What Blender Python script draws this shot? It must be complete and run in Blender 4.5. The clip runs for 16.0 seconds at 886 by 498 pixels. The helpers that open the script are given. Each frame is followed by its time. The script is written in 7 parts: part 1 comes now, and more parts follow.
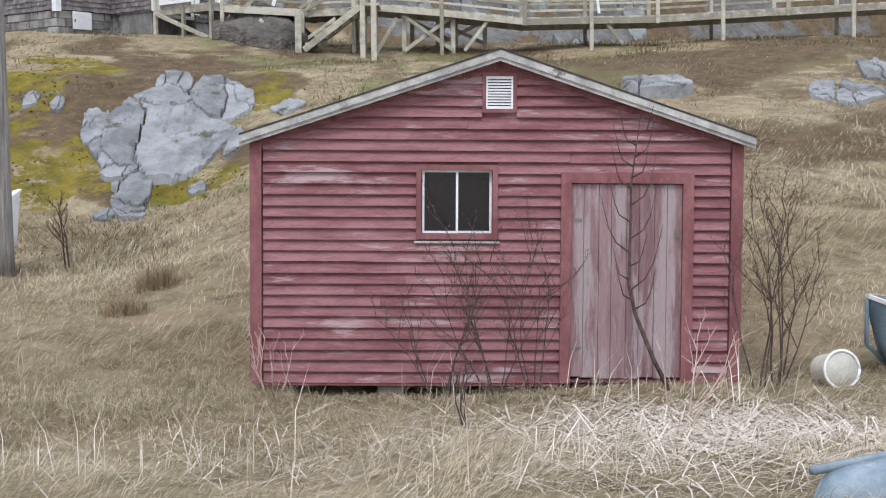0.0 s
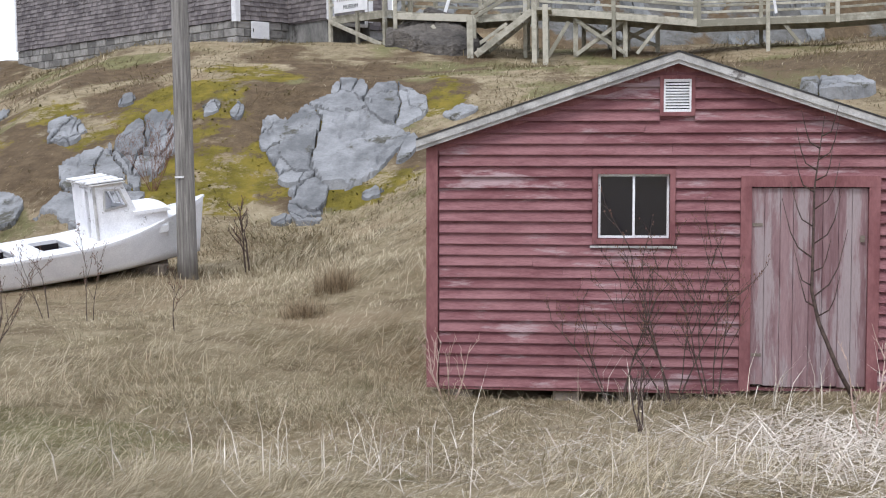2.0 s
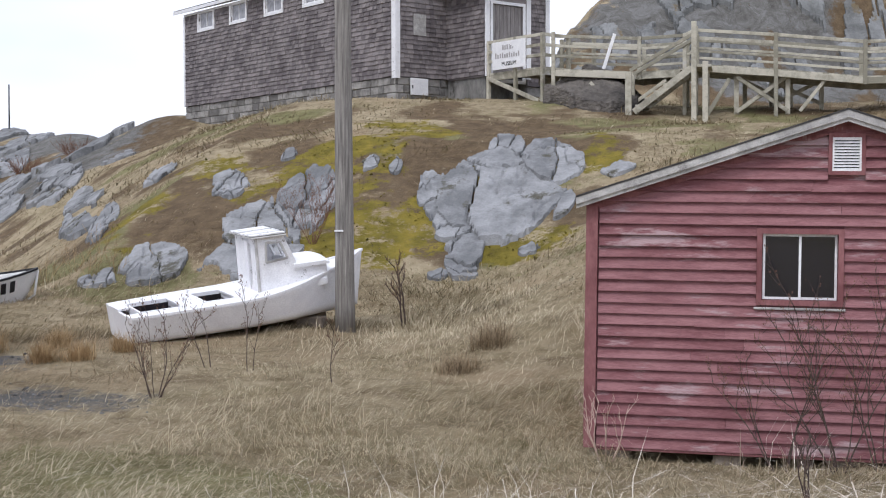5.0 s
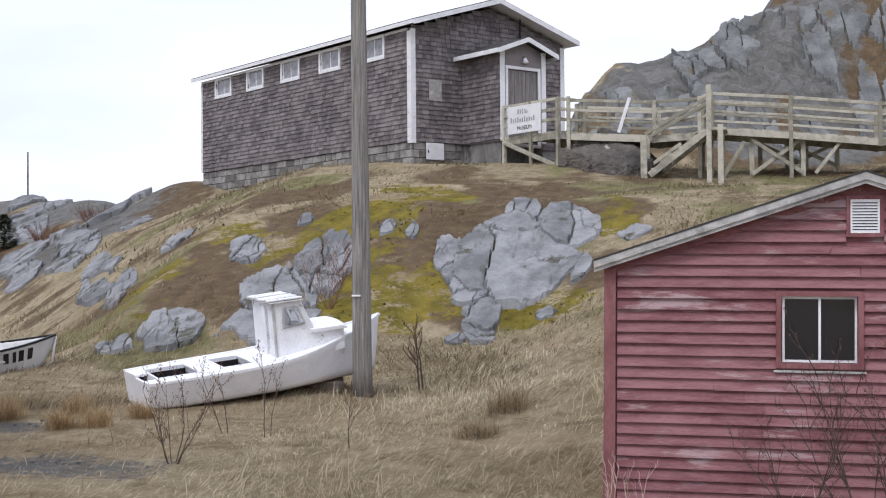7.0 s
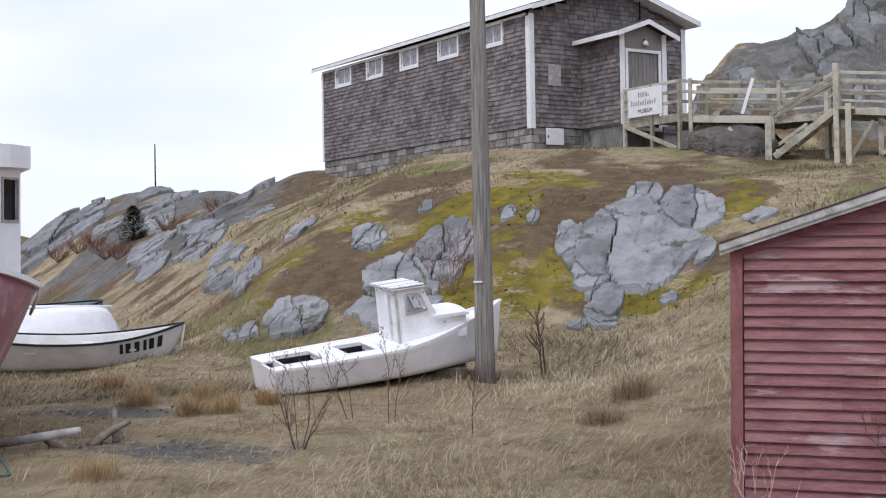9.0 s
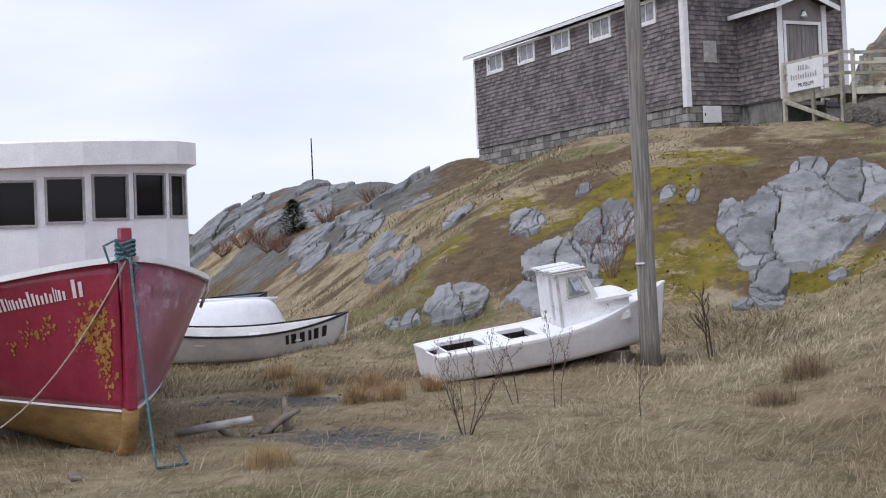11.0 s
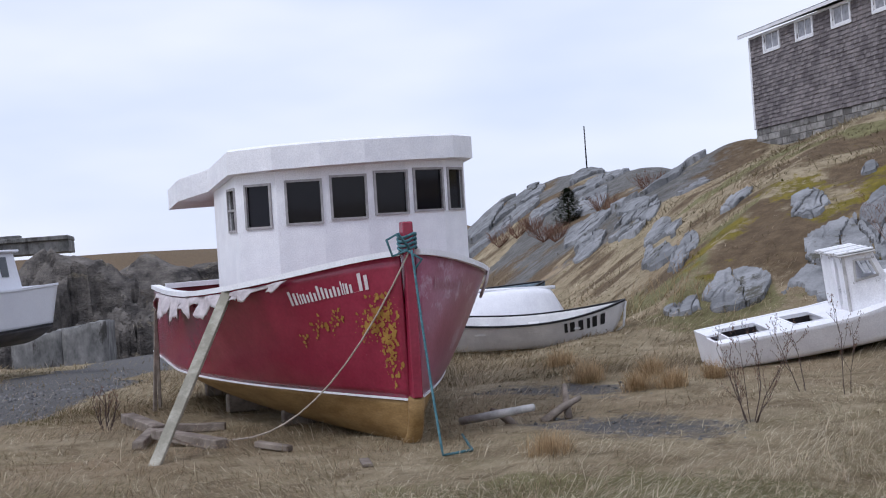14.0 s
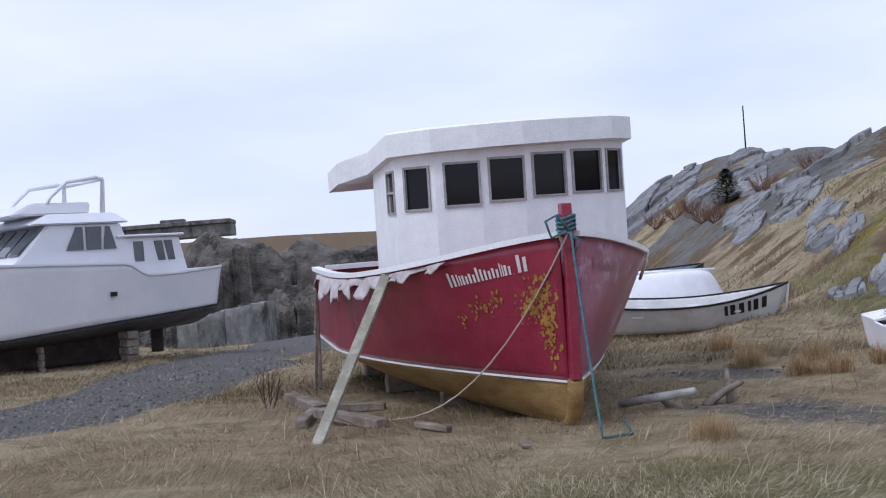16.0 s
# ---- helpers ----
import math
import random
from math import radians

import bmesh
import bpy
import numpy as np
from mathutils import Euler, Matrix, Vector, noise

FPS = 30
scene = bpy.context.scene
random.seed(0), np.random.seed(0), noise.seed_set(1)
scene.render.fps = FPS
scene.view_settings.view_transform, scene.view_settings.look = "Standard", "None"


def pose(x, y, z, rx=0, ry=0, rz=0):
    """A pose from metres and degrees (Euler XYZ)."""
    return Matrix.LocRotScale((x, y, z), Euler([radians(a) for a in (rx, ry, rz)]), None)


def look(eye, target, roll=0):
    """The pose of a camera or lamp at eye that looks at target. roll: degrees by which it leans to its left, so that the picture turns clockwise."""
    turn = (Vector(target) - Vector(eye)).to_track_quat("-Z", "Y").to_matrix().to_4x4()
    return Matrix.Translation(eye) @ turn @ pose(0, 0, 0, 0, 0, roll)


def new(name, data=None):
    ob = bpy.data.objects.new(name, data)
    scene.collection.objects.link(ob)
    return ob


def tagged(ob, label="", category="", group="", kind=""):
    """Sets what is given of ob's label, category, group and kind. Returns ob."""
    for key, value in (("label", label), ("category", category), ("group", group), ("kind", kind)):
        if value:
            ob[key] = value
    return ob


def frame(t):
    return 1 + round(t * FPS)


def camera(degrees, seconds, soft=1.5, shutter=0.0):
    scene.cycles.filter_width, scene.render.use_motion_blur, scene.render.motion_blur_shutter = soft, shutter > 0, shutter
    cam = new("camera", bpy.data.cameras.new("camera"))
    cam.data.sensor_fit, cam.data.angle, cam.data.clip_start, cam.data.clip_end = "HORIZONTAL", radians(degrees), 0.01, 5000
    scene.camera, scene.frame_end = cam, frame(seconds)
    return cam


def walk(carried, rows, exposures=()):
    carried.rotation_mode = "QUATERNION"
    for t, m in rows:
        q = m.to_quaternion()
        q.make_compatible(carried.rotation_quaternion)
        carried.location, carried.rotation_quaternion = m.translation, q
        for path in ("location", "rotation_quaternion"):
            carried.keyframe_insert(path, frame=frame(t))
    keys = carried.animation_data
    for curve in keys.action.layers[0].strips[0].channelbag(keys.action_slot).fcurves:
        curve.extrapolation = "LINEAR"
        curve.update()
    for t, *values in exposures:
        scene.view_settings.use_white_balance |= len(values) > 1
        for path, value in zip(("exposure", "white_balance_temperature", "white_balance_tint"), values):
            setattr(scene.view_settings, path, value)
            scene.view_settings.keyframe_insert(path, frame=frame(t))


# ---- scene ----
cam = camera(36.0, 16.0, soft=1.1)
PATH = [
    (0, (-0.345, 0.544, 1.705), (-0.333, 2.54, 1.574), -0.6),
    (0.5, (-0.357, 0.541, 1.709), (-0.391, 2.536, 1.577), -0.4),
    (1, (-0.385, 0.546, 1.708), (-0.478, 2.539, 1.58), -0.3),
    (1.5, (-0.393, 0.553, 1.705), (-0.547, 2.543, 1.578), -0.5),
    (2, (-0.412, 0.547, 1.705), (-0.646, 2.529, 1.584), -0.9),
    (2.5, (-0.417, 0.562, 1.706), (-0.697, 2.538, 1.588), -0.9),
    (3, (-0.435, 0.566, 1.711), (-0.787, 2.531, 1.585), -1.1),
    (3.5, (-0.45, 0.576, 1.711), (-0.865, 2.529, 1.594), -0.9),
    (6, (-0.482, 0.595, 1.722), (-0.943, 2.541, 1.741), -0.1),
    (6.5, (-0.483, 0.585, 1.726), (-0.943, 2.531, 1.767), -0.5),
    (7, (-0.491, 0.593, 1.72), (-0.967, 2.534, 1.776), -0.5),
    (7.5, (-0.489, 0.588, 1.718), (-0.991, 2.523, 1.767), -0.8),
    (8, (-0.497, 0.59, 1.716), (-1.04, 2.514, 1.762), -0.8),
    (8.5, (-0.5, 0.601, 1.715), (-1.094, 2.51, 1.757), -0.8),
    (11, (-0.615, 0.664, 1.689), (-1.471, 2.471, 1.715), -2.6),
    (11.5, (-0.61, 0.656, 1.685), (-1.522, 2.435, 1.704), -2.7),
    (12, (-0.611, 0.661, 1.686), (-1.573, 2.414, 1.699), -2.7),
    (12.5, (-0.593, 0.641, 1.687), (-1.614, 2.36, 1.702), -3.6),
    (13, (-0.588, 0.617, 1.689), (-1.669, 2.3, 1.704), -3.4),
    (13.5, (-0.602, 0.621, 1.687), (-1.745, 2.261, 1.718), -3.9),
    (14, (-0.601, 0.623, 1.691), (-1.802, 2.222, 1.723), -4.0),
    (14.5, (-0.616, 0.611, 1.693), (-1.877, 2.163, 1.724), -3.4),
    (15, (-0.626, 0.603, 1.692), (-1.933, 2.116, 1.723), -3.5),
    (15.5, (-0.637, 0.597, 1.689), (-1.981, 2.077, 1.717), -3.5),
    (16, (-0.654, 0.604, 1.687), (-2.028, 2.057, 1.709), -4.0),
]
walk(cam, [(t, look(eye, target, roll)) for t, eye, target, roll in PATH],
     [(0.0, 0.41, 6150, 9), (3.5, 0.24, 6200, 11), (6.0, 0.12, 6200, 12), (8.5, 0.06, 6200, 13), (11.0, -0.08, 6150, 13), (16.0, -0.19, 5750, 14)])

# ---- daylight: bright overcast ----
world = bpy.data.worlds.new("overcast_sky")
scene.world = world
world.use_nodes = True
wn, wl = world.node_tree.nodes, world.node_tree.links
wn.clear()
w_out, w_bg = wn.new("ShaderNodeOutputWorld"), wn.new("ShaderNodeBackground")
w_sky = wn.new("ShaderNodeTexSky")
w_sky.sky_type, w_sky.sun_disc = "NISHITA", False
w_sky.sun_elevation, w_sky.sun_rotation = radians(53), radians(193)
w_gain = wn.new("ShaderNodeMixRGB")
w_gain.blend_type = "MULTIPLY"
w_gain.inputs[0].default_value = 1.0
w_gain.inputs[2].default_value = (0.10, 0.10, 0.10, 1)
w_tc, w_map, w_noise, w_ramp = (wn.new(k) for k in ("ShaderNodeTexCoord", "ShaderNodeMapping", "ShaderNodeTexNoise", "ShaderNodeValToRGB"))
w_map.inputs["Scale"].default_value = (1.3, 1.3, 4.2)
w_noise.inputs["Scale"].default_value, w_noise.inputs["Detail"].default_value = 1.6, 4.0
w_ramp.color_ramp.elements[0].position, w_ramp.color_ramp.elements[0].color = 0.34, (0.74, 0.80, 0.97, 1)
w_ramp.color_ramp.elements[1].position, w_ramp.color_ramp.elements[1].color = 0.62, (1.0, 1.0, 1.03, 1)
w_mix = wn.new("ShaderNodeMixRGB")
w_mix.inputs[0].default_value = 0.88
wl.new(w_tc.outputs["Generated"], w_map.inputs["Vector"])
wl.new(w_map.outputs["Vector"], w_noise.inputs["Vector"])
wl.new(w_noise.outputs["Fac"], w_ramp.inputs["Fac"])
wl.new(w_sky.outputs["Color"], w_gain.inputs[1])
wl.new(w_gain.outputs["Color"], w_mix.inputs[1])
wl.new(w_ramp.outputs["Color"], w_mix.inputs[2])
wl.new(w_mix.outputs["Color"], w_bg.inputs["Color"])
w_bg.inputs["Strength"].default_value = 1.13
wl.new(w_bg.outputs["Background"], w_out.inputs["Surface"])
sun_data = bpy.data.lights.new("sun", "SUN")
sun_data.energy, sun_data.angle, sun_data.color = 1.4, radians(18), (1.0, 0.97, 0.93)
sun = new("sun", sun_data)
sun.matrix_world = look((-14, -22, 46), (-6, 12, 0))


# ---- materials ----
def material(name, a, b, scale=4.0, rough=0.8, stretch=(1, 1, 1), bump=0.3, fine=60.0, c=None, c_at=0.62, c_scale=1.3, metal=0.0, spec=0.3, by_object=0.0, by_island=0.0, detail=6.0, dist=0.01):
    """Two colours mixed by noise, a third one in patches, fine grain and relief."""
    m = bpy.data.materials.new(name)
    m.use_nodes = True
    nt = m.node_tree
    n, l = nt.nodes, nt.links
    bs = n["Principled BSDF"]
    tc, mp = n.new("ShaderNodeTexCoord"), n.new("ShaderNodeMapping")
    mp.inputs["Scale"].default_value = stretch
    l.new(tc.outputs["Object"], mp.inputs["Vector"])
    n1, n2 = n.new("ShaderNodeTexNoise"), n.new("ShaderNodeTexNoise")
    n1.inputs["Scale"].default_value, n1.inputs["Detail"].default_value, n1.inputs["Roughness"].default_value = scale, detail, 0.65
    n2.inputs["Scale"].default_value, n2.inputs["Detail"].default_value = fine, 3.0
    l.new(mp.outputs["Vector"], n1.inputs["Vector"])
    l.new(mp.outputs["Vector"], n2.inputs["Vector"])
    ramp = n.new("ShaderNodeValToRGB")
    ramp.color_ramp.elements[0].position, ramp.color_ramp.elements[0].color = 0.36, (*a, 1)
    ramp.color_ramp.elements[1].position, ramp.color_ramp.elements[1].color = 0.66, (*b, 1)
    fac = n1.outputs["Fac"]
    if by_object or by_island:
        info = n.new("ShaderNodeObjectInfo") if by_object else n.new("ShaderNodeNewGeometry")
        add = n.new("ShaderNodeMath")
        add.operation = "MULTIPLY_ADD"
        l.new(info.outputs["Random" if by_object else "Random Per Island"], add.inputs[0])
        add.inputs[1].default_value = by_object or by_island
        shift = n.new("ShaderNodeMath")
        shift.operation = "SUBTRACT"
        l.new(fac, shift.inputs[0])
        shift.inputs[1].default_value = (by_object or by_island) / 2
        l.new(shift.outputs[0], add.inputs[2])
        fac = add.outputs[0]
    l.new(fac, ramp.inputs["Fac"])
    col = ramp.outputs["Color"]
    if c:
        n3, r3, mx = n.new("ShaderNodeTexNoise"), n.new("ShaderNodeValToRGB"), n.new("ShaderNodeMixRGB")
        n3.inputs["Scale"].default_value, n3.inputs["Detail"].default_value, n3.inputs["Roughness"].default_value = c_scale, 7.0, 0.7
        l.new(mp.outputs["Vector"], n3.inputs["Vector"])
        r3.color_ramp.elements[0].position, r3.color_ramp.elements[0].color = c_at, (0, 0, 0, 1)
        r3.color_ramp.elements[1].position, r3.color_ramp.elements[1].color = min(1, c_at + 0.07), (1, 1, 1, 1)
        l.new(n3.outputs["Fac"], r3.inputs["Fac"])
        l.new(r3.outputs["Color"], mx.inputs[0])
        l.new(col, mx.inputs[1])
        mx.inputs[2].default_value = (*c, 1)
        col = mx.outputs["Color"]
    gr = n.new("ShaderNodeMixRGB")
    gr.blend_type = "MULTIPLY"
    gr.inputs[0].default_value = 0.35
    l.new(col, gr.inputs[1])
    l.new(n2.outputs["Fac"], gr.inputs[2])
    gain = n.new("ShaderNodeMixRGB")
    gain.blend_type = "MULTIPLY"
    gain.inputs[0].default_value = 1.0
    gain.inputs[2].default_value = (1.2, 1.2, 1.2, 1)
    l.new(gr.outputs["Color"], gain.inputs[1])
    l.new(gain.outputs["Color"], bs.inputs["Base Color"])
    bs.inputs["Roughness"].default_value, bs.inputs["Metallic"].default_value = rough, metal
    bs.inputs["Specular IOR Level"].default_value = spec
    if bump:
        hsum, bp = n.new("ShaderNodeMath"), n.new("ShaderNodeBump")
        hsum.operation = "ADD"
        l.new(n1.outputs["Fac"], hsum.inputs[0])
        l.new(n2.outputs["Fac"], hsum.inputs[1])
        bp.inputs["Strength"].default_value, bp.inputs["Distance"].default_value = bump, dist
        l.new(hsum.outputs[0], bp.inputs["Height"])
        l.new(bp.outputs["Normal"], bs.inputs["Normal"])
    return m


def glass(name, tint=(0.03, 0.03, 0.04), rough=0.06):
    """A glossy, partly see-through pane, its tint darkened to stand for the unlit room behind it."""
    m = bpy.data.materials.new(name)
    m.use_nodes = True
    bs = m.node_tree.nodes["Principled BSDF"]
    bs.inputs["Base Color"].default_value = (*tint, 1)
    bs.inputs["Roughness"].default_value = rough
    bs.inputs["Transmission Weight"].default_value = 0.55
    bs.inputs["IOR"].default_value = 1.45
    return m


RED_PAINT = material("weathered_red_paint", (0.185, 0.072, 0.080), (0.30, 0.145, 0.154), 5, 0.78, (0.5, 1, 3.0), 0.35, 40, (0.38, 0.265, 0.275), 0.56, 1.5, by_object=0.22)
RED_TRIM = material("faded_red_trim", (0.18, 0.068, 0.072), (0.28, 0.125, 0.128), 7, 0.8, (1, 1, 0.4), 0.35, 50, (0.36, 0.27, 0.26), 0.62, 3)
DOOR_WOOD = material("worn_red_planks", (0.20, 0.115, 0.122), (0.31, 0.205, 0.212), 6, 0.85, (3, 3, 0.35), 0.5, 45, (0.35, 0.285, 0.29), 0.47, 1.6, by_object=0.2)
GREY_WOOD = material("silvered_wood", (0.32, 0.31, 0.30), (0.60, 0.585, 0.565), 5, 0.85, (1, 1, 1), 0.5, 60, (0.16, 0.145, 0.135), 0.62, 4, by_object=0.2)
POLE_WOOD = material("utility_pole_wood", (0.14, 0.13, 0.12), (0.33, 0.31, 0.285), 6, 0.85, (5, 5, 0.25), 0.6, 50, (0.42, 0.40, 0.37), 0.60, 3)
DECK_WOOD = material("weathered_deck_wood", (0.25, 0.235, 0.185), (0.50, 0.47, 0.39), 4, 0.85, (1, 1, 1), 0.4, 50, (0.46, 0.45, 0.42), 0.64, 2, by_object=0.35)
ROOF_FELT = material("dark_roof_felt", (0.03, 0.03, 0.03), (0.075, 0.07, 0.068), 6, 0.9, bump=0.4)
SHINGLE = material("grey_brown_shingles", (0.115, 0.101, 0.104), (0.245, 0.219, 0.218), 1.2, 0.9, (1, 1, 1), 0.5, 40, by_island=0.28)
WHITE_TRIM = material("white_trim_paint", (0.70, 0.70, 0.72), (0.82, 0.82, 0.83), 3, 0.55, bump=0.1)
STONE = material("foundation_stone", (0.15, 0.143, 0.135), (0.36, 0.345, 0.325), 4, 0.9, bump=0.7, dist=0.03, by_object=0.4)
MORTAR = material("mortar", (0.20, 0.195, 0.185), (0.30, 0.29, 0.28), 8, 0.95)
PLANK_DOOR = material("grey_plank_door", (0.17, 0.155, 0.15), (0.27, 0.25, 0.245), 5, 0.8, (3, 3, 0.4), 0.3)
BOAT_WHITE = material("chalky_white_boat_paint", (0.80, 0.80, 0.83), (0.90, 0.90, 0.92), 3, 0.5, bump=0.05, c=(0.42, 0.40, 0.38), c_at=0.70, c_scale=5)
PEEL_WHITE = material("peeling_white_paint", (0.76, 0.76, 0.78), (0.88, 0.88, 0.89), 4, 0.6, bump=0.2, c=(0.24, 0.22, 0.20), c_at=0.60, c_scale=7)
DORY_WHITE = material("off_white_dory_paint", (0.58, 0.57, 0.57), (0.72, 0.71, 0.70), 3, 0.5, bump=0.12, c=(0.36, 0.34, 0.31), c_at=0.72, c_scale=4)
YACHT_WHITE = material("white_gelcoat", (0.70, 0.71, 0.76), (0.78, 0.79, 0.83), 1, 0.3, bump=0.02, spec=0.5)
YACHT_BOTTOM = material("grey_antifouling", (0.11, 0.11, 0.125), (0.20, 0.20, 0.22), 2, 0.7)
BLUE_GREY = material("blue_grey_boat_paint", (0.10, 0.14, 0.17), (0.19, 0.24, 0.28), 4, 0.5, bump=0.2, c=(0.36, 0.38, 0.38), c_at=0.62, c_scale=5)
PALE_BLUE = material("faded_blue_boat_paint", (0.17, 0.22, 0.265), (0.30, 0.36, 0.41), 4, 0.5, bump=0.2, c=(0.42, 0.44, 0.44), c_at=0.62, c_scale=5)
BLACK_PAINT = material("black_paint", (0.012, 0.012, 0.014), (0.03, 0.03, 0.034), 6, 0.5, bump=0.1)
# near-black colour stands in for the shade inside rooms, wells and gaps
DARK = material("interior_shade_black", (0.012, 0.010, 0.012), (0.03, 0.024, 0.026), 3, 0.9, bump=0)
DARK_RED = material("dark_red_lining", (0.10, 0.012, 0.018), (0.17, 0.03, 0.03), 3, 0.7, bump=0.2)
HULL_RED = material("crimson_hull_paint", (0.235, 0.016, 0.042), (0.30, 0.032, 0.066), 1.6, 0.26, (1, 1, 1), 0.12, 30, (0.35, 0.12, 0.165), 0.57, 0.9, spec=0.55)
# port side: scuffed paint, plus the sky's lilac reflection mixed into the colour
HULL_SHEEN = material("faded_crimson_with_sky_sheen", (0.25, 0.055, 0.105), (0.36, 0.13, 0.20), 1.3, 0.28, (1, 1, 1), 0.15, 30, (0.45, 0.29, 0.37), 0.54, 1.4, spec=0.55)
HULL_PEEL = material("peeled_yellow_undercoat", (0.26, 0.12, 0.022), (0.40, 0.225, 0.05), 9, 0.7, bump=0.3)
HULL_BUFF = material("buff_bottom_paint", (0.20, 0.115, 0.038), (0.36, 0.235, 0.095), 2.5, 0.65, (0.6, 1, 2), 0.3, 40, (0.15, 0.06, 0.03), 0.62, 2.5)
TRIM_WOOD = material("dull_window_trim", (0.28, 0.27, 0.27), (0.44, 0.42, 0.42), 8, 0.7)
ROPE_BLUE = material("teal_rope", (0.035, 0.10, 0.12), (0.10, 0.22, 0.25), 30, 0.8)
ROPE_PALE = material("pale_rope", (0.36, 0.30, 0.25), (0.52, 0.45, 0.38), 30, 0.8)
TARP = material("torn_grey_tarpaulin", (0.42, 0.37, 0.38), (0.64, 0.58, 0.58), 7, 0.6, bump=0.6, dist=0.03)
LETTER = material("pale_lettering", (0.60, 0.52, 0.54), (0.74, 0.68, 0.69), 12, 0.6, bump=0)
DRIFT = material("driftwood", (0.14, 0.112, 0.09), (0.30, 0.255, 0.212), 5, 0.9, bump=0.5)
ROCK = material("grey_rock", (0.145, 0.148, 0.152), (0.295, 0.298, 0.305), 1.7, 0.9, (1, 0.7, 1), 0.7, 22, (0.085, 0.080, 0.062), 0.57, 1.5, dist=0.025, by_object=0.22)
ROCK_CRAG = material("lichened_crag_rock", (0.125, 0.128, 0.126), (0.245, 0.25, 0.248), 1.3, 0.9, (1, 0.7, 1), 0.8, 14, (0.16, 0.125, 0.075), 0.58, 0.9, dist=0.04, by_object=0.2)
ROCK_DARK = material("dark_shore_rock", (0.04, 0.036, 0.034), (0.19, 0.17, 0.15), 0.9, 0.9, (1, 1, 1.6), 1.0, 9, (0.22, 0.19, 0.14), 0.60, 0.8, dist=0.1)
CONCRETE = material("stained_concrete", (0.10, 0.10, 0.096), (0.27, 0.262, 0.25), 2.4, 0.9, (1, 1, 0.5), 0.7, 20, (0.07, 0.066, 0.06), 0.56, 1.6)
PEBBLE = material("grey_pebbles", (0.075, 0.075, 0.075), (0.24, 0.238, 0.235), 5, 0.9, bump=0.2, by_island=0.7)
BARK = material("dark_twig_bark", (0.05, 0.036, 0.032), (0.12, 0.085, 0.07), 20, 0.85, bump=0.2)
BUD = material("reddish_buds", (0.12, 0.06, 0.042), (0.23, 0.125, 0.08), 30, 0.8, bump=0)
PALE_STEM = material("pale_dead_stem", (0.42, 0.30, 0.25), (0.58, 0.44, 0.38), 20, 0.85, bump=0.1)
STRAW = material("dry_straw", (0.29, 0.243, 0.152), (0.76, 0.665, 0.49), 2.2, 0.8, bump=0, by_island=0.85, c=(0.20, 0.195, 0.08), c_at=0.60, c_scale=0.42)
BROWN_STRAW = material("damp_brown_straw", (0.18, 0.135, 0.082), (0.50, 0.395, 0.265), 2.0, 0.8, bump=0, by_island=0.8)
HILL_STRAW = material("olive_brown_hill_grass", (0.115, 0.09, 0.049), (0.32, 0.254, 0.155), 1.4, 0.85, bump=0, by_island=0.55, c=(0.15, 0.13, 0.052), c_at=0.55, c_scale=0.5)
TUSSOCK = material("russet_tussock", (0.30, 0.205, 0.105), (0.58, 0.43, 0.25), 2, 0.8, bump=0, by_island=0.6)
STALK = material("bleached_stalks", (0.52, 0.44, 0.36), (0.82, 0.75, 0.66), 3, 0.7, bump=0, by_island=0.6)
MOSS = material("yellow_green_moss", (0.08, 0.072, 0.014), (0.235, 0.195, 0.035), 1.2, 0.9, bump=0.8, by_island=0.6, c=(0.14, 0.10, 0.05), c_at=0.54, c_scale=1.3, dist=0.05)
HEATH = material("brown_heath", (0.12, 0.085, 0.05), (0.24, 0.175, 0.105), 1.4, 0.9, bump=0, by_island=0.6)
NEEDLE = material("dark_fir_needles", (0.012, 0.022, 0.010), (0.04, 0.055, 0.022), 2, 0.8, bump=0, by_island=0.6)
PLASTIC = material("dull_white_plastic", (0.44, 0.42, 0.37), (0.58, 0.55, 0.48), 4, 0.5, bump=0.05)
GLASS = glass("window_glass")
GLASS.node_tree.nodes["Principled BSDF"].inputs["Specular IOR Level"].default_value = 1.0
# wheelhouse panes: the cabin's inner darkness is put into a near-black tint
DARK_PANE = glass("dark_room_pane", (0.012, 0.011, 0.014))
DARK_PANE.node_tree.nodes["Principled BSDF"].inputs["Specular IOR Level"].default_value = 0.22
DARK_PANE.node_tree.nodes["Principled BSDF"].inputs["Transmission Weight"].default_value = 0.3
CABIN_GLASS = material("grey_cabin_glass", (0.045, 0.05, 0.06), (0.08, 0.09, 0.10), 1.0, 0.08, bump=0, spec=0.8)
# red-brown darkened to carry the shade under the yacht's hull
KEEL_SHADE = material("keel_brown_with_hull_shade", (0.035, 0.026, 0.026), (0.075, 0.055, 0.05), 3, 0.85)
CURTAIN = material("curtained_pane", (0.20, 0.20, 0.22), (0.36, 0.36, 0.38), 6, 0.25, bump=0, spec=0.5)
FAINT = material("faint_lettering", (0.36, 0.16, 0.20), (0.46, 0.27, 0.31), 12, 0.6, bump=0)


def thin_leaf(m, share=0.45):
    """Thin dry blades let part of the light through."""
    n, l = m.node_tree.nodes, m.node_tree.links
    bs, out = n["Principled BSDF"], n["Material Output"]
    tr, mx = n.new("ShaderNodeBsdfTranslucent"), n.new("ShaderNodeMixShader")
    mx.inputs[0].default_value = share
    l.new(bs.inputs["Base Color"].links[0].from_socket, tr.inputs["Color"])
    l.new(bs.outputs["BSDF"], mx.inputs[1])
    l.new(tr.outputs["BSDF"], mx.inputs[2])
    l.new(mx.outputs["Shader"], out.inputs["Surface"])
    return m


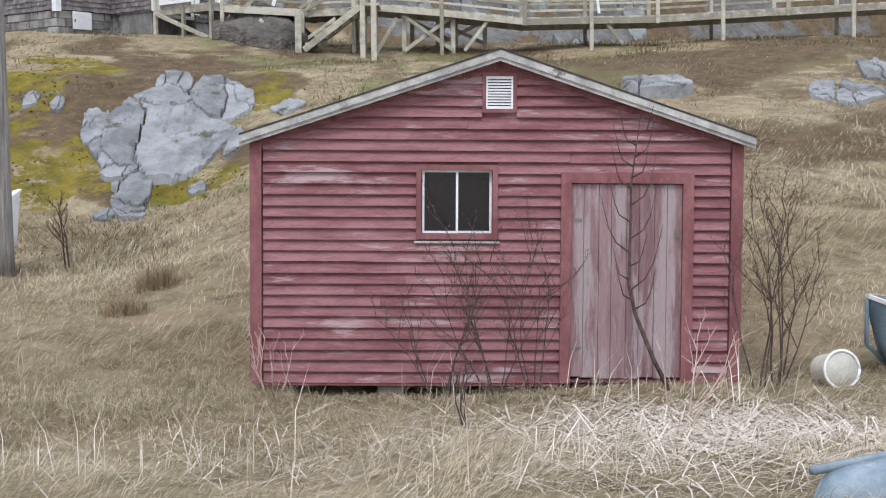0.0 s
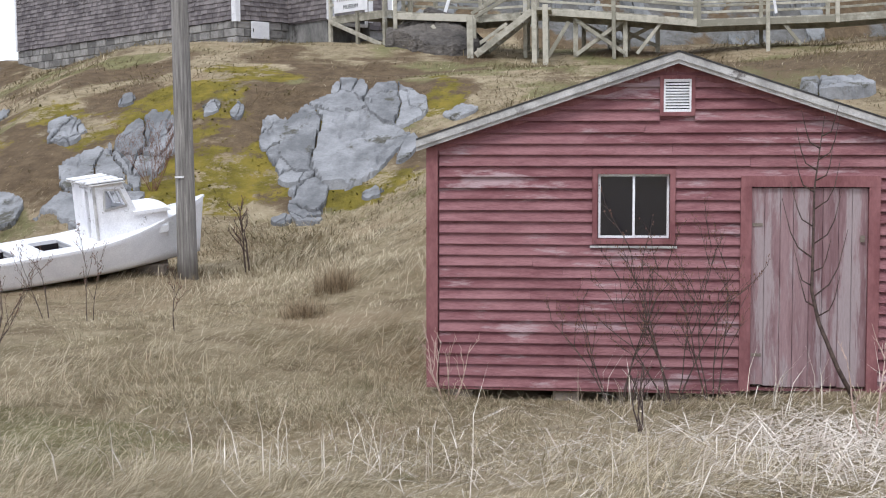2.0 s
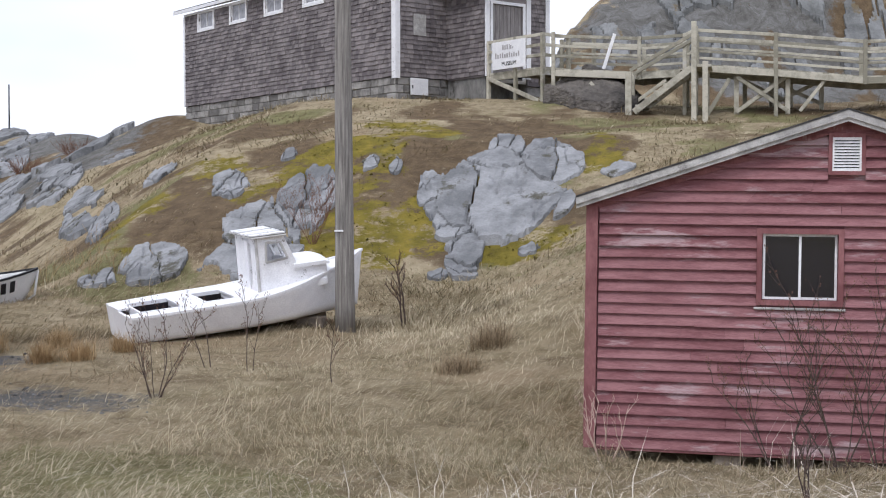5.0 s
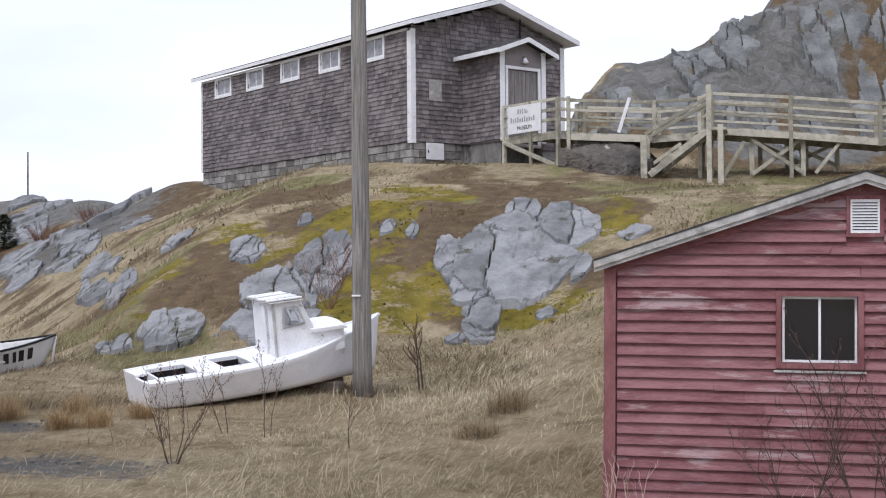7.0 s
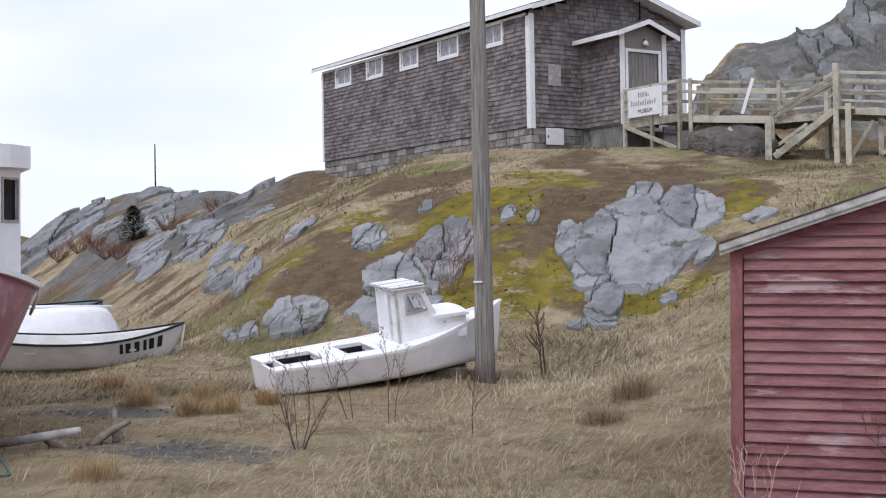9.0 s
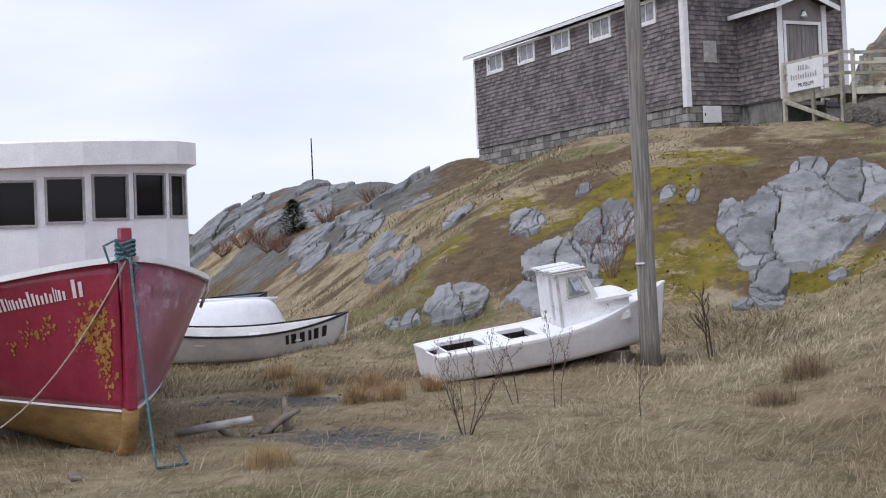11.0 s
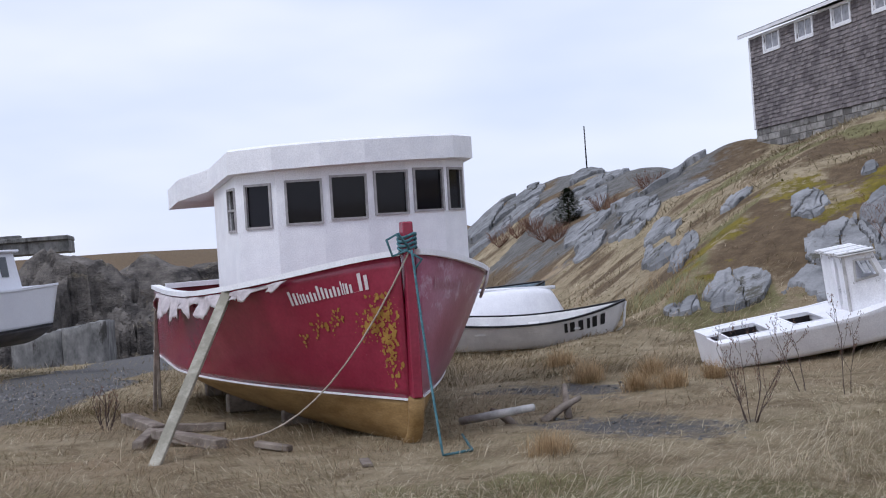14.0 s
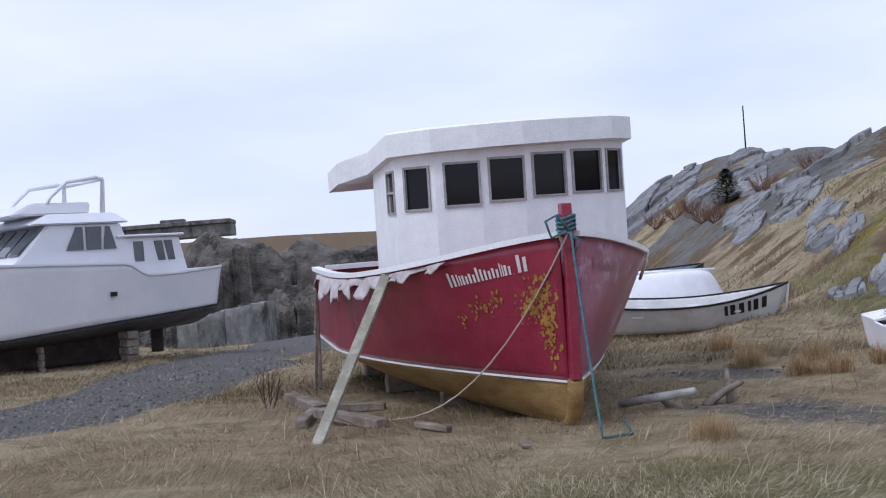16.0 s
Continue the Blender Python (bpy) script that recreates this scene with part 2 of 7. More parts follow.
for blade in (STRAW, BROWN_STRAW, HILL_STRAW, TUSSOCK, MOSS, HEATH):
    thin_leaf(blade)


def ground_material():
    """Matted straw with moss, heath, gravel and green by place and noise."""
    m = bpy.data.materials.new("heathland_ground")
    m.use_nodes = True
    n, l = m.node_tree.nodes, m.node_tree.links
    bs = n["Principled BSDF"]
    bs.inputs["Roughness"].default_value, bs.inputs["Specular IOR Level"].default_value = 0.95, 0.1
    tc = n.new("ShaderNodeTexCoord")

    def nz(scale, detail=8.0, rough=0.65, dist=0.0):
        k = n.new("ShaderNodeTexNoise")
        k.inputs["Scale"].default_value, k.inputs["Detail"].default_value, k.inputs["Roughness"].default_value = scale, detail, rough
        k.inputs["Distortion"].default_value = dist
        l.new(tc.outputs["Object"], k.inputs["Vector"])
        return k.outputs["Fac"]

    def ramp(src, stops):
        r = n.new("ShaderNodeValToRGB")
        e = r.color_ramp.elements
        while len(e) < len(stops):
            e.new(0.5)
        for k, (p, col) in zip(e, stops):
            k.position, k.color = p, (*col, 1)
        l.new(src, r.inputs["Fac"])
        return r.outputs["Color"]

    def mix(fac, a, b):
        k = n.new("ShaderNodeMixRGB")
        l.new(fac, k.inputs[0])
        l.new(a, k.inputs[1])
        if isinstance(b, tuple):
            k.inputs[2].default_value = (*b, 1)
        else:
            l.new(b, k.inputs[2])
        return k.outputs["Color"]

    def cover(layer, a, b):
        at = n.new("ShaderNodeAttribute")
        at.attribute_name = layer
        k = n.new("ShaderNodeMath")
        k.operation = "ADD"
        l.new(at.outputs["Fac"], k.inputs[0])
        l.new(nz(1.5, 10, 0.8), k.inputs[1])
        return ramp(k.outputs[0], [(a, (0, 0, 0)), (b, (1, 1, 1))])

    col = ramp(nz(1.4, 10, 0.75, 0.6), [(0.32, (0.155, 0.115, 0.068)), (0.5, (0.325, 0.266, 0.17)), (0.70, (0.495, 0.415, 0.285))])
    col = mix(ramp(nz(0.35, 5), [(0.50, (0, 0, 0)), (0.75, (0.7, 0.7, 0.7))]), col, (0.27, 0.18, 0.11))
    col = mix(ramp(nz(0.9, 6, 0.6, 1.0), [(0.50, (0, 0, 0)), (0.66, (0.38, 0.38, 0.38))]), col, (0.21, 0.18, 0.09))
    col = mix(ramp(nz(4.5, 6, 0.7, 1.5), [(0.52, (0, 0, 0)), (0.68, (0.6, 0.6, 0.6))]), col, (0.46, 0.385, 0.275))
    moss = ramp(nz(1.8, 8, 0.7), [(0.3, (0.10, 0.082, 0.018)), (0.5, (0.19, 0.155, 0.03)), (0.7, (0.30, 0.225, 0.045))])
    gravel = ramp(nz(26, 4, 0.8), [(0.3, (0.075, 0.072, 0.069)), (0.7, (0.20, 0.194, 0.188))])
    heath = ramp(nz(3.0, 8, 0.7), [(0.3, (0.085, 0.060, 0.038)), (0.7, (0.20, 0.145, 0.088))])
    rock = ramp(nz(1.5, 12, 0.82, 0.8), [(0.32, (0.06, 0.058, 0.05)), (0.5, (0.15, 0.145, 0.135)), (0.7, (0.26, 0.26, 0.26))])
    green = ramp(nz(3.0, 6, 0.7), [(0.3, (0.13, 0.125, 0.055)), (0.7, (0.27, 0.245, 0.125))])
    for layer, what, a, b in (("green", green, 0.9, 1.25), ("heath", heath, 0.84, 1.26), ("moss", moss, 0.93, 1.20), ("gravel", gravel, 0.88, 1.28), ("rock", rock, 0.9, 1.05)):
        col = mix(cover(layer, a, b), col, what)
    l.new(col, bs.inputs["Base Color"])
    bp = n.new("ShaderNodeBump")
    bp.inputs["Strength"].default_value, bp.inputs["Distance"].default_value = 0.9, 0.07
    l.new(nz(7, 8, 0.8), bp.inputs["Height"])
    l.new(bp.outputs["Normal"], bs.inputs["Normal"])
    return m


GROUND = ground_material()



# ---- builders ----
def thing(name, label, category, m=None, group="", kind=""):
    ob = tagged(new(name), label, category, group, kind)
    ob.matrix_world = m or Matrix()
    return ob


def mesh_of(name, verts, faces, mat, smooth=False):
    me = bpy.data.meshes.new(name)
    me.from_pydata(verts, [], faces)
    me.materials.append(mat)
    if smooth:
        me.polygons.foreach_set("use_smooth", [True] * len(me.polygons))
    me.update()
    return me


def raw(name, verts, faces, mat, parent=None, label="", smooth=False):
    ob = new(name, mesh_of(name, verts, faces, mat, smooth))
    if parent is not None:
        ob.parent = parent
    return tagged(ob, label)


def part(name, bm, mat, parent=None, label="", smooth=False):
    me = bpy.data.meshes.new(name)
    bmesh.ops.recalc_face_normals(bm, faces=bm.faces)
    bm.to_mesh(me)
    bm.free()
    me.materials.append(mat)
    if smooth:
        me.polygons.foreach_set("use_smooth", [True] * len(me.polygons))
    ob = new(name, me)
    if parent is not None:
        ob.parent = parent
    return tagged(ob, label)


def hexa(bm, pts):
    """A block from eight corners: four below, four above, both round the same way."""
    v = [bm.verts.new(p) for p in pts]
    for f in ((3, 2, 1, 0), (4, 5, 6, 7), (0, 1, 5, 4), (1, 2, 6, 5), (2, 3, 7, 6), (3, 0, 4, 7)):
        bm.faces.new([v[i] for i in f])
    return v


def box(bm, x0, x1, y0, y1, z0, z1, bevel=0.0):
    v = hexa(bm, [(x0, y0, z0), (x1, y0, z0), (x1, y1, z0), (x0, y1, z0), (x0, y0, z1), (x1, y0, z1), (x1, y1, z1), (x0, y1, z1)])
    if bevel:
        es = {e for p in v for e in p.link_edges}
        bmesh.ops.bevel(bm, geom=list(es), offset=bevel, segments=1, affect="EDGES")
    return bm


def boxed(*dims, bevel=0.0):
    return box(bmesh.new(), *dims, bevel=bevel)


def beam(p, q, w, h, bevel=0.006, up=(0, 0, 1), bm=None):
    """A bar of w by h from p to q."""
    bm = bm or bmesh.new()
    p, q = Vector(p), Vector(q)
    d = (q - p).normalized()
    side = d.cross(Vector(up))
    side = side.normalized() if side.length > 1e-4 else Vector((1, 0, 0))
    top = side.cross(d).normalized()
    c = [(-w / 2, -h / 2), (w / 2, -h / 2), (w / 2, h / 2), (-w / 2, h / 2)]
    v = hexa(bm, [p + side * a + top * b for a, b in c] + [q + side * a + top * b for a, b in c])
    if bevel:
        bmesh.ops.bevel(bm, geom=list({e for k in v for e in k.link_edges}), offset=bevel, segments=1, affect="EDGES")
    return bm


def tube_data(points, radii, sides=6, verts=None, faces=None):
    """Appends a tapered tube along points to lists of vertices and faces."""
    verts, faces = ([] if verts is None else verts), ([] if faces is None else faces)
    start = len(verts)
    pts = [Vector(p) for p in points]
    side = None
    for i, p in enumerate(pts):
        d = (pts[min(i + 1, len(pts) - 1)] - pts[max(i - 1, 0)])
        d = d.normalized() if d.length > 1e-9 else Vector((0, 0, 1))
        ref = side if side is not None else (Vector((1, 0, 0)) if abs(d.x) < 0.8 else Vector((0, 1, 0)))
        a = (ref - d * ref.dot(d))
        a = a.normalized() if a.length > 1e-6 else d.orthogonal().normalized()
        side = a
        b = d.cross(a)
        r = radii[i] if hasattr(radii, "__len__") else radii
        for k in range(sides):
            t = 2 * math.pi * k / sides
            verts.append(tuple(p + a * (r * math.cos(t)) + b * (r * math.sin(t))))
    for i in range(len(pts) - 1):
        for k in range(sides):
            u, w = start + i * sides + k, start + i * sides + (k + 1) % sides
            faces.append((u, w, w + sides, u + sides))
    faces.append(tuple(start + k for k in reversed(range(sides))))
    faces.append(tuple(start + (len(pts) - 1) * sides + k for k in range(sides)))
    return verts, faces


def tube(name, points, radii, mat, parent=None, label="", sides=6):
    v, f = tube_data(points, radii, sides)
    return raw(name, v, f, mat, parent, label, True)


def sag(p, q, drop, n=14):
    p, q = Vector(p), Vector(q)
    return [p.lerp(q, i / n) + Vector((0, 0, -4 * drop * (i / n) * (1 - i / n))) for i in range(n + 1)]


def ring(bm, x0, x1, z0, z1, w, y0, y1):
    """A rectangular frame in the plane of x and z, w wide."""
    for d in ((x0, x1, z1 - w, z1), (x0, x1, z0, z0 + w), (x0, x0 + w, z0 + w, z1 - w), (x1 - w, x1, z0 + w, z1 - w)):
        box(bm, d[0], d[1], y0, y1, d[2], d[3])
    return bm


def gz(x, y):
    return float(height(x, y))


# ---- the ground ----
def _lattice(seed):
    return np.random.RandomState(seed).rand(256, 256)


LATTICES = [_lattice(s) for s in range(6)]


def vnoise(x, y, layer=0):
    """Smooth value noise from -1 to 1 over arrays."""
    x, y = np.asarray(x, float), np.asarray(y, float)
    i, j = np.floor(x).astype(int), np.floor(y).astype(int)
    fx, fy = x - i, y - j
    fx, fy = fx * fx * (3 - 2 * fx), fy * fy * (3 - 2 * fy)
    g = LATTICES[layer]
    a, b = g[i % 256, j % 256], g[(i + 1) % 256, j % 256]
    c, d = g[i % 256, (j + 1) % 256], g[(i + 1) % 256, (j + 1) % 256]
    return 2 * ((a * (1 - fx) + b * fx) * (1 - fy) + (c * (1 - fx) + d * fx) * fy) - 1


def fbm(x, y, octaves=4, layer=0):
    total, gain = 0, 1.0
    for o in range(octaves):
        total = total + gain * vnoise(x * 2**o + 17.3 * o, y * 2**o + 5.1 * o, layer)
        gain *= 0.5
    return total


def step(a, b, x):
    t = np.clip((np.asarray(x, float) - a) / (b - a), 0, 1)
    return t * t * (3 - 2 * t)


def bump(x, y, cx, cy, rx, ry):
    return np.exp(-(((x - cx) / rx) ** 2) - ((y - cy) / ry) ** 2)


def height(x, y):
    """The ground's height over the plan."""
    x, y = np.asarray(x, float), np.asarray(y, float)
    base = -0.08 - 0.11 * bump(x, y, -0.7, 13.5, 1.7, 0.55) - 0.38 * bump(x, y, 0.5, 12.0, 6.0, 5.0) + 0.25 * step(13, 22, y) * step(-22, -12, x)
    # the hill under the museum, with a foot that draws back to the west
    foot = 24.0 + 1.12 * np.maximum(0, -13.0 - x) - 0.4 * bump(x, 0, -9.5, 0, 2.5, 1)
    q = y - foot
    steep = np.interp(q, [-4, -1.5, 0, 3, 6.7, 13, 20, 30], [0, 0.15, 0.5, 1.8, 3.35, 4.9, 5.6, 5.7])
    gentle = np.interp(y, [14.5, 16, 22.5, 32.5, 37, 46], [0, 0.25, 1.3, 4.0, 4.7, 5.2])
    east = step(-5.5, -1.0, x)
    hill = steep * (1 - east) + gentle * east
    # falls away behind the western crest
    west = step(-21, -29, x)
    hill = hill * (1 - 0.75 * west * step(13, 30, q)) + 0.75 * bump(x, y, -22.4, 48, 3.5, 3.5) - 0.5 * bump(x, y, 1.0, 35.3, 5.5, 3.0)
    # bare knoll far to the north-west
    knoll = 2.0 * bump(x, y, -42.8, 73, 9.5, 12) + 0.7 * bump(x, y, -49, 70, 6, 9) + 0.45 * bump(x, y, -37, 62, 6, 7) + 0.75 * bump(x, y, -32.4, 62.5, 2.6, 5)
    # high crag behind the boardwalk
    rise = np.interp(x, [-9.5, -8.3, -7.4, -6.5, -5.2, -3.8, -2.5, -1.3, 0.1, 1.6, 8, 30], [0, 1.2, 3.0, 3.7, 4.2, 5.2, 6.0, 7.0, 8.0, 8.6, 11, 15])
    crag = rise * step(44.5, 53, y - 0.45 * np.maximum(0, x + 6)) * (1 - step(-8.0, -11.0, x))
    # shore to the west, and the land across the cove
    shore = -0.55 * step(-26, -40, x) * step(45, 30, y) * step(20, 26, y + 0.3 * (x + 32))
    far = 9 * bump(x, y, -215, 190, 120, 60) + 7 * bump(x, y, -120, 330, 120, 60) + 8 * bump(x, y, -330, 120, 90, 90)
    rough = 0.05 * fbm(x * 0.7, y * 0.7, 3) + 0.10 * fbm(x * 0.23, y * 0.23, 3, 1) * step(12, 26, y)
    wild = fbm(x * 0.16, y * 0.16, 4, 2) * (0.9 * step(0.4, 6, knoll) + 0.35 * step(0.5, 4, crag)) + 0.55 * (np.abs(fbm(x * 0.5, y * 0.34, 4, 4)) - 0.25) * step(0.5, 3, crag) + 0.03 * far * fbm(x * 0.02, y * 0.02, 4, 3)
    return base + hill + knoll + crag + shore + far + rough + wild


def covers(x, y):
    """How much of each ground cover lies at a place, 0 to 1."""
    s = np.zeros_like(np.asarray(x, float))
    slope = step(23.5, 25.0, y - 1.12 * np.maximum(0, -13 - x)) * step(36, 32, y)
    blotch = fbm(x * 0.8, y * 0.8, 4, 4)
    moss = slope * step(-2.0, -4.5, x) * step(-17, -9, x) * (0.30 + 0.45 * blotch)
    moss = moss + (0.55 + 0.35 * blotch) * (bump(x, y, -7.6, 26.8, 1.5, 3.4) + 0.9 * bump(x, y, -13.4, 27.5, 1.0, 3.2) + 0.8 * bump(x, y, -4.4, 25.4, 1.6, 1.3) + 0.9 * bump(x, y, -11.2, 29.3, 1.9, 1.0) + 0.6 * bump(x, y, -3.3, 29, 1.2, 1.6))
    heath = slope * step(-1, -4, x) * (0.28 + 0.5 * fbm(x * 0.7, y * 0.7, 4, 5)) + 0.7 * bump(x, y, -6.0, 32.3, 2.2, 0.9) + 0.5 * step(-18, -26, x) * step(36, 44, y) * (0.6 + fbm(x * 0.2, y * 0.2, 3, 5))
    heath = heath + 0.6 * bump(x, y, -11.4, 25.6, 0.9, 1.5) + 0.45 * bump(x, y, -30, 46, 8, 6) + 0.5 * bump(x, y, -6.3, 25.4, 0.8, 0.8) + 0.8 * step(60, 110, -x) + 0.32 * step(46, 49, y) * step(-10, -8.5, x)
    gravel = 0.55 * bump(x, y, -8.0, 13.6, 2.1, 1.4) + 0.54 * bump(x, y, -10.5, 16.2, 2.2, 1.0)
    # cart track down to the slip
    tx, ty = np.array([-16.2, -17.9, -18.9, -21.6, -24.4, -30.0, -46.0]), np.array([5.7, 9.9, 11.8, 15.4, 19.0, 26.0, 40.0])
    near = np.full(np.shape(x), 1e9)
    for k in range(len(tx) - 1):
        ux, uy = tx[k + 1] - tx[k], ty[k + 1] - ty[k]
        t = np.clip(((x - tx[k]) * ux + (y - ty[k]) * uy) / (ux * ux + uy * uy), 0, 1)
        near = np.minimum(near, np.hypot(x - tx[k] - t * ux, y - ty[k] - t * uy))
    gravel = gravel + 0.85 * step(2.1, 1.3, near + 0.4 * fbm(x * 0.6, y * 0.6, 3, 3)) + 0.6 * step(-30, -34, x) * step(46, 38, y) * step(20, 26, y)
    ragged = fbm(x * 0.22, y * 0.22, 4, 1)
    rock = (0.55 + 0.5 * ragged) * step(44, 58, y) * step(-26, -34, x) + step(46.5, 49, y) * step(-10, -8.5, x) * (0.58 + 0.45 * fbm(x * 0.6, y * 0.4, 4, 3))
    rock = rock + 0.5 * step(36, 42, y) * step(-17, -23, x) * step(-36, -28, x) * (0.8 + 0.8 * ragged)
    rock = rock * step(120, 95, y) + 0.16 * step(70, 110, -x) * (0.6 + ragged)
    green = 0.85 * bump(x, y, -5.8, 9.3, 2.6, 2.0) + 0.45 * bump(x, y, -11.5, 7.5, 2.5, 1.5) + 0.3 * bump(x, y, -3.5, 12.5, 2, 2) + 0.35 * bump(x, y, 0.5, 12.4, 3.0, 1.2) + 0.4 * step(90, 140, -x)
    hill = step(19, 24, y - 1.0 * np.maximum(0, -13 - x)) * step(45, 38, y)
    green = green + hill * (0.34 + 0.55 * fbm(x * 0.35 + 3, y * 0.35, 4, 2))
    return {"moss": np.clip(0.66 * moss, 0, 0.52) + s, "heath": np.clip(0.8 * heath + (0.27 + 0.46 * fbm(x * 0.8, y * 0.5, 4, 1)) * step(23.5, 27, y - 1.12 * np.maximum(0, -13 - x)) * step(0.5, -3.0, x) + 0.46 * step(18, 24, y) * step(-3, 0.5, x) * (1 + 0.5 * fbm(x * 0.5, y * 0.5, 3, 4)), 0, 0.60) + s, "gravel": gravel + s, "rock": rock + s, "green": green + s}


def axis(a, b, fine, lo, hi, grow):
    mid = list(np.arange(a, b, fine))
    left, right, w = [], [], fine
    x = a
    while x > lo:
        w *= grow
        x -= w
        left.append(x)
    x, w = mid[-1], fine
    while x < hi:
        w *= grow
        x += w
        right.append(x)
    return np.array(left[::-1] + mid + right)


def build_ground():
    xs, ys = axis(-34, 14, 0.3, -1500, 1200, 1.11), axis(4, 58, 0.3, -900, 1500, 1.10)
    X, Y = np.meshgrid(xs, ys)
    Zs = height(X, Y)
    nx, ny = len(xs), len(ys)
    verts = np.stack([X.ravel(), Y.ravel(), Zs.ravel()], 1)
    i = (np.arange(ny - 1)[:, None] * nx + np.arange(nx - 1)[None]).ravel()
    faces = np.stack([i, i + 1, i + 1 + nx, i + nx], 1)
    me = mesh_of("ground", verts.tolist(), faces.tolist(), GROUND, True)
    for key, val in covers(X, Y).items():
        at = me.attributes.new(key, "FLOAT", "POINT")
        at.data.foreach_set("value", np.clip(val, 0, 1.2).ravel().astype(np.float32))
    tagged(new("ground", me), "rough hillside of dry grass, moss and gravel", "ground", kind="structure")


build_ground()


OUTCROPS = []


def outcrop(x, y, wide, deep, turn=0.0, lift=0.18, cell=0.9, seed=1, mat=None, label="", name="rock_outcrop", grid=64, steps=0.35, group="hillside outcrops", bare=0.0, split=True, sq=0.42):
    """Bare bedrock breaking through the turf: broad flat slabs, thin open cracks, a ragged rim."""
    rs = np.random.RandomState(seed)
    if group == "crags above the boardwalk":
        lift, cell = lift * 0.45, cell * 0.66
    if group == "knoll outcrops":
        lift *= 0.5
    if group == "hillside outcrops":
        lift, cell = lift * 0.5, cell * 0.74
    g = np.linspace(-1.2, 1.2, grid)
    U, V = np.meshgrid(g, g)
    A, B = U * wide / 2, V * deep / 2
    # cells are longer up the slope than across it, as the beds lie
    sq = sq if split else 0.6
    n = max(4, int(wide * deep * 1.44 * sq / (0.62 * cell**2)))
    cx, cy = (rs.rand(n) - 0.5) * wide * 1.2, (rs.rand(n) - 0.5) * deep * 1.2
    wa = A + 0.16 * cell * fbm(A * 1.6 / cell + seed, B * sq * 1.6 / cell, 4, (seed + 1) % 6)
    wb = B + 0.30 * cell * fbm(A * 1.6 / cell + 9, B * sq * 1.6 / cell + seed, 4, (seed + 2) % 6)
    d = np.hypot((wa[..., None] - cx), (wb[..., None] - cy) * sq)
    order = np.argsort(d, -1)
    d1, d2 = np.take_along_axis(d, order[..., :1], -1)[..., 0], np.take_along_axis(d, order[..., 1:2], -1)[..., 0]
    own = order[..., 0]
    off, ta, tb = rs.rand(n), (rs.rand(n) - 0.5) * steps * 0.5, (rs.rand(n) - 0.5) * steps * 0.22
    slab = steps * lift * off[own] + ta[own] * (A - cx[own]) + tb[own] * (B - cy[own])
    crack = step(0.0, 0.06 * cell, d2 - d1)
    # whole slabs drop out at the rim, so the outline is angular
    edge = 0.62 * np.hypot(2 * cx / wide, 2 * cy / deep)[own] + 0.42 * np.hypot(U, V) + 0.13 * fbm(A * 1.4 / cell + seed, B * sq * 1.4 / cell, 5, seed % 6)
    edge = edge + 3 * np.maximum(0, np.hypot(U, V) + 0.16 * fbm(A * 1.1 / cell + 3, B * sq * 1.1 / cell + seed, 4, (seed + 3) % 6) - 0.98)
    inside = step(1.0, 0.965, edge)
    c, s = math.cos(radians(turn)), math.sin(radians(turn))
    X, Y = x + A * c - B * s, y + A * s + B * c
    seam = np.abs(fbm(A * 1.1 + seed, B * sq * 1.1, 4, 2))
    rise = inside * (lift + slab - (1 - crack) * (0.04 + 0.10 * lift) - 0.05 * step(0.09, 0.0, seam) + 0.035 * fbm(A * 1.5, B * sq * 1.5, 3, 3) + 0.02 * fbm(A * 5, B * sq * 5, 3, 1)) - (1 - inside) * 0.3
    if not split:
        # weathered boulder back with tilted strata
        back = np.clip(1 - edge**2, 0, 1) ** 0.6
        bed = (A * 0.55 + B * 0.9) / cell * 1.6 + 1.3 * fbm(A * 0.5 / cell, B * 0.5 / cell + seed, 3, 2)
        rise = lift * back * (0.86 + (0.45 if steps > 0.5 else 0.07) * (bed - np.floor(bed)) + 0.20 * fbm(A * 0.9 / cell, B * 0.9 / cell, 4, 4)) + 0.5 * slab * back - (1 - crack) * 0.06 * lift * back - (1 - inside) * 0.3
    Zs = height(X, Y) + rise
    ob = thing(name, label or "cracked grey bedrock breaking through mossy turf", "rock", group=group)
    P3 = np.stack([X.ravel(), Y.ravel(), Zs.ravel()], 1)
    i = (np.arange(grid - 1)[:, None] * grid + np.arange(grid - 1)[None]).ravel()
    quads = np.stack([i, i + 1, i + 1 + grid, i + grid], 1)
    cellid, inn = own.ravel() if split else np.zeros(grid * grid, int), inside.ravel()
    gone = rs.rand(n) < bare
    same = (cellid[quads] == cellid[quads[:, :1]]).all(1) & (inn[quads].max(1) > 0.02)
    good = quads[same]
    piece = np.arange(grid * grid)
    while True:
        low = piece[good].min(1)
        was = piece.copy()
        for k in range(4):
            np.minimum.at(piece, good[:, k], low)
        if (piece == was).all():
            break
    for c0 in np.unique(piece[good[:, 0]]):
        q = good[piece[good[:, 0]] == c0]
        if len(q) < 6 or (split and n > 6 and gone[cellid[q[0, 0]]]):
            continue
        used, back = np.unique(q, return_inverse=True)
        q = back.reshape(q.shape)
        top = P3[used]
        nv = len(top)
        edges = np.concatenate([q[:, [k, (k + 1) % 4]] for k in range(4)])
        key = {}
        for e0, e1 in edges.tolist():
            key[(e0, e1)] = 1
        rim = [(e0, e1) for e0, e1 in key if (e1, e0) not in key]
        low = top - np.array([0, 0, 0.25 + 0.3 * lift])
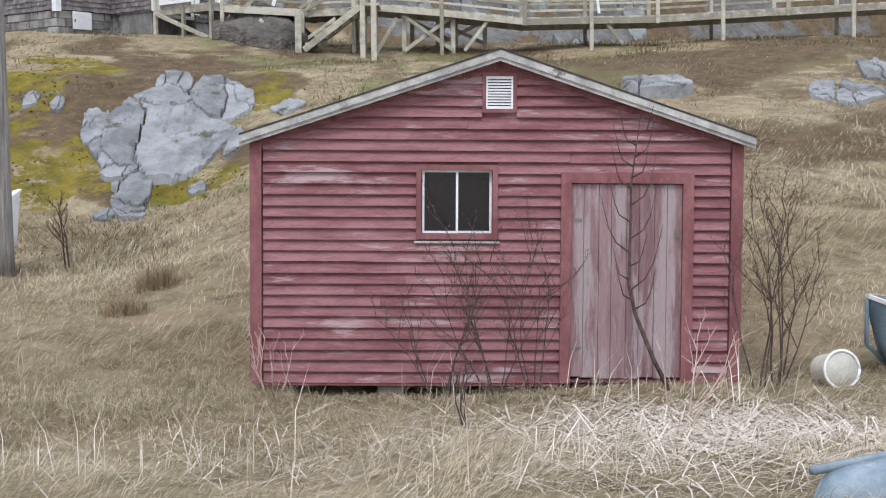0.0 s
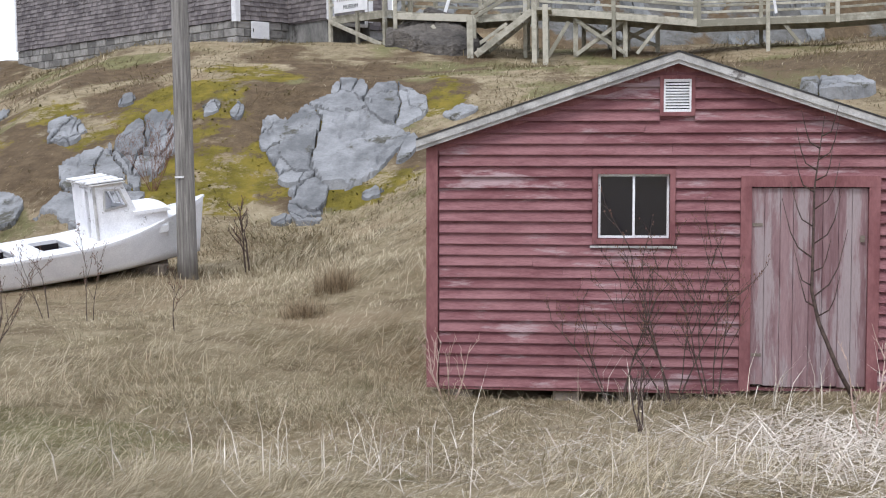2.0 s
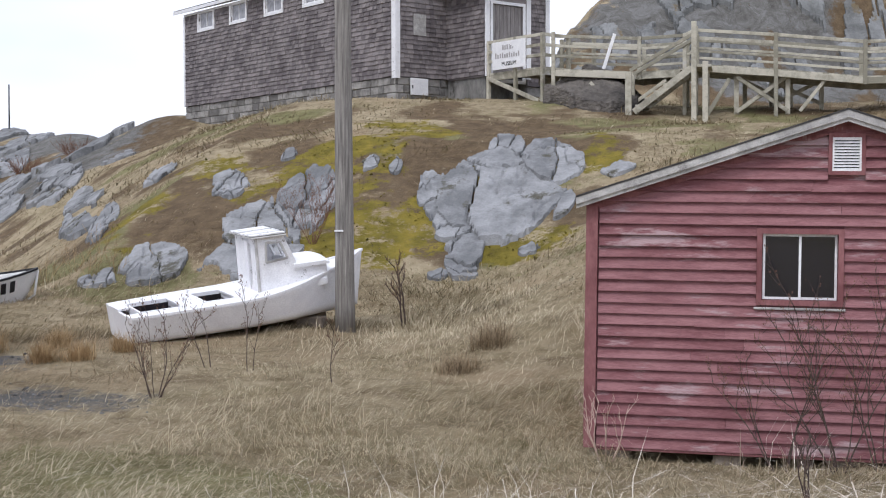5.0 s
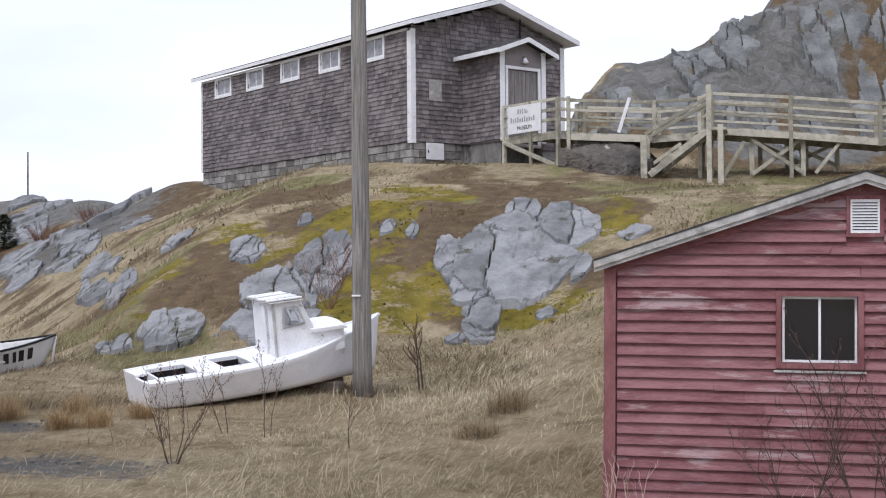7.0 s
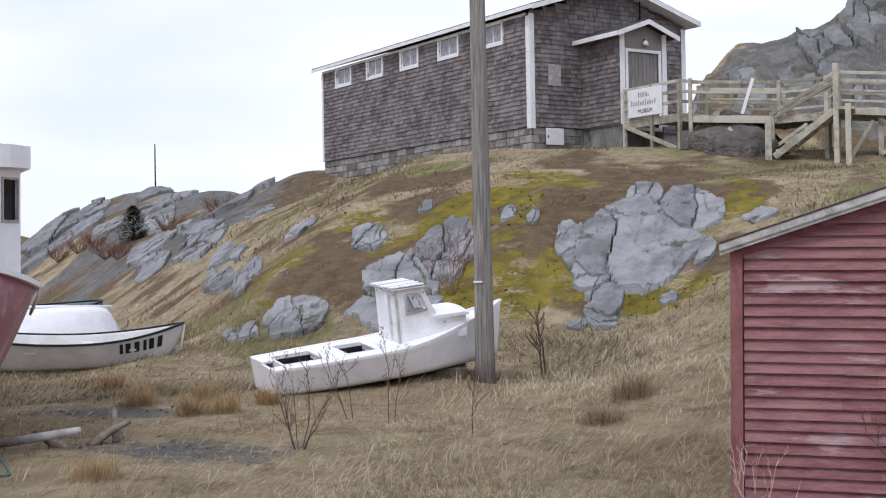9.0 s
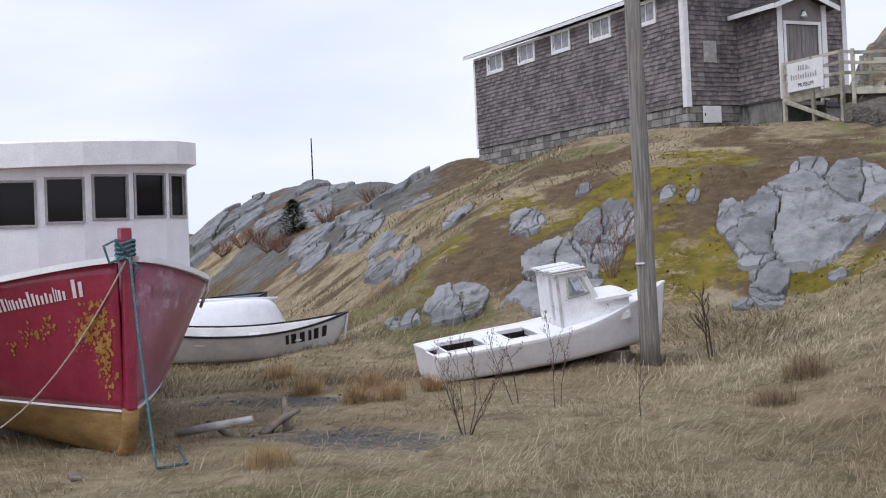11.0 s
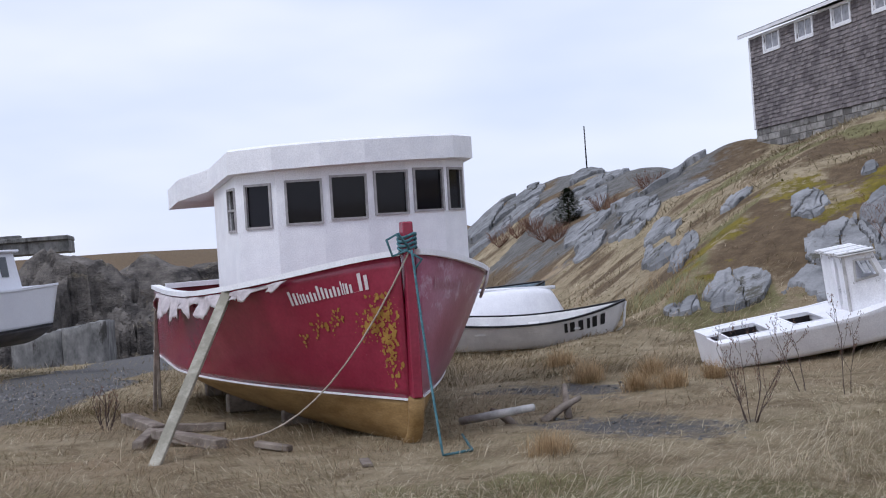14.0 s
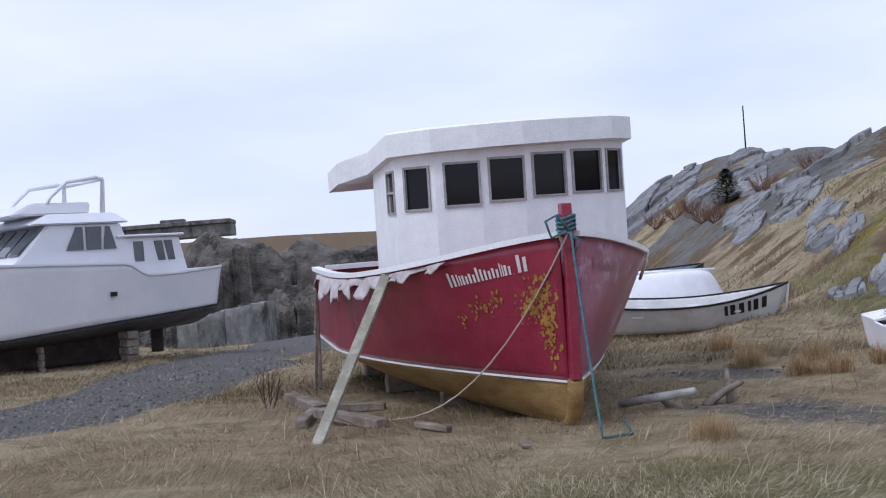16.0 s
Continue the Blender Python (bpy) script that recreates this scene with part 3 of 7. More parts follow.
        raw("slab", np.concatenate([top, low]).tolist(), q.tolist() + [(e1, e0, e0 + nv, e1 + nv) for e0, e1 in rim], mat or ROCK, ob)
    OUTCROPS.append((x, y, wide * 0.46, deep * 0.46, c, s))
    return ob


for k, row in enumerate((
    (-5.62, 27.9, 2.6, 4.7, 8, 0.20, 2.0), (-5.95, 30.2, 1.25, 1.9, 5, 0.16, 0.87), (-4.72, 29.3, 1.25, 2.8, 12, 0.18, 1.09), (-5.75, 25.3, 1.0, 2.7, 5, 0.16, 0.72), (-6.3, 26.3, 0.9, 1.6, 12, 0.15, 0.72),
    (-7.0, 27.7, 0.6, 2.6, 15, 0.13, 0.65), (-4.25, 26.9, 0.45, 1.3, 0, 0.12, 0.58), (-9.9, 25.0, 2.0, 4.0, 22, 0.16, 1.16), (-9.5, 27.1, 1.4, 3.2, 10, 0.2, 0.87),
    (-11.5, 27.8, 1.0, 2.6, 20, 0.16, 0.72), (-11.55, 24.2, 1.2, 2.0, 20, 0.14, 0.85), (-12.3, 23.5, 0.9, 0.9, 10, 0.14, 0.58), (-14.6, 28.2, 0.65, 5.5, 24, 0.14, 0.72),
    (-16.9, 31.6, 1.0, 6.5, 26, 0.2, 1.01), (-22.6, 40.5, 1.9, 8.0, 28, 0.26, 1.45), (-14.5, 30.9, 0.75, 2.2, 20, 0.14, 0.72), (-20.9, 41.5, 1.1, 4.0, 25, 0.18, 1.01),
    (-8.7, 28.9, 0.40, 0.7, 0, 0.10, 0.43), (-8.1, 28.9, 0.28, 0.9, 10, 0.10, 0.43), (-10.8, 29.8, 0.45, 0.8, 0, 0.12, 0.43), (-4.5, 25.0, 0.65, 0.5, 0, 0.12, 0.43),
    (-6.05, 24.2, 0.4, 0.4, 0, 0.14, 0.43), (-3.4, 28.5, 0.9, 0.8, 0, 0.14, 0.58), (4.1, 28.5, 1.6, 1.6, -8, 0.36, 2.32), (7.9, 27.9, 1.8, 2.2, -10, 0.10, 0.72), (9.2, 29.6, 1.0, 3.0, -12, 0.12, 0.72),
    (-25.2, 47.3, 4.5, 4.0, 30, 0.45, 1.89), (-18.5, 34.4, 0.8, 4.0, 26, 0.2, 1.01), (-28.0, 46.5, 1.6, 7.0, 30, 0.3, 1.45), (-25.0, 41.5, 1.2, 5.5, 30, 0.22, 1.30),
)):
    outcrop(*row, seed=11 + k, bare=0.0 if row[0] > -12 else 0.2)
for k, row in enumerate(((-40.5, 66.0, 5.0, 6.0, 32, 0.4, 2.17), (-46.5, 68.0, 6.0, 7.0, 32, 0.5, 2.61), (-43.0, 62.5, 4.5, 4.0, 32, 0.35, 2.03), (-36.0, 62.0, 3.5, 4.0, 30, 0.35, 1.74), (-34.0, 57.0, 1.8, 7.0, 30, 0.25, 1.45), (-49.0, 62.0, 4.0, 5.0, 32, 0.35, 2.03), (-38.5, 60.0, 1.6, 4.0, 30, 0.25, 1.30))):
    outcrop(*row, seed=71 + k, label="bare grey bedrock on the far knoll", group="knoll outcrops", bare=0.35, sq=0.5)
for k, row in enumerate(((-6.3, 48.2, 3.6, 3.4, 10, 0.22, 1.30), (-2.8, 50.5, 4.2, 4.0, 10, 0.45, 1.45), (2.5, 53.0, 5.0, 4.0, 15, 0.45, 1.59), (7.0, 53.5, 4.4, 4.0, 15, 0.45, 1.59), (0.5, 49.5, 2.6, 2.0, 10, 0.3, 1.01), (5.0, 50.0, 2.8, 2.0, 10, 0.3, 1.16), (-5.2, 46.4, 2.0, 1.5, 0, 0.35, 0.87), (-7.6, 46.6, 1.8, 2.0, 20, 0.25, 1.01), (4.0, 56.0, 5.0, 3.0, 15, 0.4, 1.45), (-1.5, 53.0, 3.0, 2.0, 15, 0.4, 1.30))):
    outcrop(*row, seed=91 + k, label="steep grey crag behind the boardwalk", group="crags above the boardwalk", mat=ROCK_CRAG, steps=0.55, bare=0.34, sq=0.7)
outcrop(-4.95, 37.5, 3.2, 3.0, 0, 0.80, 1.2, seed=57, mat=ROCK_DARK, label="dark boulder under the timber landing", group="", name="boulder", steps=0.3, split=False)
# rocky shore beyond the slip
for k, (row, st) in enumerate((((-50.2, 38.0, 9.0, 6.0, 45, 3.9, 2.4), 0.22), ((-57.0, 33.0, 9.0, 6.0, 45, 3.6, 2.4), 0.2), ((-36.8, 30.4, 4.6, 2.6, 40, 1.1, 0.7), 0.9), ((-39.5, 28.8, 4.0, 2.4, 40, 1.0, 0.7), 0.9), ((-35.0, 32.2, 2.2, 1.8, 40, 0.8, 0.7), 0.9), ((-38.5, 32.5, 5.0, 2.6, 45, 1.2, 0.9), 0.8), ((-33.6, 30.6, 1.5, 1.1, 20, 0.35, 0.5), 0.8), ((-62.0, 54.0, 26.0, 6.0, 49, 3.2, 2.6), 0.4), ((-72.0, 46.0, 20.0, 6.0, 49, 3.6, 2.6), 0.4))):
    outcrop(*row, seed=131 + k, mat=ROCK_DARK, label="dark jagged shore rock beyond the slip", group="shore rocks", steps=st, grid=80, split=False)


# ---- shared builders for walls and hulls ----
def pierced(name, parent, width, z0, z1, holes, thick, mat, label="", m=None, gable=None):
    """An upright wall from x 0 to width, z0 to z1, front face at y 0, with rectangular holes (x0, x1, z0, z1) right through it.
    gable: (x, z) of a peak over the wall's top."""
    xs = sorted({0, width, *(v for h in holes for v in h[:2])})
    zs = sorted({z0, z1, *(v for h in holes for v in h[2:])})
    bm = bmesh.new()
    for a, b in zip(xs, xs[1:]):
        for c, d in zip(zs, zs[1:]):
            if not any(h[0] <= (a + b) / 2 <= h[1] and h[2] <= (c + d) / 2 <= h[3] for h in holes):
                box(bm, a, b, 0, thick, c, d)
    if gable:
        px, pz = gable
        v = [bm.verts.new(p) for p in ((0, 0, z1), (width, 0, z1), (px, 0, pz), (0, thick, z1), (width, thick, z1), (px, thick, pz))]
        for f in ((0, 1, 2), (5, 4, 3), (0, 3, 4, 1), (1, 4, 5, 2), (2, 5, 3, 0)):
            bm.faces.new([v[i] for i in f])
    bmesh.ops.remove_doubles(bm, verts=bm.verts, dist=1e-4)
    ob = part(name, bm, mat, parent, label)
    if m is not None:
        ob.matrix_local = m
    return ob


def skin(point, s_range, v_range, ns, nv, sides=(1, -1)):
    """Vertices and faces of a hull's skin from point(s, v, side)."""
    verts, faces = [], []
    for side in sides:
        o = len(verts)
        for i in range(ns + 1):
            for j in range(nv + 1):
                verts.append(point(s_range[0] + (s_range[1] - s_range[0]) * i / ns, v_range[0] + (v_range[1] - v_range[0]) * j / nv, side))
        for i in range(ns):
            for j in range(nv):
                a = o + i * (nv + 1) + j
                q = (a, a + 1, a + nv + 2, a + nv + 1)
                faces.append(q if side > 0 else q[::-1])
    return verts, faces


def shell(name, parent, point, s_range, v_range, ns, nv, mat, thick=0.03, label="", sides=(1, -1)):
    v, f = skin(point, s_range, v_range, ns, nv, sides)
    ob = raw(name, v, f, mat, parent, label, True)
    mod = ob.modifiers.new("thickness", "SOLIDIFY")
    mod.thickness, mod.offset = thick, -1
    return ob


def strip(name, parent, pts, w, h, mat, label="", lift=0.0):
    """A bar of w by h that follows points, flat side up."""
    verts, faces = [], []
    pts = [Vector(p) for p in pts]
    for i, p in enumerate(pts):
        d = (pts[min(i + 1, len(pts) - 1)] - pts[max(i - 1, 0)]).normalized()
        s = d.cross(Vector((0, 0, 1))).normalized()
        for a, b in ((-w / 2, 0), (w / 2, 0), (w / 2, h), (-w / 2, h)):
            verts.append(tuple(p + s * a + Vector((0, 0, b + lift))))
    for i in range(len(pts) - 1):
        for k in range(4):
            a, b = 4 * i + k, 4 * i + (k + 1) % 4
            faces.append((a, b, b + 4, a + 4))
    faces += [(3, 2, 1, 0), tuple(4 * (len(pts) - 1) + k for k in range(4))]
    return raw(name, verts, faces, mat, parent, label)


def bars(name, parent, at, widths, tall, mat, label):
    """A line of writing as plain upright bars: at(u, w) gives the place at u along the line and w up it."""
    verts, faces = [], []
    u = 0.0
    for k, (wd, ht) in enumerate(zip(widths, tall)):
        o = len(verts)
        verts += [tuple(at(u, 0)), tuple(at(u + wd, 0)), tuple(at(u + wd, ht)), tuple(at(u, ht))]
        faces.append((o, o + 1, o + 2, o + 3))
        u += wd * 1.75
    return raw(name, verts, faces, mat, parent, label)


# ---- red shed ----
def build_shed():
    W, HB, PX, PZ, DEPTH = 4.56, 2.28, 2.30, 3.04, 5.2
    shed = thing("shed", "small red clapboard shed with a low gable roof", "shed", pose(-2.07, 13.3, -0.36, 0, 0.9, 0))
    win, vent, door = (1.58, 2.24, 1.40, 2.00), (2.17, 2.43, 2.56, 2.87), (2.98, 4.02, 0.03, 1.88)
    pierced("wall", shed, W, 0.0, HB, [win, door], 0.10, RED_PAINT, gable=(PX, PZ))
    for x0, x1 in ((0, 0.10), (W - 0.10, W)):
        part("wall", boxed(x0, x1, 0.10, DEPTH, 0, HB), RED_PAINT, shed)
    bk = bmesh.new()
    box(bk, 0.10, W - 0.10, DEPTH - 0.1, DEPTH, 0, HB)
    part("wall", bk, RED_PAINT, shed)
    # floor, ceiling and an added sheet, coloured black as the room's shade
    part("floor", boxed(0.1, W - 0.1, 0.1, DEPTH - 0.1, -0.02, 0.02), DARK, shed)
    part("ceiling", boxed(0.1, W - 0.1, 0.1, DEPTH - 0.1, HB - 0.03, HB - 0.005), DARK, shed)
    part("dark_room_sheet", boxed(0.3, W - 0.3, 1.6, 1.64, 0.02, HB - 0.04), DARK, shed)
    # clapboards: wedge-shaped, cut at the rakes and openings
    rs = random.Random(4)
    slopeL, slopeR = (PZ - HB) / PX, (PZ - HB) / (W - PX)
    course, z = 0.1035, 0.0
    frames = [(win[0] - 0.05, win[1] + 0.05, win[2] - 0.05, win[3] + 0.045), (door[0] - 0.10, door[1] + 0.10, -1, door[3] + 0.11), (vent[0] - 0.03, vent[1] + 0.03, vent[2] - 0.03, vent[3] + 0.03)]
    while z < PZ - 0.10:
        z1 = min(z + course, PZ - 0.06)
        zm = (z + z1) / 2
        spans = [(0.10, W - 0.10)]
        for a, b, c, d in frames:
            if c < zm < d:
                nxt = []
                for p, q in spans:
                    if b <= p or a >= q:
                        nxt.append((p, q))
                    else:
                        nxt += [(p, a)] * (a > p) + [(b, q)] * (b < q)
                spans = nxt
        for p, q in spans:
            def lim(zz, p=p, q=q):
                lo = max(p, (zz - HB) / slopeL + 0.06) if zz > HB else p
                hi = min(q, W - (zz - HB) / slopeR - 0.06) if zz > HB else q
                return lo, hi
            (a0, b0), (a1, b1) = lim(z), lim(z1)
            if b1 - a1 < 0.05 or b0 - a0 < 0.05:
                continue
            cuts = [0.0, 1.0] if q - p < 2.2 else [0.0, rs.uniform(0.3, 0.7), 1.0]
            for c0, c1 in zip(cuts, cuts[1:]):
                g = 0.0015
                l0, r0 = a0 + (b0 - a0) * c0 + g, a0 + (b0 - a0) * c1 - g
                l1, r1 = a1 + (b1 - a1) * c0 + g, a1 + (b1 - a1) * c1 - g
                dz, k = rs.uniform(-0.005, 0.005), rs.uniform(0, 0.006)
                dz2 = dz + rs.uniform(-0.004, 0.004)
                bm = bmesh.new()
                hexa(bm, [(l0, -0.046 - k, z + dz), (r0, -0.046 - k, z + dz2), (r0, -0.002, z + dz2 + 0.012), (l0, -0.002, z + dz + 0.012), (l1, -0.006, z1 + 0.010), (r1, -0.006, z1 + 0.010), (r1, -0.002, z1 + 0.010), (l1, -0.002, z1 + 0.010)])
                part("clapboard", bm, RED_PAINT, shed)
        z += course
    for x0 in (-0.02, W - 0.09):
        part("corner_board", boxed(x0, x0 + 0.11, -0.06, 0.0, -0.02, HB - 0.03, bevel=0.004), RED_TRIM, shed)
    part("sill_board", boxed(0.1, 2.86, -0.036, -0.002, -0.035, -0.006, bevel=0.004), RED_TRIM, shed)
    # window: wooden casing, white metal sliding sashes
    casing = part("window", ring(bmesh.new(), win[0] - 0.050, win[1] + 0.050, win[2] - 0.050, win[3] + 0.045, 0.048, -0.058, 0.03), RED_TRIM, shed, "window in a faded wooden casing")
    part("sash", ring(bmesh.new(), win[0] + 0.004, (win[0] + win[1]) / 2 + 0.012, win[2] + 0.004, win[3] - 0.004, 0.022, -0.012, 0.02), WHITE_TRIM, casing, "white metal sash")
    part("sash", ring(bmesh.new(), (win[0] + win[1]) / 2 - 0.012, win[1] - 0.004, win[2] + 0.004, win[3] - 0.004, 0.022, 0.022, 0.05), WHITE_TRIM, casing, "white metal sash")
    for a, b, yy in ((win[0] + 0.02, (win[0] + win[1]) / 2, 0.004), ((win[0] + win[1]) / 2, win[1] - 0.02, 0.036)):
        pane = part("pane", boxed(a, b, yy, yy + 0.004, win[2] + 0.02, win[3] - 0.02), GLASS, casing)
        pane.visible_shadow = False
    part("window_sill", boxed(win[0] - 0.07, win[1] + 0.07, -0.06, 0.02, win[2] - 0.09, win[2] - 0.068, bevel=0.004), GREY_WOOD, casing)
    # louvred gable vent
    v = part("vent", ring(bmesh.new(), vent[0] - 0.03, vent[1] + 0.03, vent[2] - 0.03, vent[3] + 0.03, 0.035, -0.05, 0.0), RED_TRIM, shed, "louvred white gable vent")
    # black sheet paints the shade between the slats
    part("backing", boxed(vent[0], vent[1], -0.012, -0.006, vent[2], vent[3]), DARK, v)
    for k in range(11):
        zz = vent[2] + 0.014 + k * 0.0265
        bm = bmesh.new()
        hexa(bm, [(vent[0] + 0.02, -0.042, zz), (vent[1] - 0.02, -0.042, zz), (vent[1] - 0.02, -0.016, zz + 0.010), (vent[0] + 0.02, -0.016, zz + 0.010), (vent[0] + 0.02, -0.042, zz + 0.014), (vent[1] - 0.02, -0.042, zz + 0.014), (vent[1] - 0.02, -0.016, zz + 0.020), (vent[0] + 0.02, -0.016, zz + 0.020)])
        part("slat", bm, WHITE_TRIM, v)
    part("vent_frame", ring(bmesh.new(), vent[0] + 0.002, vent[1] - 0.002, vent[2] + 0.002, vent[3] - 0.002, 0.02, -0.048, -0.008), WHITE_TRIM, v)
    # plank door in its casing
    cs = bmesh.new()
    for x0 in (door[0] - 0.10, door[1]):
        part("door_jamb_casing", boxed(x0, x0 + 0.10, -0.062, -0.002, 0.0, door[3]), RED_TRIM, shed)
    box(cs, door[0] - 0.10, door[1] + 0.10, -0.065, -0.002, door[3], door[3] + 0.10)
    part("door_head_casing", cs, RED_TRIM, shed)
    d = part("door", boxed(door[0] + 0.02, door[1] - 0.02, 0.032, 0.05, 0.06, door[3] - 0.03), DARK, shed, "faded red plank door worn to grey wood")
    x = door[0]
    for k in range(8):
        w = (door[1] - door[0]) / 8 + (0.012 if k % 2 else -0.012)
        part("plank", boxed(x + 0.0015, min(x + w, door[1]) - 0.0015, -0.022 - rs.uniform(0, 0.008), 0.03, door[2] + rs.uniform(0, 0.03), door[3] - 0.008, bevel=0.003), DOOR_WOOD, d)
        x += w
    for zz in (0.32, 1.52):
        part("hinge", boxed(door[0] + 0.01, door[0] + 0.10, -0.036, -0.030, zz, zz + 0.03), DRIFT, d)
    part("latch", boxed(door[1] - 0.07, door[1] - 0.03, -0.045, -0.03, 1.38, 1.44), DRIFT, d)
    # roof
    OV, T = 0.10, 0.018
    for sgn, x0, x1, sl in ((1, -OV, PX, slopeL), (-1, W + OV, PX, slopeR)):
        e0 = HB - sl * OV
        bm = bmesh.new()
        hexa(bm, [(x0, -0.19, e0 + 0.06), (x1, -0.19, PZ + 0.06), (x1, DEPTH + 0.1, PZ + 0.06), (x0, DEPTH + 0.1, e0 + 0.06), (x0, -0.19, e0 + 0.06 + T), (x1, -0.19, PZ + 0.06 + T), (x1, DEPTH + 0.1, PZ + 0.06 + T), (x0, DEPTH + 0.1, e0 + 0.06 + T)])
        part("roof", bm, ROOF_FELT, shed, "dark felted roof slope")
        for drop, yy, ht, mat in ((0.0, -0.185, 0.072, GREY_WOOD), (0.072, -0.165, 0.036, GREY_WOOD)):
            bm = bmesh.new()
            zt0, zt1 = e0 + 0.068 - drop, PZ + 0.068 - drop
            hexa(bm, [(x0, yy, zt0 - ht), (x1, yy, zt1 - ht), (x1, yy + 0.03, zt1 - ht), (x0, yy + 0.03, zt0 - ht), (x0, yy, zt0), (x1, yy, zt1), (x1, yy + 0.03, zt1), (x0, yy + 0.03, zt0)])
            part("rake_board", bm, mat, shed, "silvered rake board")
        bm = bmesh.new()
        hexa(bm, [(x0, -0.16, e0 - 0.02), (x1, -0.16, PZ - 0.02), (x1, 0.0, PZ - 0.02), (x0, 0.0, e0 - 0.02), (x0, -0.16, e0 + 0.05), (x1, -0.16, PZ + 0.05), (x1, 0.0, PZ + 0.05), (x0, 0.0, e0 + 0.05)])
        part("soffit", bm, RED_TRIM, shed)
        bm = bmesh.new()
        hexa(bm, [(x0 + sgn * 0.12, -0.036, e0 - 0.10 + 0.12 * sl), (x1, -0.036, PZ - 0.10), (x1, -0.004, PZ - 0.10), (x0 + sgn * 0.12, -0.004, e0 - 0.10 + 0.12 * sl), (x0 + sgn * 0.12, -0.036, e0 + 0.0 + 0.12 * sl), (x1, -0.036, PZ - 0.015), (x1, -0.004, PZ - 0.015), (x0 + sgn * 0.12, -0.004, e0 + 0.0 + 0.12 * sl)])
        part("frieze_board", bm, RED_TRIM, shed)
    for k in range(5):
        part("footing", boxed(0.15 + k * 1.02, 0.40 + k * 1.02, 0.02, 0.3, -0.45, -0.02, bevel=0.03), DRIFT, shed)


build_shed()


# ---- utility pole ----
def build_pole():
    base = Vector((-6.42, 19.72, gz(-6.42, 19.72) - 0.1))
    pole = thing("utility_pole", "tall weathered grey wooden utility pole", "utility pole", Matrix.Translation(base))
    pts = [(0.01 - 0.004 * z, 0.0, z) for z in (0, 0.5, 1.5, 3, 5, 7, 9.5)]
    tube("shaft", pts, [0.155, 0.145, 0.138, 0.130, 0.118, 0.108, 0.095], POLE_WOOD, pole, sides=14)
    part("tag", boxed(-0.10, 0.03, -0.155, -0.125, 1.565, 1.59), WHITE_TRIM, pole, "small white tag nailed to the pole")


build_pole()


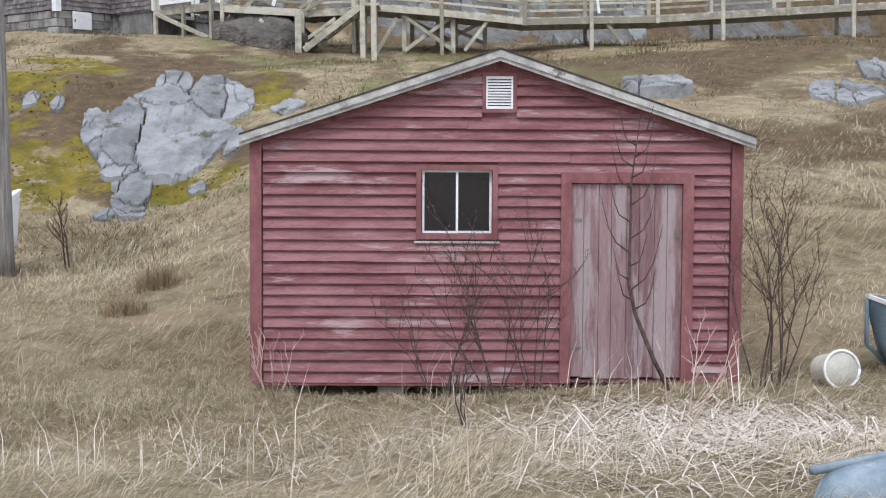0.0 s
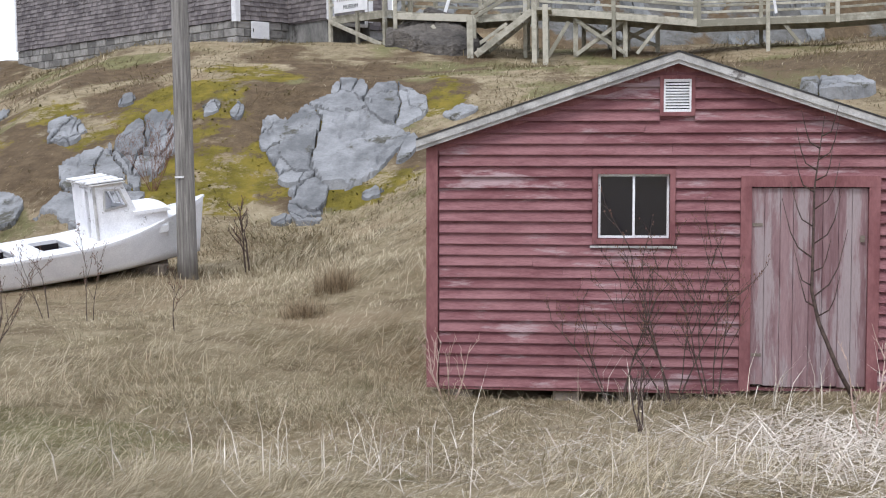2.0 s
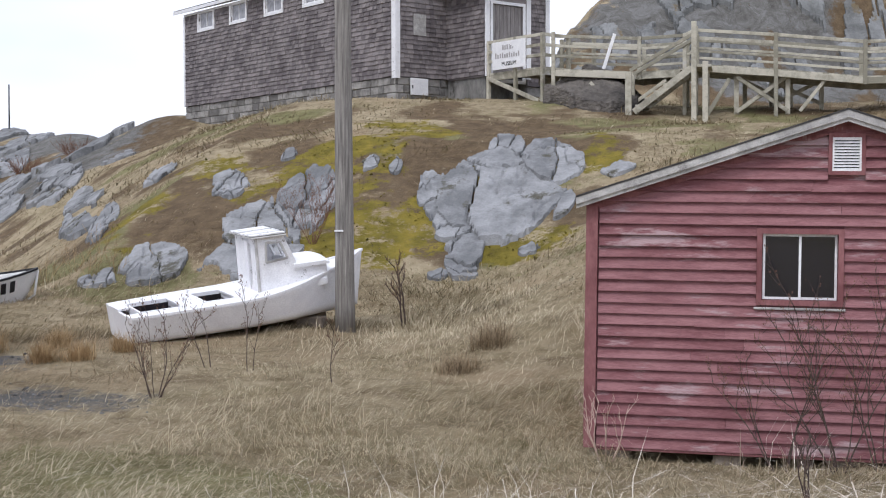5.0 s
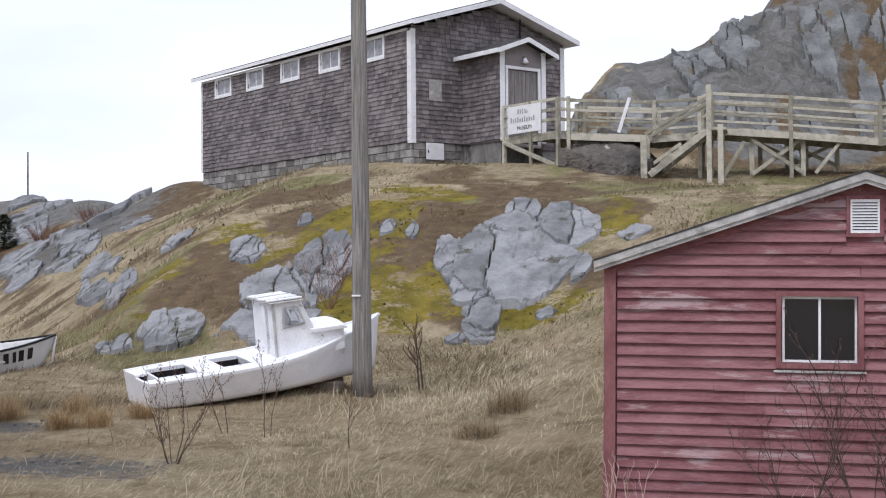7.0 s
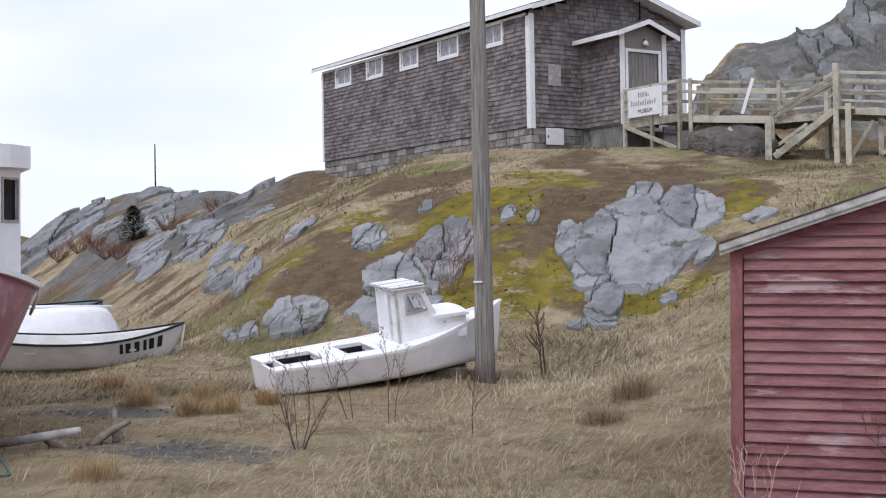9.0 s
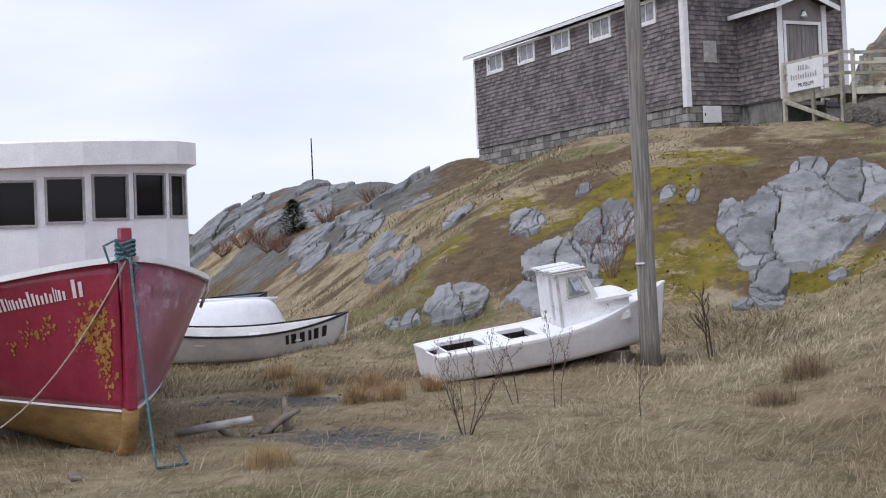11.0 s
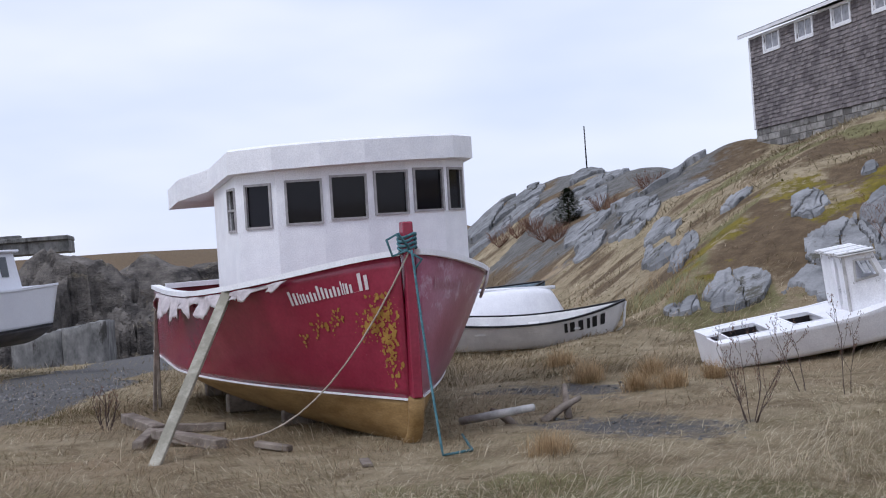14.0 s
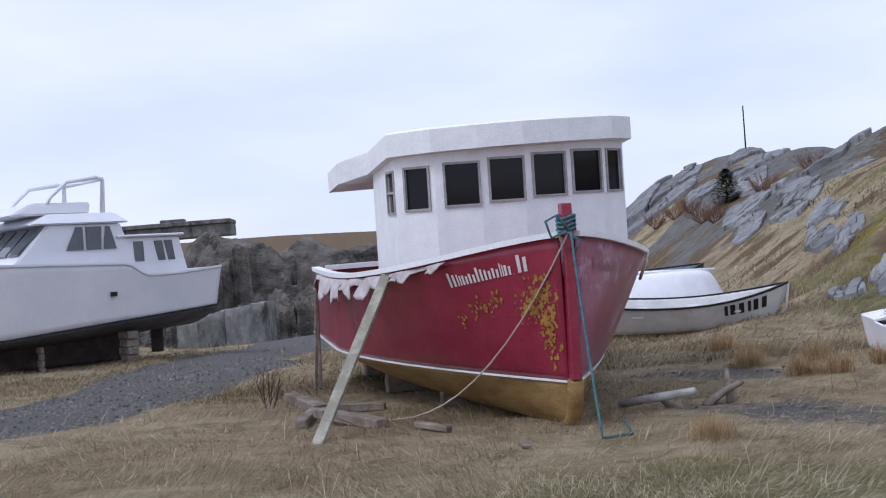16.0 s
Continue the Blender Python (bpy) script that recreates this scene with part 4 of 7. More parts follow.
# ---- shingled museum on a stone foundation ----
def build_museum():
    L, W, HW, PK = 13.0, 5.95, 3.30, 4.20
    # local x along the front, local y along the side away from the viewer
    F, S = Vector((0.627, 0.779, 0)), Vector((-0.779, 0.627, 0))
    m = Matrix(((F.x, S.x, 0, -10.75), (F.y, S.y, 0, 38.72), (0, 0, 1, 5.98), (0, 0, 0, 1)))
    mus = thing("museum_building", "grey shingled hall with white trim on a stone foundation", "building", m)
    rs = random.Random(9)
    holes = [(1.38, 2.36), (3.80, 4.86), (6.22, 7.24), (8.55, 9.56), (10.82, 11.86)]
    zs = (2.66, 3.28)
    side_m = Matrix.Translation((0, L, 0)) @ Matrix.Rotation(radians(-90), 4, "Z")
    pierced("side_wall", mus, L, 0.0, HW, [(L - b, L - a, *zs) for a, b in holes], 0.14, SHINGLE, m=side_m)
    pierced("front_wall", mus, W, 0.0, HW, [], 0.14, SHINGLE, gable=(W / 2, PK), m=Matrix.Translation((0, 0.004, 0)))
    part("side_wall", boxed(W - 0.14, W, 0.15, L, 0, HW), SHINGLE, mus)
    pierced("back_wall", mus, W, 0.0, HW, [], 0.14, SHINGLE, gable=(W / 2, PK), m=Matrix.Translation((0, L - 0.15, 0)))
    # ceiling, floor and an added sheet with the indoor shade in their colour
    part("ceiling", boxed(0.2, W - 0.2, 0.2, L - 0.2, HW - 0.1, HW - 0.05), DARK, mus)
    part("floor", boxed(0.2, W - 0.2, 0.2, L - 0.2, 0.0, 0.05), DARK, mus)
    part("dark_room_sheet", boxed(1.2, 1.25, 0.2, L - 0.2, 0.05, HW - 0.1), DARK, mus)

    # shingle courses as real overlapping pieces, joined wall by wall
    def shingles(name, place, width, ztop, holes2, limit=None):
        verts, faces = [], []
        course, z = 0.135, 0.0
        while z < ztop - 0.02:
            x = -rs.uniform(0, 0.2)
            while x < width:
                w = rs.uniform(0.09, 0.24)
                a, b = max(0, x), min(width, x + w - 0.006)
                zc = z + course / 2
                top = min(z + course + 0.02, ztop)
                ok = b - a > 0.02 and not any(h[0] - 0.05 < (a + b) / 2 < h[1] + 0.05 and h[2] - 0.05 < zc < h[3] + 0.05 for h in holes2)
                if ok and limit:
                    lo, hi = limit(zc)
                    ok = lo < (a + b) / 2 < hi
                if ok:
                    jz, t = rs.uniform(-0.012, 0.012), rs.uniform(0.026, 0.042)
                    o = len(verts)
                    for p in ((a, -t, z + jz), (b, -t, z + jz), (b, -0.006, top), (a, -0.006, top), (a, 0, z + jz), (b, 0, z + jz)):
                        verts.append(tuple(place @ Vector(p)))
                    faces += [(o, o + 1, o + 2, o + 3), (o + 4, o + 5, o + 1, o), (o + 4, o, o + 3), (o + 5, o + 2, o + 1)]
                x += w
            z += course
        return raw(name, verts, faces, SHINGLE, mus, "weathered wooden shingles")

    tagged(shingles("shingle_cladding", side_m, L, HW - 0.02, [(L - b, L - a, *zs) for a, b in holes]), kind="stuff")
    gl = lambda z: (0 if z < HW else (z - HW) / (PK - HW) * W / 2, W if z < HW else W - (z - HW) / (PK - HW) * W / 2)
    tagged(shingles("shingle_cladding", Matrix(), W, PK - 0.1, [(1.90, 3.55, -1, 2.75)], gl), kind="stuff")
    # high small windows under the eaves
    for a, b in holes:
        fm = Matrix.Translation((0, L, 0)) @ Matrix.Rotation(radians(-90), 4, "Z") @ Matrix.Translation((L - b, 0, 0))
        w = b - a
        win = part("window", ring(bmesh.new(), -0.09, w + 0.09, zs[0] - 0.09, zs[1] + 0.03, 0.09, -0.05, 0.05), WHITE_TRIM, mus, "small white-framed window under the eaves")
        win.matrix_local = fm
        part("sash", ring(bmesh.new(), 0.0, w, zs[0], zs[1], 0.05, 0.005, 0.04), WHITE_TRIM, win)
        part("mullion", boxed(w / 2 - 0.02, w / 2 + 0.02, 0.01, 0.035, zs[0] + 0.05, zs[1] - 0.05), WHITE_TRIM, win)
        pane = part("pane", boxed(0.03, w - 0.03, 0.02, 0.028, zs[0] + 0.03, zs[1] - 0.03), CURTAIN, win)
        pane.visible_shadow = False
    # corner boards, frieze, roof
    for x0, y0 in ((-0.035, -0.04), (W - 0.13, -0.04)):
        part("corner_board", boxed(x0, x0 + 0.17, y0, y0 + 0.035, -0.06, HW - 0.02), WHITE_TRIM, mus, "white corner board")
    part("corner_board", boxed(-0.04, -0.005, -0.005, 0.15, -0.06, HW - 0.08), WHITE_TRIM, mus, "white corner board")
    part("corner_board", boxed(-0.04, -0.005, L - 0.09, L + 0.03, 0.0, HW - 0.08), WHITE_TRIM, mus, "white corner board")
    sl = (PK - HW) / (W / 2)
    OV, FR, T = 0.26, 0.50, 0.07
    for sgn in (-1, 1):
        x0, x1 = (-OV, W / 2) if sgn < 0 else (W + OV, W / 2)
        e = HW - sl * OV + 0.18
        pk = PK + 0.18
        bm = bmesh.new()
        hexa(bm, [(x0, -FR, e), (x1, -FR, pk), (x1, L + 0.35, pk), (x0, L + 0.35, e), (x0, -FR, e + T), (x1, -FR, pk + T), (x1, L + 0.35, pk + T), (x0, L + 0.35, e + T)])
        part("roof", bm, ROOF_FELT, mus, "dark roof slope")
        bm = bmesh.new()
        hexa(bm, [(x0, -FR - 0.03, e - 0.10), (x1, -FR - 0.03, pk - 0.10), (x1, -FR - 0.002, pk - 0.10), (x0, -FR - 0.002, e - 0.10), (x0, -FR - 0.03, e + T - 0.025), (x1, -FR - 0.03, pk + T - 0.025), (x1, -FR - 0.002, pk + T - 0.025), (x0, -FR - 0.002, e + T - 0.025)])
        part("rake_board", bm, WHITE_TRIM, mus, "white rake board")
        bm = bmesh.new()
        xo = x0 + (0.02 if sgn < 0 else -0.02)
        hexa(bm, [(xo, -FR, e - 0.06), (x1, -FR, pk - 0.06), (x1, L + 0.3, pk - 0.06), (xo, L + 0.3, e - 0.06), (xo, -FR, e - 0.004), (x1, -FR, pk - 0.004), (x1, L + 0.3, pk - 0.004), (xo, L + 0.3, e - 0.004)])
        part("soffit", bm, WHITE_TRIM, mus, "white boarded soffit")
        xa, xb = (x0 - 0.025, x0) if sgn < 0 else (x0, x0 + 0.025)
        part("fascia", boxed(xa, xb, -FR, L + 0.35, e - 0.07, e + T - 0.03), WHITE_TRIM, mus, "white eaves fascia")
    part("frieze_board", boxed(-0.03, -0.003, 0.14, L, HW - 0.06, HW + 0.02), WHITE_TRIM, mus)
    # porch with a gabled roof, double plank doors
    PXL, PXR, PD, PH = 1.88, 3.56, 1.8, 2.60
    porch = thing("entrance_porch", "small shingled entrance porch with white trim", "porch", m)
    part("side_wall", boxed(PXL, PXL + 0.1, -PD, -0.03, -0.05, PH), SHINGLE, porch)
    part("side_wall", boxed(PXR - 0.1, PXR, -PD, -0.03, -0.05, PH), SHINGLE, porch)
    pm = Matrix.Translation((PXL, 0, 0)) @ Matrix.Rotation(radians(-90), 4, "Z")
    tagged(shingles("shingle_cladding", pm, PD - 0.02, PH, []), kind="stuff").parent = porch
    fm = Matrix.Translation((PXL, -PD, 0))
    dw = (0.26, 1.42, 0.05, 2.06)
    pierced("front_wall", porch, PXR - PXL, 0.0, PH, [dw], 0.1, SHINGLE, m=fm, gable=((PXR - PXL) / 2, 2.90))
    door = part("door_trim", ring(bmesh.new(), PXL + dw[0] - 0.09, PXL + dw[1] + 0.09, -0.2, dw[3] + 0.09, 0.09, -PD - 0.03, -PD + 0.02), WHITE_TRIM, porch, "white door surround")
    for k in range(8):
        x = PXL + dw[0] + 0.01 + k * 0.1425
        part("plank", boxed(x, x + 0.136, -PD + 0.03, -PD + 0.07, 0.0, dw[3] - 0.005, bevel=0.006), PLANK_DOOR, door)
    tube("door_handle", [(PXL + 0.90, -PD + 0.03, 0.85), (PXL + 0.90, -PD - 0.03, 0.88), (PXL + 0.90, -PD - 0.03, 1.02), (PXL + 0.90, -PD + 0.03, 1.05)], 0.018, BLACK_PAINT, door)
    lamp = tube("porch_lamp", [(PXL + 0.86, -PD - 0.10, 2.42), (PXL + 0.86, -PD - 0.10, 2.34), (PXL + 0.86, -PD - 0.10, 2.26)], [0.03, 0.07, 0.11], WHITE_TRIM, porch, "white lamp shade", 10)
    tube("bracket", [(PXL + 0.86, -PD, 2.44), (PXL + 0.86, -PD - 0.10, 2.44)], 0.015, BLACK_PAINT, lamp)
    for x0 in (PXL - 0.03, PXR - 0.13):
        part("corner_board", boxed(x0, x0 + 0.16, -PD - 0.04, -PD - 0.005, -0.05, PH + 0.03), WHITE_TRIM, porch, "white corner board")
    for sgn in (-1, 1):
        mid = (PXL + PXR) / 2
        x0, x1 = (PXL - 0.32, mid) if sgn < 0 else (PXR + 0.32, mid)
        e, pk = 2.52, 2.94
        bm = bmesh.new()
        hexa(bm, [(x0, -PD - 0.28, e), (x1, -PD - 0.28, pk), (x1, -0.03, pk), (x0, -0.03, e), (x0, -PD - 0.28, e + 0.07), (x1, -PD - 0.28, pk + 0.07), (x1, -0.03, pk + 0.07), (x0, -0.03, e + 0.07)])
        part("roof", bm, ROOF_FELT, porch, "dark porch roof slope")
        bm = bmesh.new()
        hexa(bm, [(x0, -PD - 0.31, e - 0.09), (x1, -PD - 0.31, pk - 0.09), (x1, -PD - 0.284, pk - 0.09), (x0, -PD - 0.284, e - 0.09), (x0, -PD - 0.31, e + 0.05), (x1, -PD - 0.31, pk + 0.05), (x1, -PD - 0.284, pk + 0.05), (x0, -PD - 0.284, e + 0.05)])
        part("rake_board", bm, WHITE_TRIM, porch, "white rake board")
        xa, xb = (x0 - 0.03, x0 - 0.002) if sgn < 0 else (x0 + 0.002, x0 + 0.03)
        part("fascia", boxed(xa, xb, -PD - 0.28, -0.03, e - 0.08, e + 0.05), WHITE_TRIM, porch)
    part("foundation", boxed(PXL + 0.04, PXR - 0.04, -PD + 0.05, 0.0, -1.1, -0.05), CONCRETE, porch)
    # foundation of coursed stones
    part("foundation", boxed(0.05, W - 0.05, 0.06, L - 0.06, -1.4, -0.012), MORTAR, mus, "rough stone foundation")
    for (p0, ax, ln) in (((0.0, 0.0), "y", L), ((0.0, 0.0), "x", 1.86)):
        for row in range(5):
            u = 0.0
            while u < ln - 0.05:
                w = min(rs.uniform(0.25, 0.62), ln - u)
                z1 = -0.015 - row * 0.235
                hgt = 0.22
                t = rs.uniform(0.02, 0.05)
                if ax == "y":
                    bm = boxed(0.05 - t, 0.10, u + 0.008, u + w - 0.010, z1 - hgt, z1, bevel=0.016)
                else:
                    bm = boxed(u + 0.008, u + w - 0.010, 0.06 - t, 0.10, z1 - hgt, z1, bevel=0.016)
                part("stone", bm, STONE, mus)
                u += w
    # white hatch and a patched square of pale shingles on the front, mast for the wires
    hatch = part("hatch", boxed(0.50, 1.14, -0.06, -0.03, -0.52, -0.03, bevel=0.006), WHITE_TRIM, mus, "white crawlspace hatch")
    part("latch", boxed(0.55, 0.58, -0.072, -0.06, -0.33, -0.24), BLACK_PAINT, hatch)
    part("patch", boxed(0.62, 1.08, -0.042, -0.032, 1.22, 1.84), GREY_WOOD, mus, "pale patched square on the shingles")
    tube("service_mast", [(4.1, -0.1, 3.1), (4.1, -0.1, 4.05), (4.1, -0.2, 4.1)], 0.025, BLACK_PAINT, mus)


build_museum()


# ---- boardwalk with rails and stairs ----
def build_boardwalk():
    bw = thing("boardwalk", "weathered raised timber boardwalk with rails", "boardwalk")
    line = [(-5.9, 37.0, 5.86), (-3.6, 36.9, 5.70), (-2.42, 36.85, 5.74), (-2.16, 36.8, 5.86), (-0.1, 36.8, 5.67), (2.1, 36.8, 5.42), (5.6, 36.8, 5.45), (12.5, 36.8, 5.78), (18.0, 36.8, 5.9)]
    wide = 1.5
    # decking
    for a, b in zip(line, line[1:]):
        n = max(1, int((b[0] - a[0]) / 0.145))
        for k in range(n):
            t0, t1 = k / n, (k + 0.93) / n
            p, q = Vector(a).lerp(Vector(b), t0), Vector(a).lerp(Vector(b), t1)
            bm = bmesh.new()
            hexa(bm, [(p.x, p.y, p.z - 0.04), (q.x, q.y, q.z - 0.04), (q.x, q.y + wide, q.z - 0.04), (p.x, p.y + wide, p.z - 0.04), (p.x, p.y, p.z), (q.x, q.y, q.z), (q.x, q.y + wide, q.z), (p.x, p.y + wide, p.z)])
            part("deck_board", bm, DECK_WOOD, bw)
        for off in (0.0, wide):
            part("joist", beam((a[0], a[1] + off - 0.01, a[2] - 0.12), (b[0], b[1] + off - 0.01, b[2] - 0.12), 0.05, 0.17), DECK_WOOD, bw)
    # posts and rails on both sides
    for off in (-0.03, wide + 0.03):
        marks = []
        for a, b in zip(line, line[1:]):
            n = max(1, round((b[0] - a[0]) / 1.9))
            marks += [tuple(Vector(a).lerp(Vector(b), k / n)) for k in range(n)]
        marks.append(line[-1])
        for k, p in enumerate(marks):
            low = min(gz(p[0], p[1] + off) - 0.15, p[2] - 0.5) if k % 2 == 0 else p[2] - 0.22
            part("post", boxed(p[0] - 0.05, p[0] + 0.05, p[1] + off - 0.05, p[1] + off + 0.05, low, p[2] + (0.92 if k % 3 else 0.97), bevel=0.006), DECK_WOOD, bw)
        for p, q in zip(marks, marks[1:]):
            for h, w in ((0.87, 0.085), (0.60, 0.065), (0.33, 0.065)):
                part("rail", beam((p[0], p[1] + off + 0.02, p[2] + h), (q[0], q[1] + off + 0.02, q[2] + h), 0.04, w, 0.004), DECK_WOOD, bw)
    # crossed bracing under the span
    for x0, x1, y0 in ((-1.1, 0.2, 36.9), (-0.2, 1.1, 38.3), (-0.9, 0.3, 38.2)):
        zt = 5.5
        zb = gz((x0 + x1) / 2, y0)
        part("brace", beam((x0, y0, zt), (x1, y0, zb + 0.1), 0.05, 0.10), DECK_WOOD, bw)
        part("brace", beam((x1, y0 + 0.06, zt), (x0, y0 + 0.06, zb + 0.1), 0.05, 0.10), DECK_WOOD, bw)
        part("post", boxed(x0 - 0.06, x0 + 0.06, y0 + 0.1, y0 + 0.22, zb - 0.2, zt + 0.05), DECK_WOOD, bw)
        part("post", boxed(x1 - 0.06, x1 + 0.06, y0 + 0.1, y0 + 0.22, zb - 0.2, zt + 0.05), DECK_WOOD, bw)
    for x, d in ((-4.9, 0.5), (1.2, -0.7), (4.1, 0.6), (-2.9, -0.9)):
        part("brace", beam((x, 36.85, 5.45), (x + d, 36.85, gz(x + d, 36.8) + 0.1), 0.05, 0.09), DECK_WOOD, bw)
    part("back_stay", beam((-4.55, 36.92, 5.8), (-4.25, 36.90, 6.72), 0.03, 0.09), WHITE_TRIM, bw, "pale leaning board")
    part("back_stay", beam((4.05, 36.72, 5.5), (3.92, 36.72, 6.42), 0.03, 0.07), WHITE_TRIM, bw, "pale leaning board")

    # stairs down to the turf, beside the boardwalk
    st = thing("outdoor_stairs", "weathered timber stairs with a sloping handrail", "stairs")
    top, bot = Vector((-2.20, 36.3, 5.74)), Vector((-3.65, 36.3, 4.60))
    for off in (-0.45, 0.45):
        part("stringer", beam(top + Vector((0, off, -0.1)), bot + Vector((0, off, -0.05)), 0.05, 0.17), DECK_WOOD, st)
        part("handrail", beam(top + Vector((0, off, 0.74)), bot + Vector((-0.1, off, 1.02)), 0.05, 0.09), DECK_WOOD, st)
        part("newel_post", boxed(bot.x - 0.22, bot.x - 0.06, bot.y + off - 0.07, bot.y + off + 0.07, gz(bot.x, bot.y) - 0.2, bot.z + 0.98, bevel=0.008), DECK_WOOD, st)
        part("newel_post", boxed(top.x, top.x + 0.13, top.y + off - 0.06, top.y + off + 0.06, gz(top.x, top.y) - 0.3, top.z + 1.08, bevel=0.008), DECK_WOOD, st)
        part("newel_post", boxed(top.x + 0.28, top.x + 0.42, top.y + off - 0.06, top.y + off + 0.06, gz(top.x, top.y) - 0.3, top.z + 0.06, bevel=0.008), DECK_WOOD, st)
    for k in range(6):
        p = top.lerp(bot, (k + 0.6) / 6.4)
        part("tread", boxed(p.x - 0.15, p.x + 0.12, p.y - 0.44, p.y + 0.44, p.z - 0.04, p.z, bevel=0.004), DECK_WOOD, st)
    part("landing", boxed(top.x, top.x + 0.5, top.y - 0.5, top.y + 0.62, top.z - 0.08, top.z - 0.02), DECK_WOOD, st)
    part("brace", beam((top.x + 0.95, top.y - 0.4, 5.35), (top.x + 0.40, top.y - 0.4, 4.45), 0.05, 0.10), DECK_WOOD, st)

    # landing in front of the porch
    F, S = Vector((0.627, 0.779, 0)), Vector((-0.779, 0.627, 0))
    m = Matrix(((F.x, S.x, 0, -10.75), (F.y, S.y, 0, 38.72), (0, 0, 1, 6.0), (0, 0, 0, 1)))
    ld = thing("porch_landing", "weathered timber landing with rails before the porch", "deck", m)
    x0, x1, y0, y1 = 1.95, 3.9, -4.15, -1.90
    n = 14
    for k in range(n):
        a = y0 + (y1 - y0) * k / n
        part("deck_board", boxed(x0, x1, a, a + (y1 - y0) / n - 0.008, -0.04, 0.0), DECK_WOOD, ld)
    for xx in (x0 + 0.03, x1 - 0.03):
        part("joist", boxed(xx - 0.03, xx + 0.03, y0, y1, -0.22, -0.042), DECK_WOOD, ld)
    part("joist", boxed(x0, x1, y0 - 0.03, y0 + 0.03, -0.225, -0.042), DECK_WOOD, ld)
    for xx, yy in ((x0, y1 + 0.05), (x0, (y0 + y1) / 2), (x0, y0), ((x0 + x1) / 2, y0), (x1, y0)):
        low = gz(*(m @ Vector((xx, yy, 0)))[:2]) - 6.0 - 0.2
        part("post", boxed(xx - 0.05, xx + 0.05, yy - 0.05, yy + 0.05, low, 0.93, bevel=0.006), DECK_WOOD, ld)
    for h in (0.88, 0.60, 0.32):
        part("rail", beam((x0 - 0.02, y1, h), (x0 - 0.02, y0, h), 0.04, 0.085, 0.004), DECK_WOOD, ld)
        part("rail", beam((x0, y0 - 0.02, h), (x1 - 0.9, y0 - 0.02, h), 0.04, 0.085, 0.004), DECK_WOOD, ld)
    part("brace", beam((x0 - 0.03, y1, -0.15), (x0 - 0.03, y0 + 0.1, -0.95), 0.05, 0.12), DECK_WOOD, ld)
    part("brace", beam((x0 + 0.1, y0, -0.95), (x0 + 0.9, y0, -0.1), 0.05, 0.10), DECK_WOOD, ld)

    sign = thing("sign", "white painted sign with worn dark lettering on the rail", "sign", m @ Matrix.Translation((x0 - 0.075, y1 - 0.22, 0.06)) @ Matrix.Rotation(radians(-90), 4, "Z"))
    part("board", boxed(0.0, 1.42, -0.02, 0.012, 0.0, 0.78, bevel=0.004), WHITE_TRIM, sign)
    def word(x, z, widths, tall):
        bars("lettering", sign, lambda u, w: (x + u, -0.026, z + w), widths, tall, TRIM_WOOD, "worn dark lettering")
    word(0.45, 0.54, [0.055, 0.05, 0.06, 0.03, 0.05, 0.03], [0.14, 0.13, 0.14, 0.14, 0.1, 0.06])
    word(0.14, 0.31, [0.056] * 11, [0.16, 0.11, 0.13, 0.15, 0.1, 0.12, 0.15, 0.1, 0.12, 0.09, 0.14])
    curve = bpy.data.curves.new("word", "FONT")
    curve.body, curve.size, curve.extrude = "MUSEUM", 0.16, 0.002
    txt = new("word_proto", curve)
    me = bpy.data.meshes.new_from_object(txt)
    bpy.data.objects.remove(txt)
    me.materials.clear()
    me.materials.append(BLACK_PAINT)
    wd = new("lettering", me)
    wd.parent = sign
    wd.matrix_local = Matrix.Translation((0.42, -0.026, 0.09)) @ Matrix.Rotation(radians(90), 4, "X")
    tagged(wd, "dark painted lettering")


build_boardwalk()


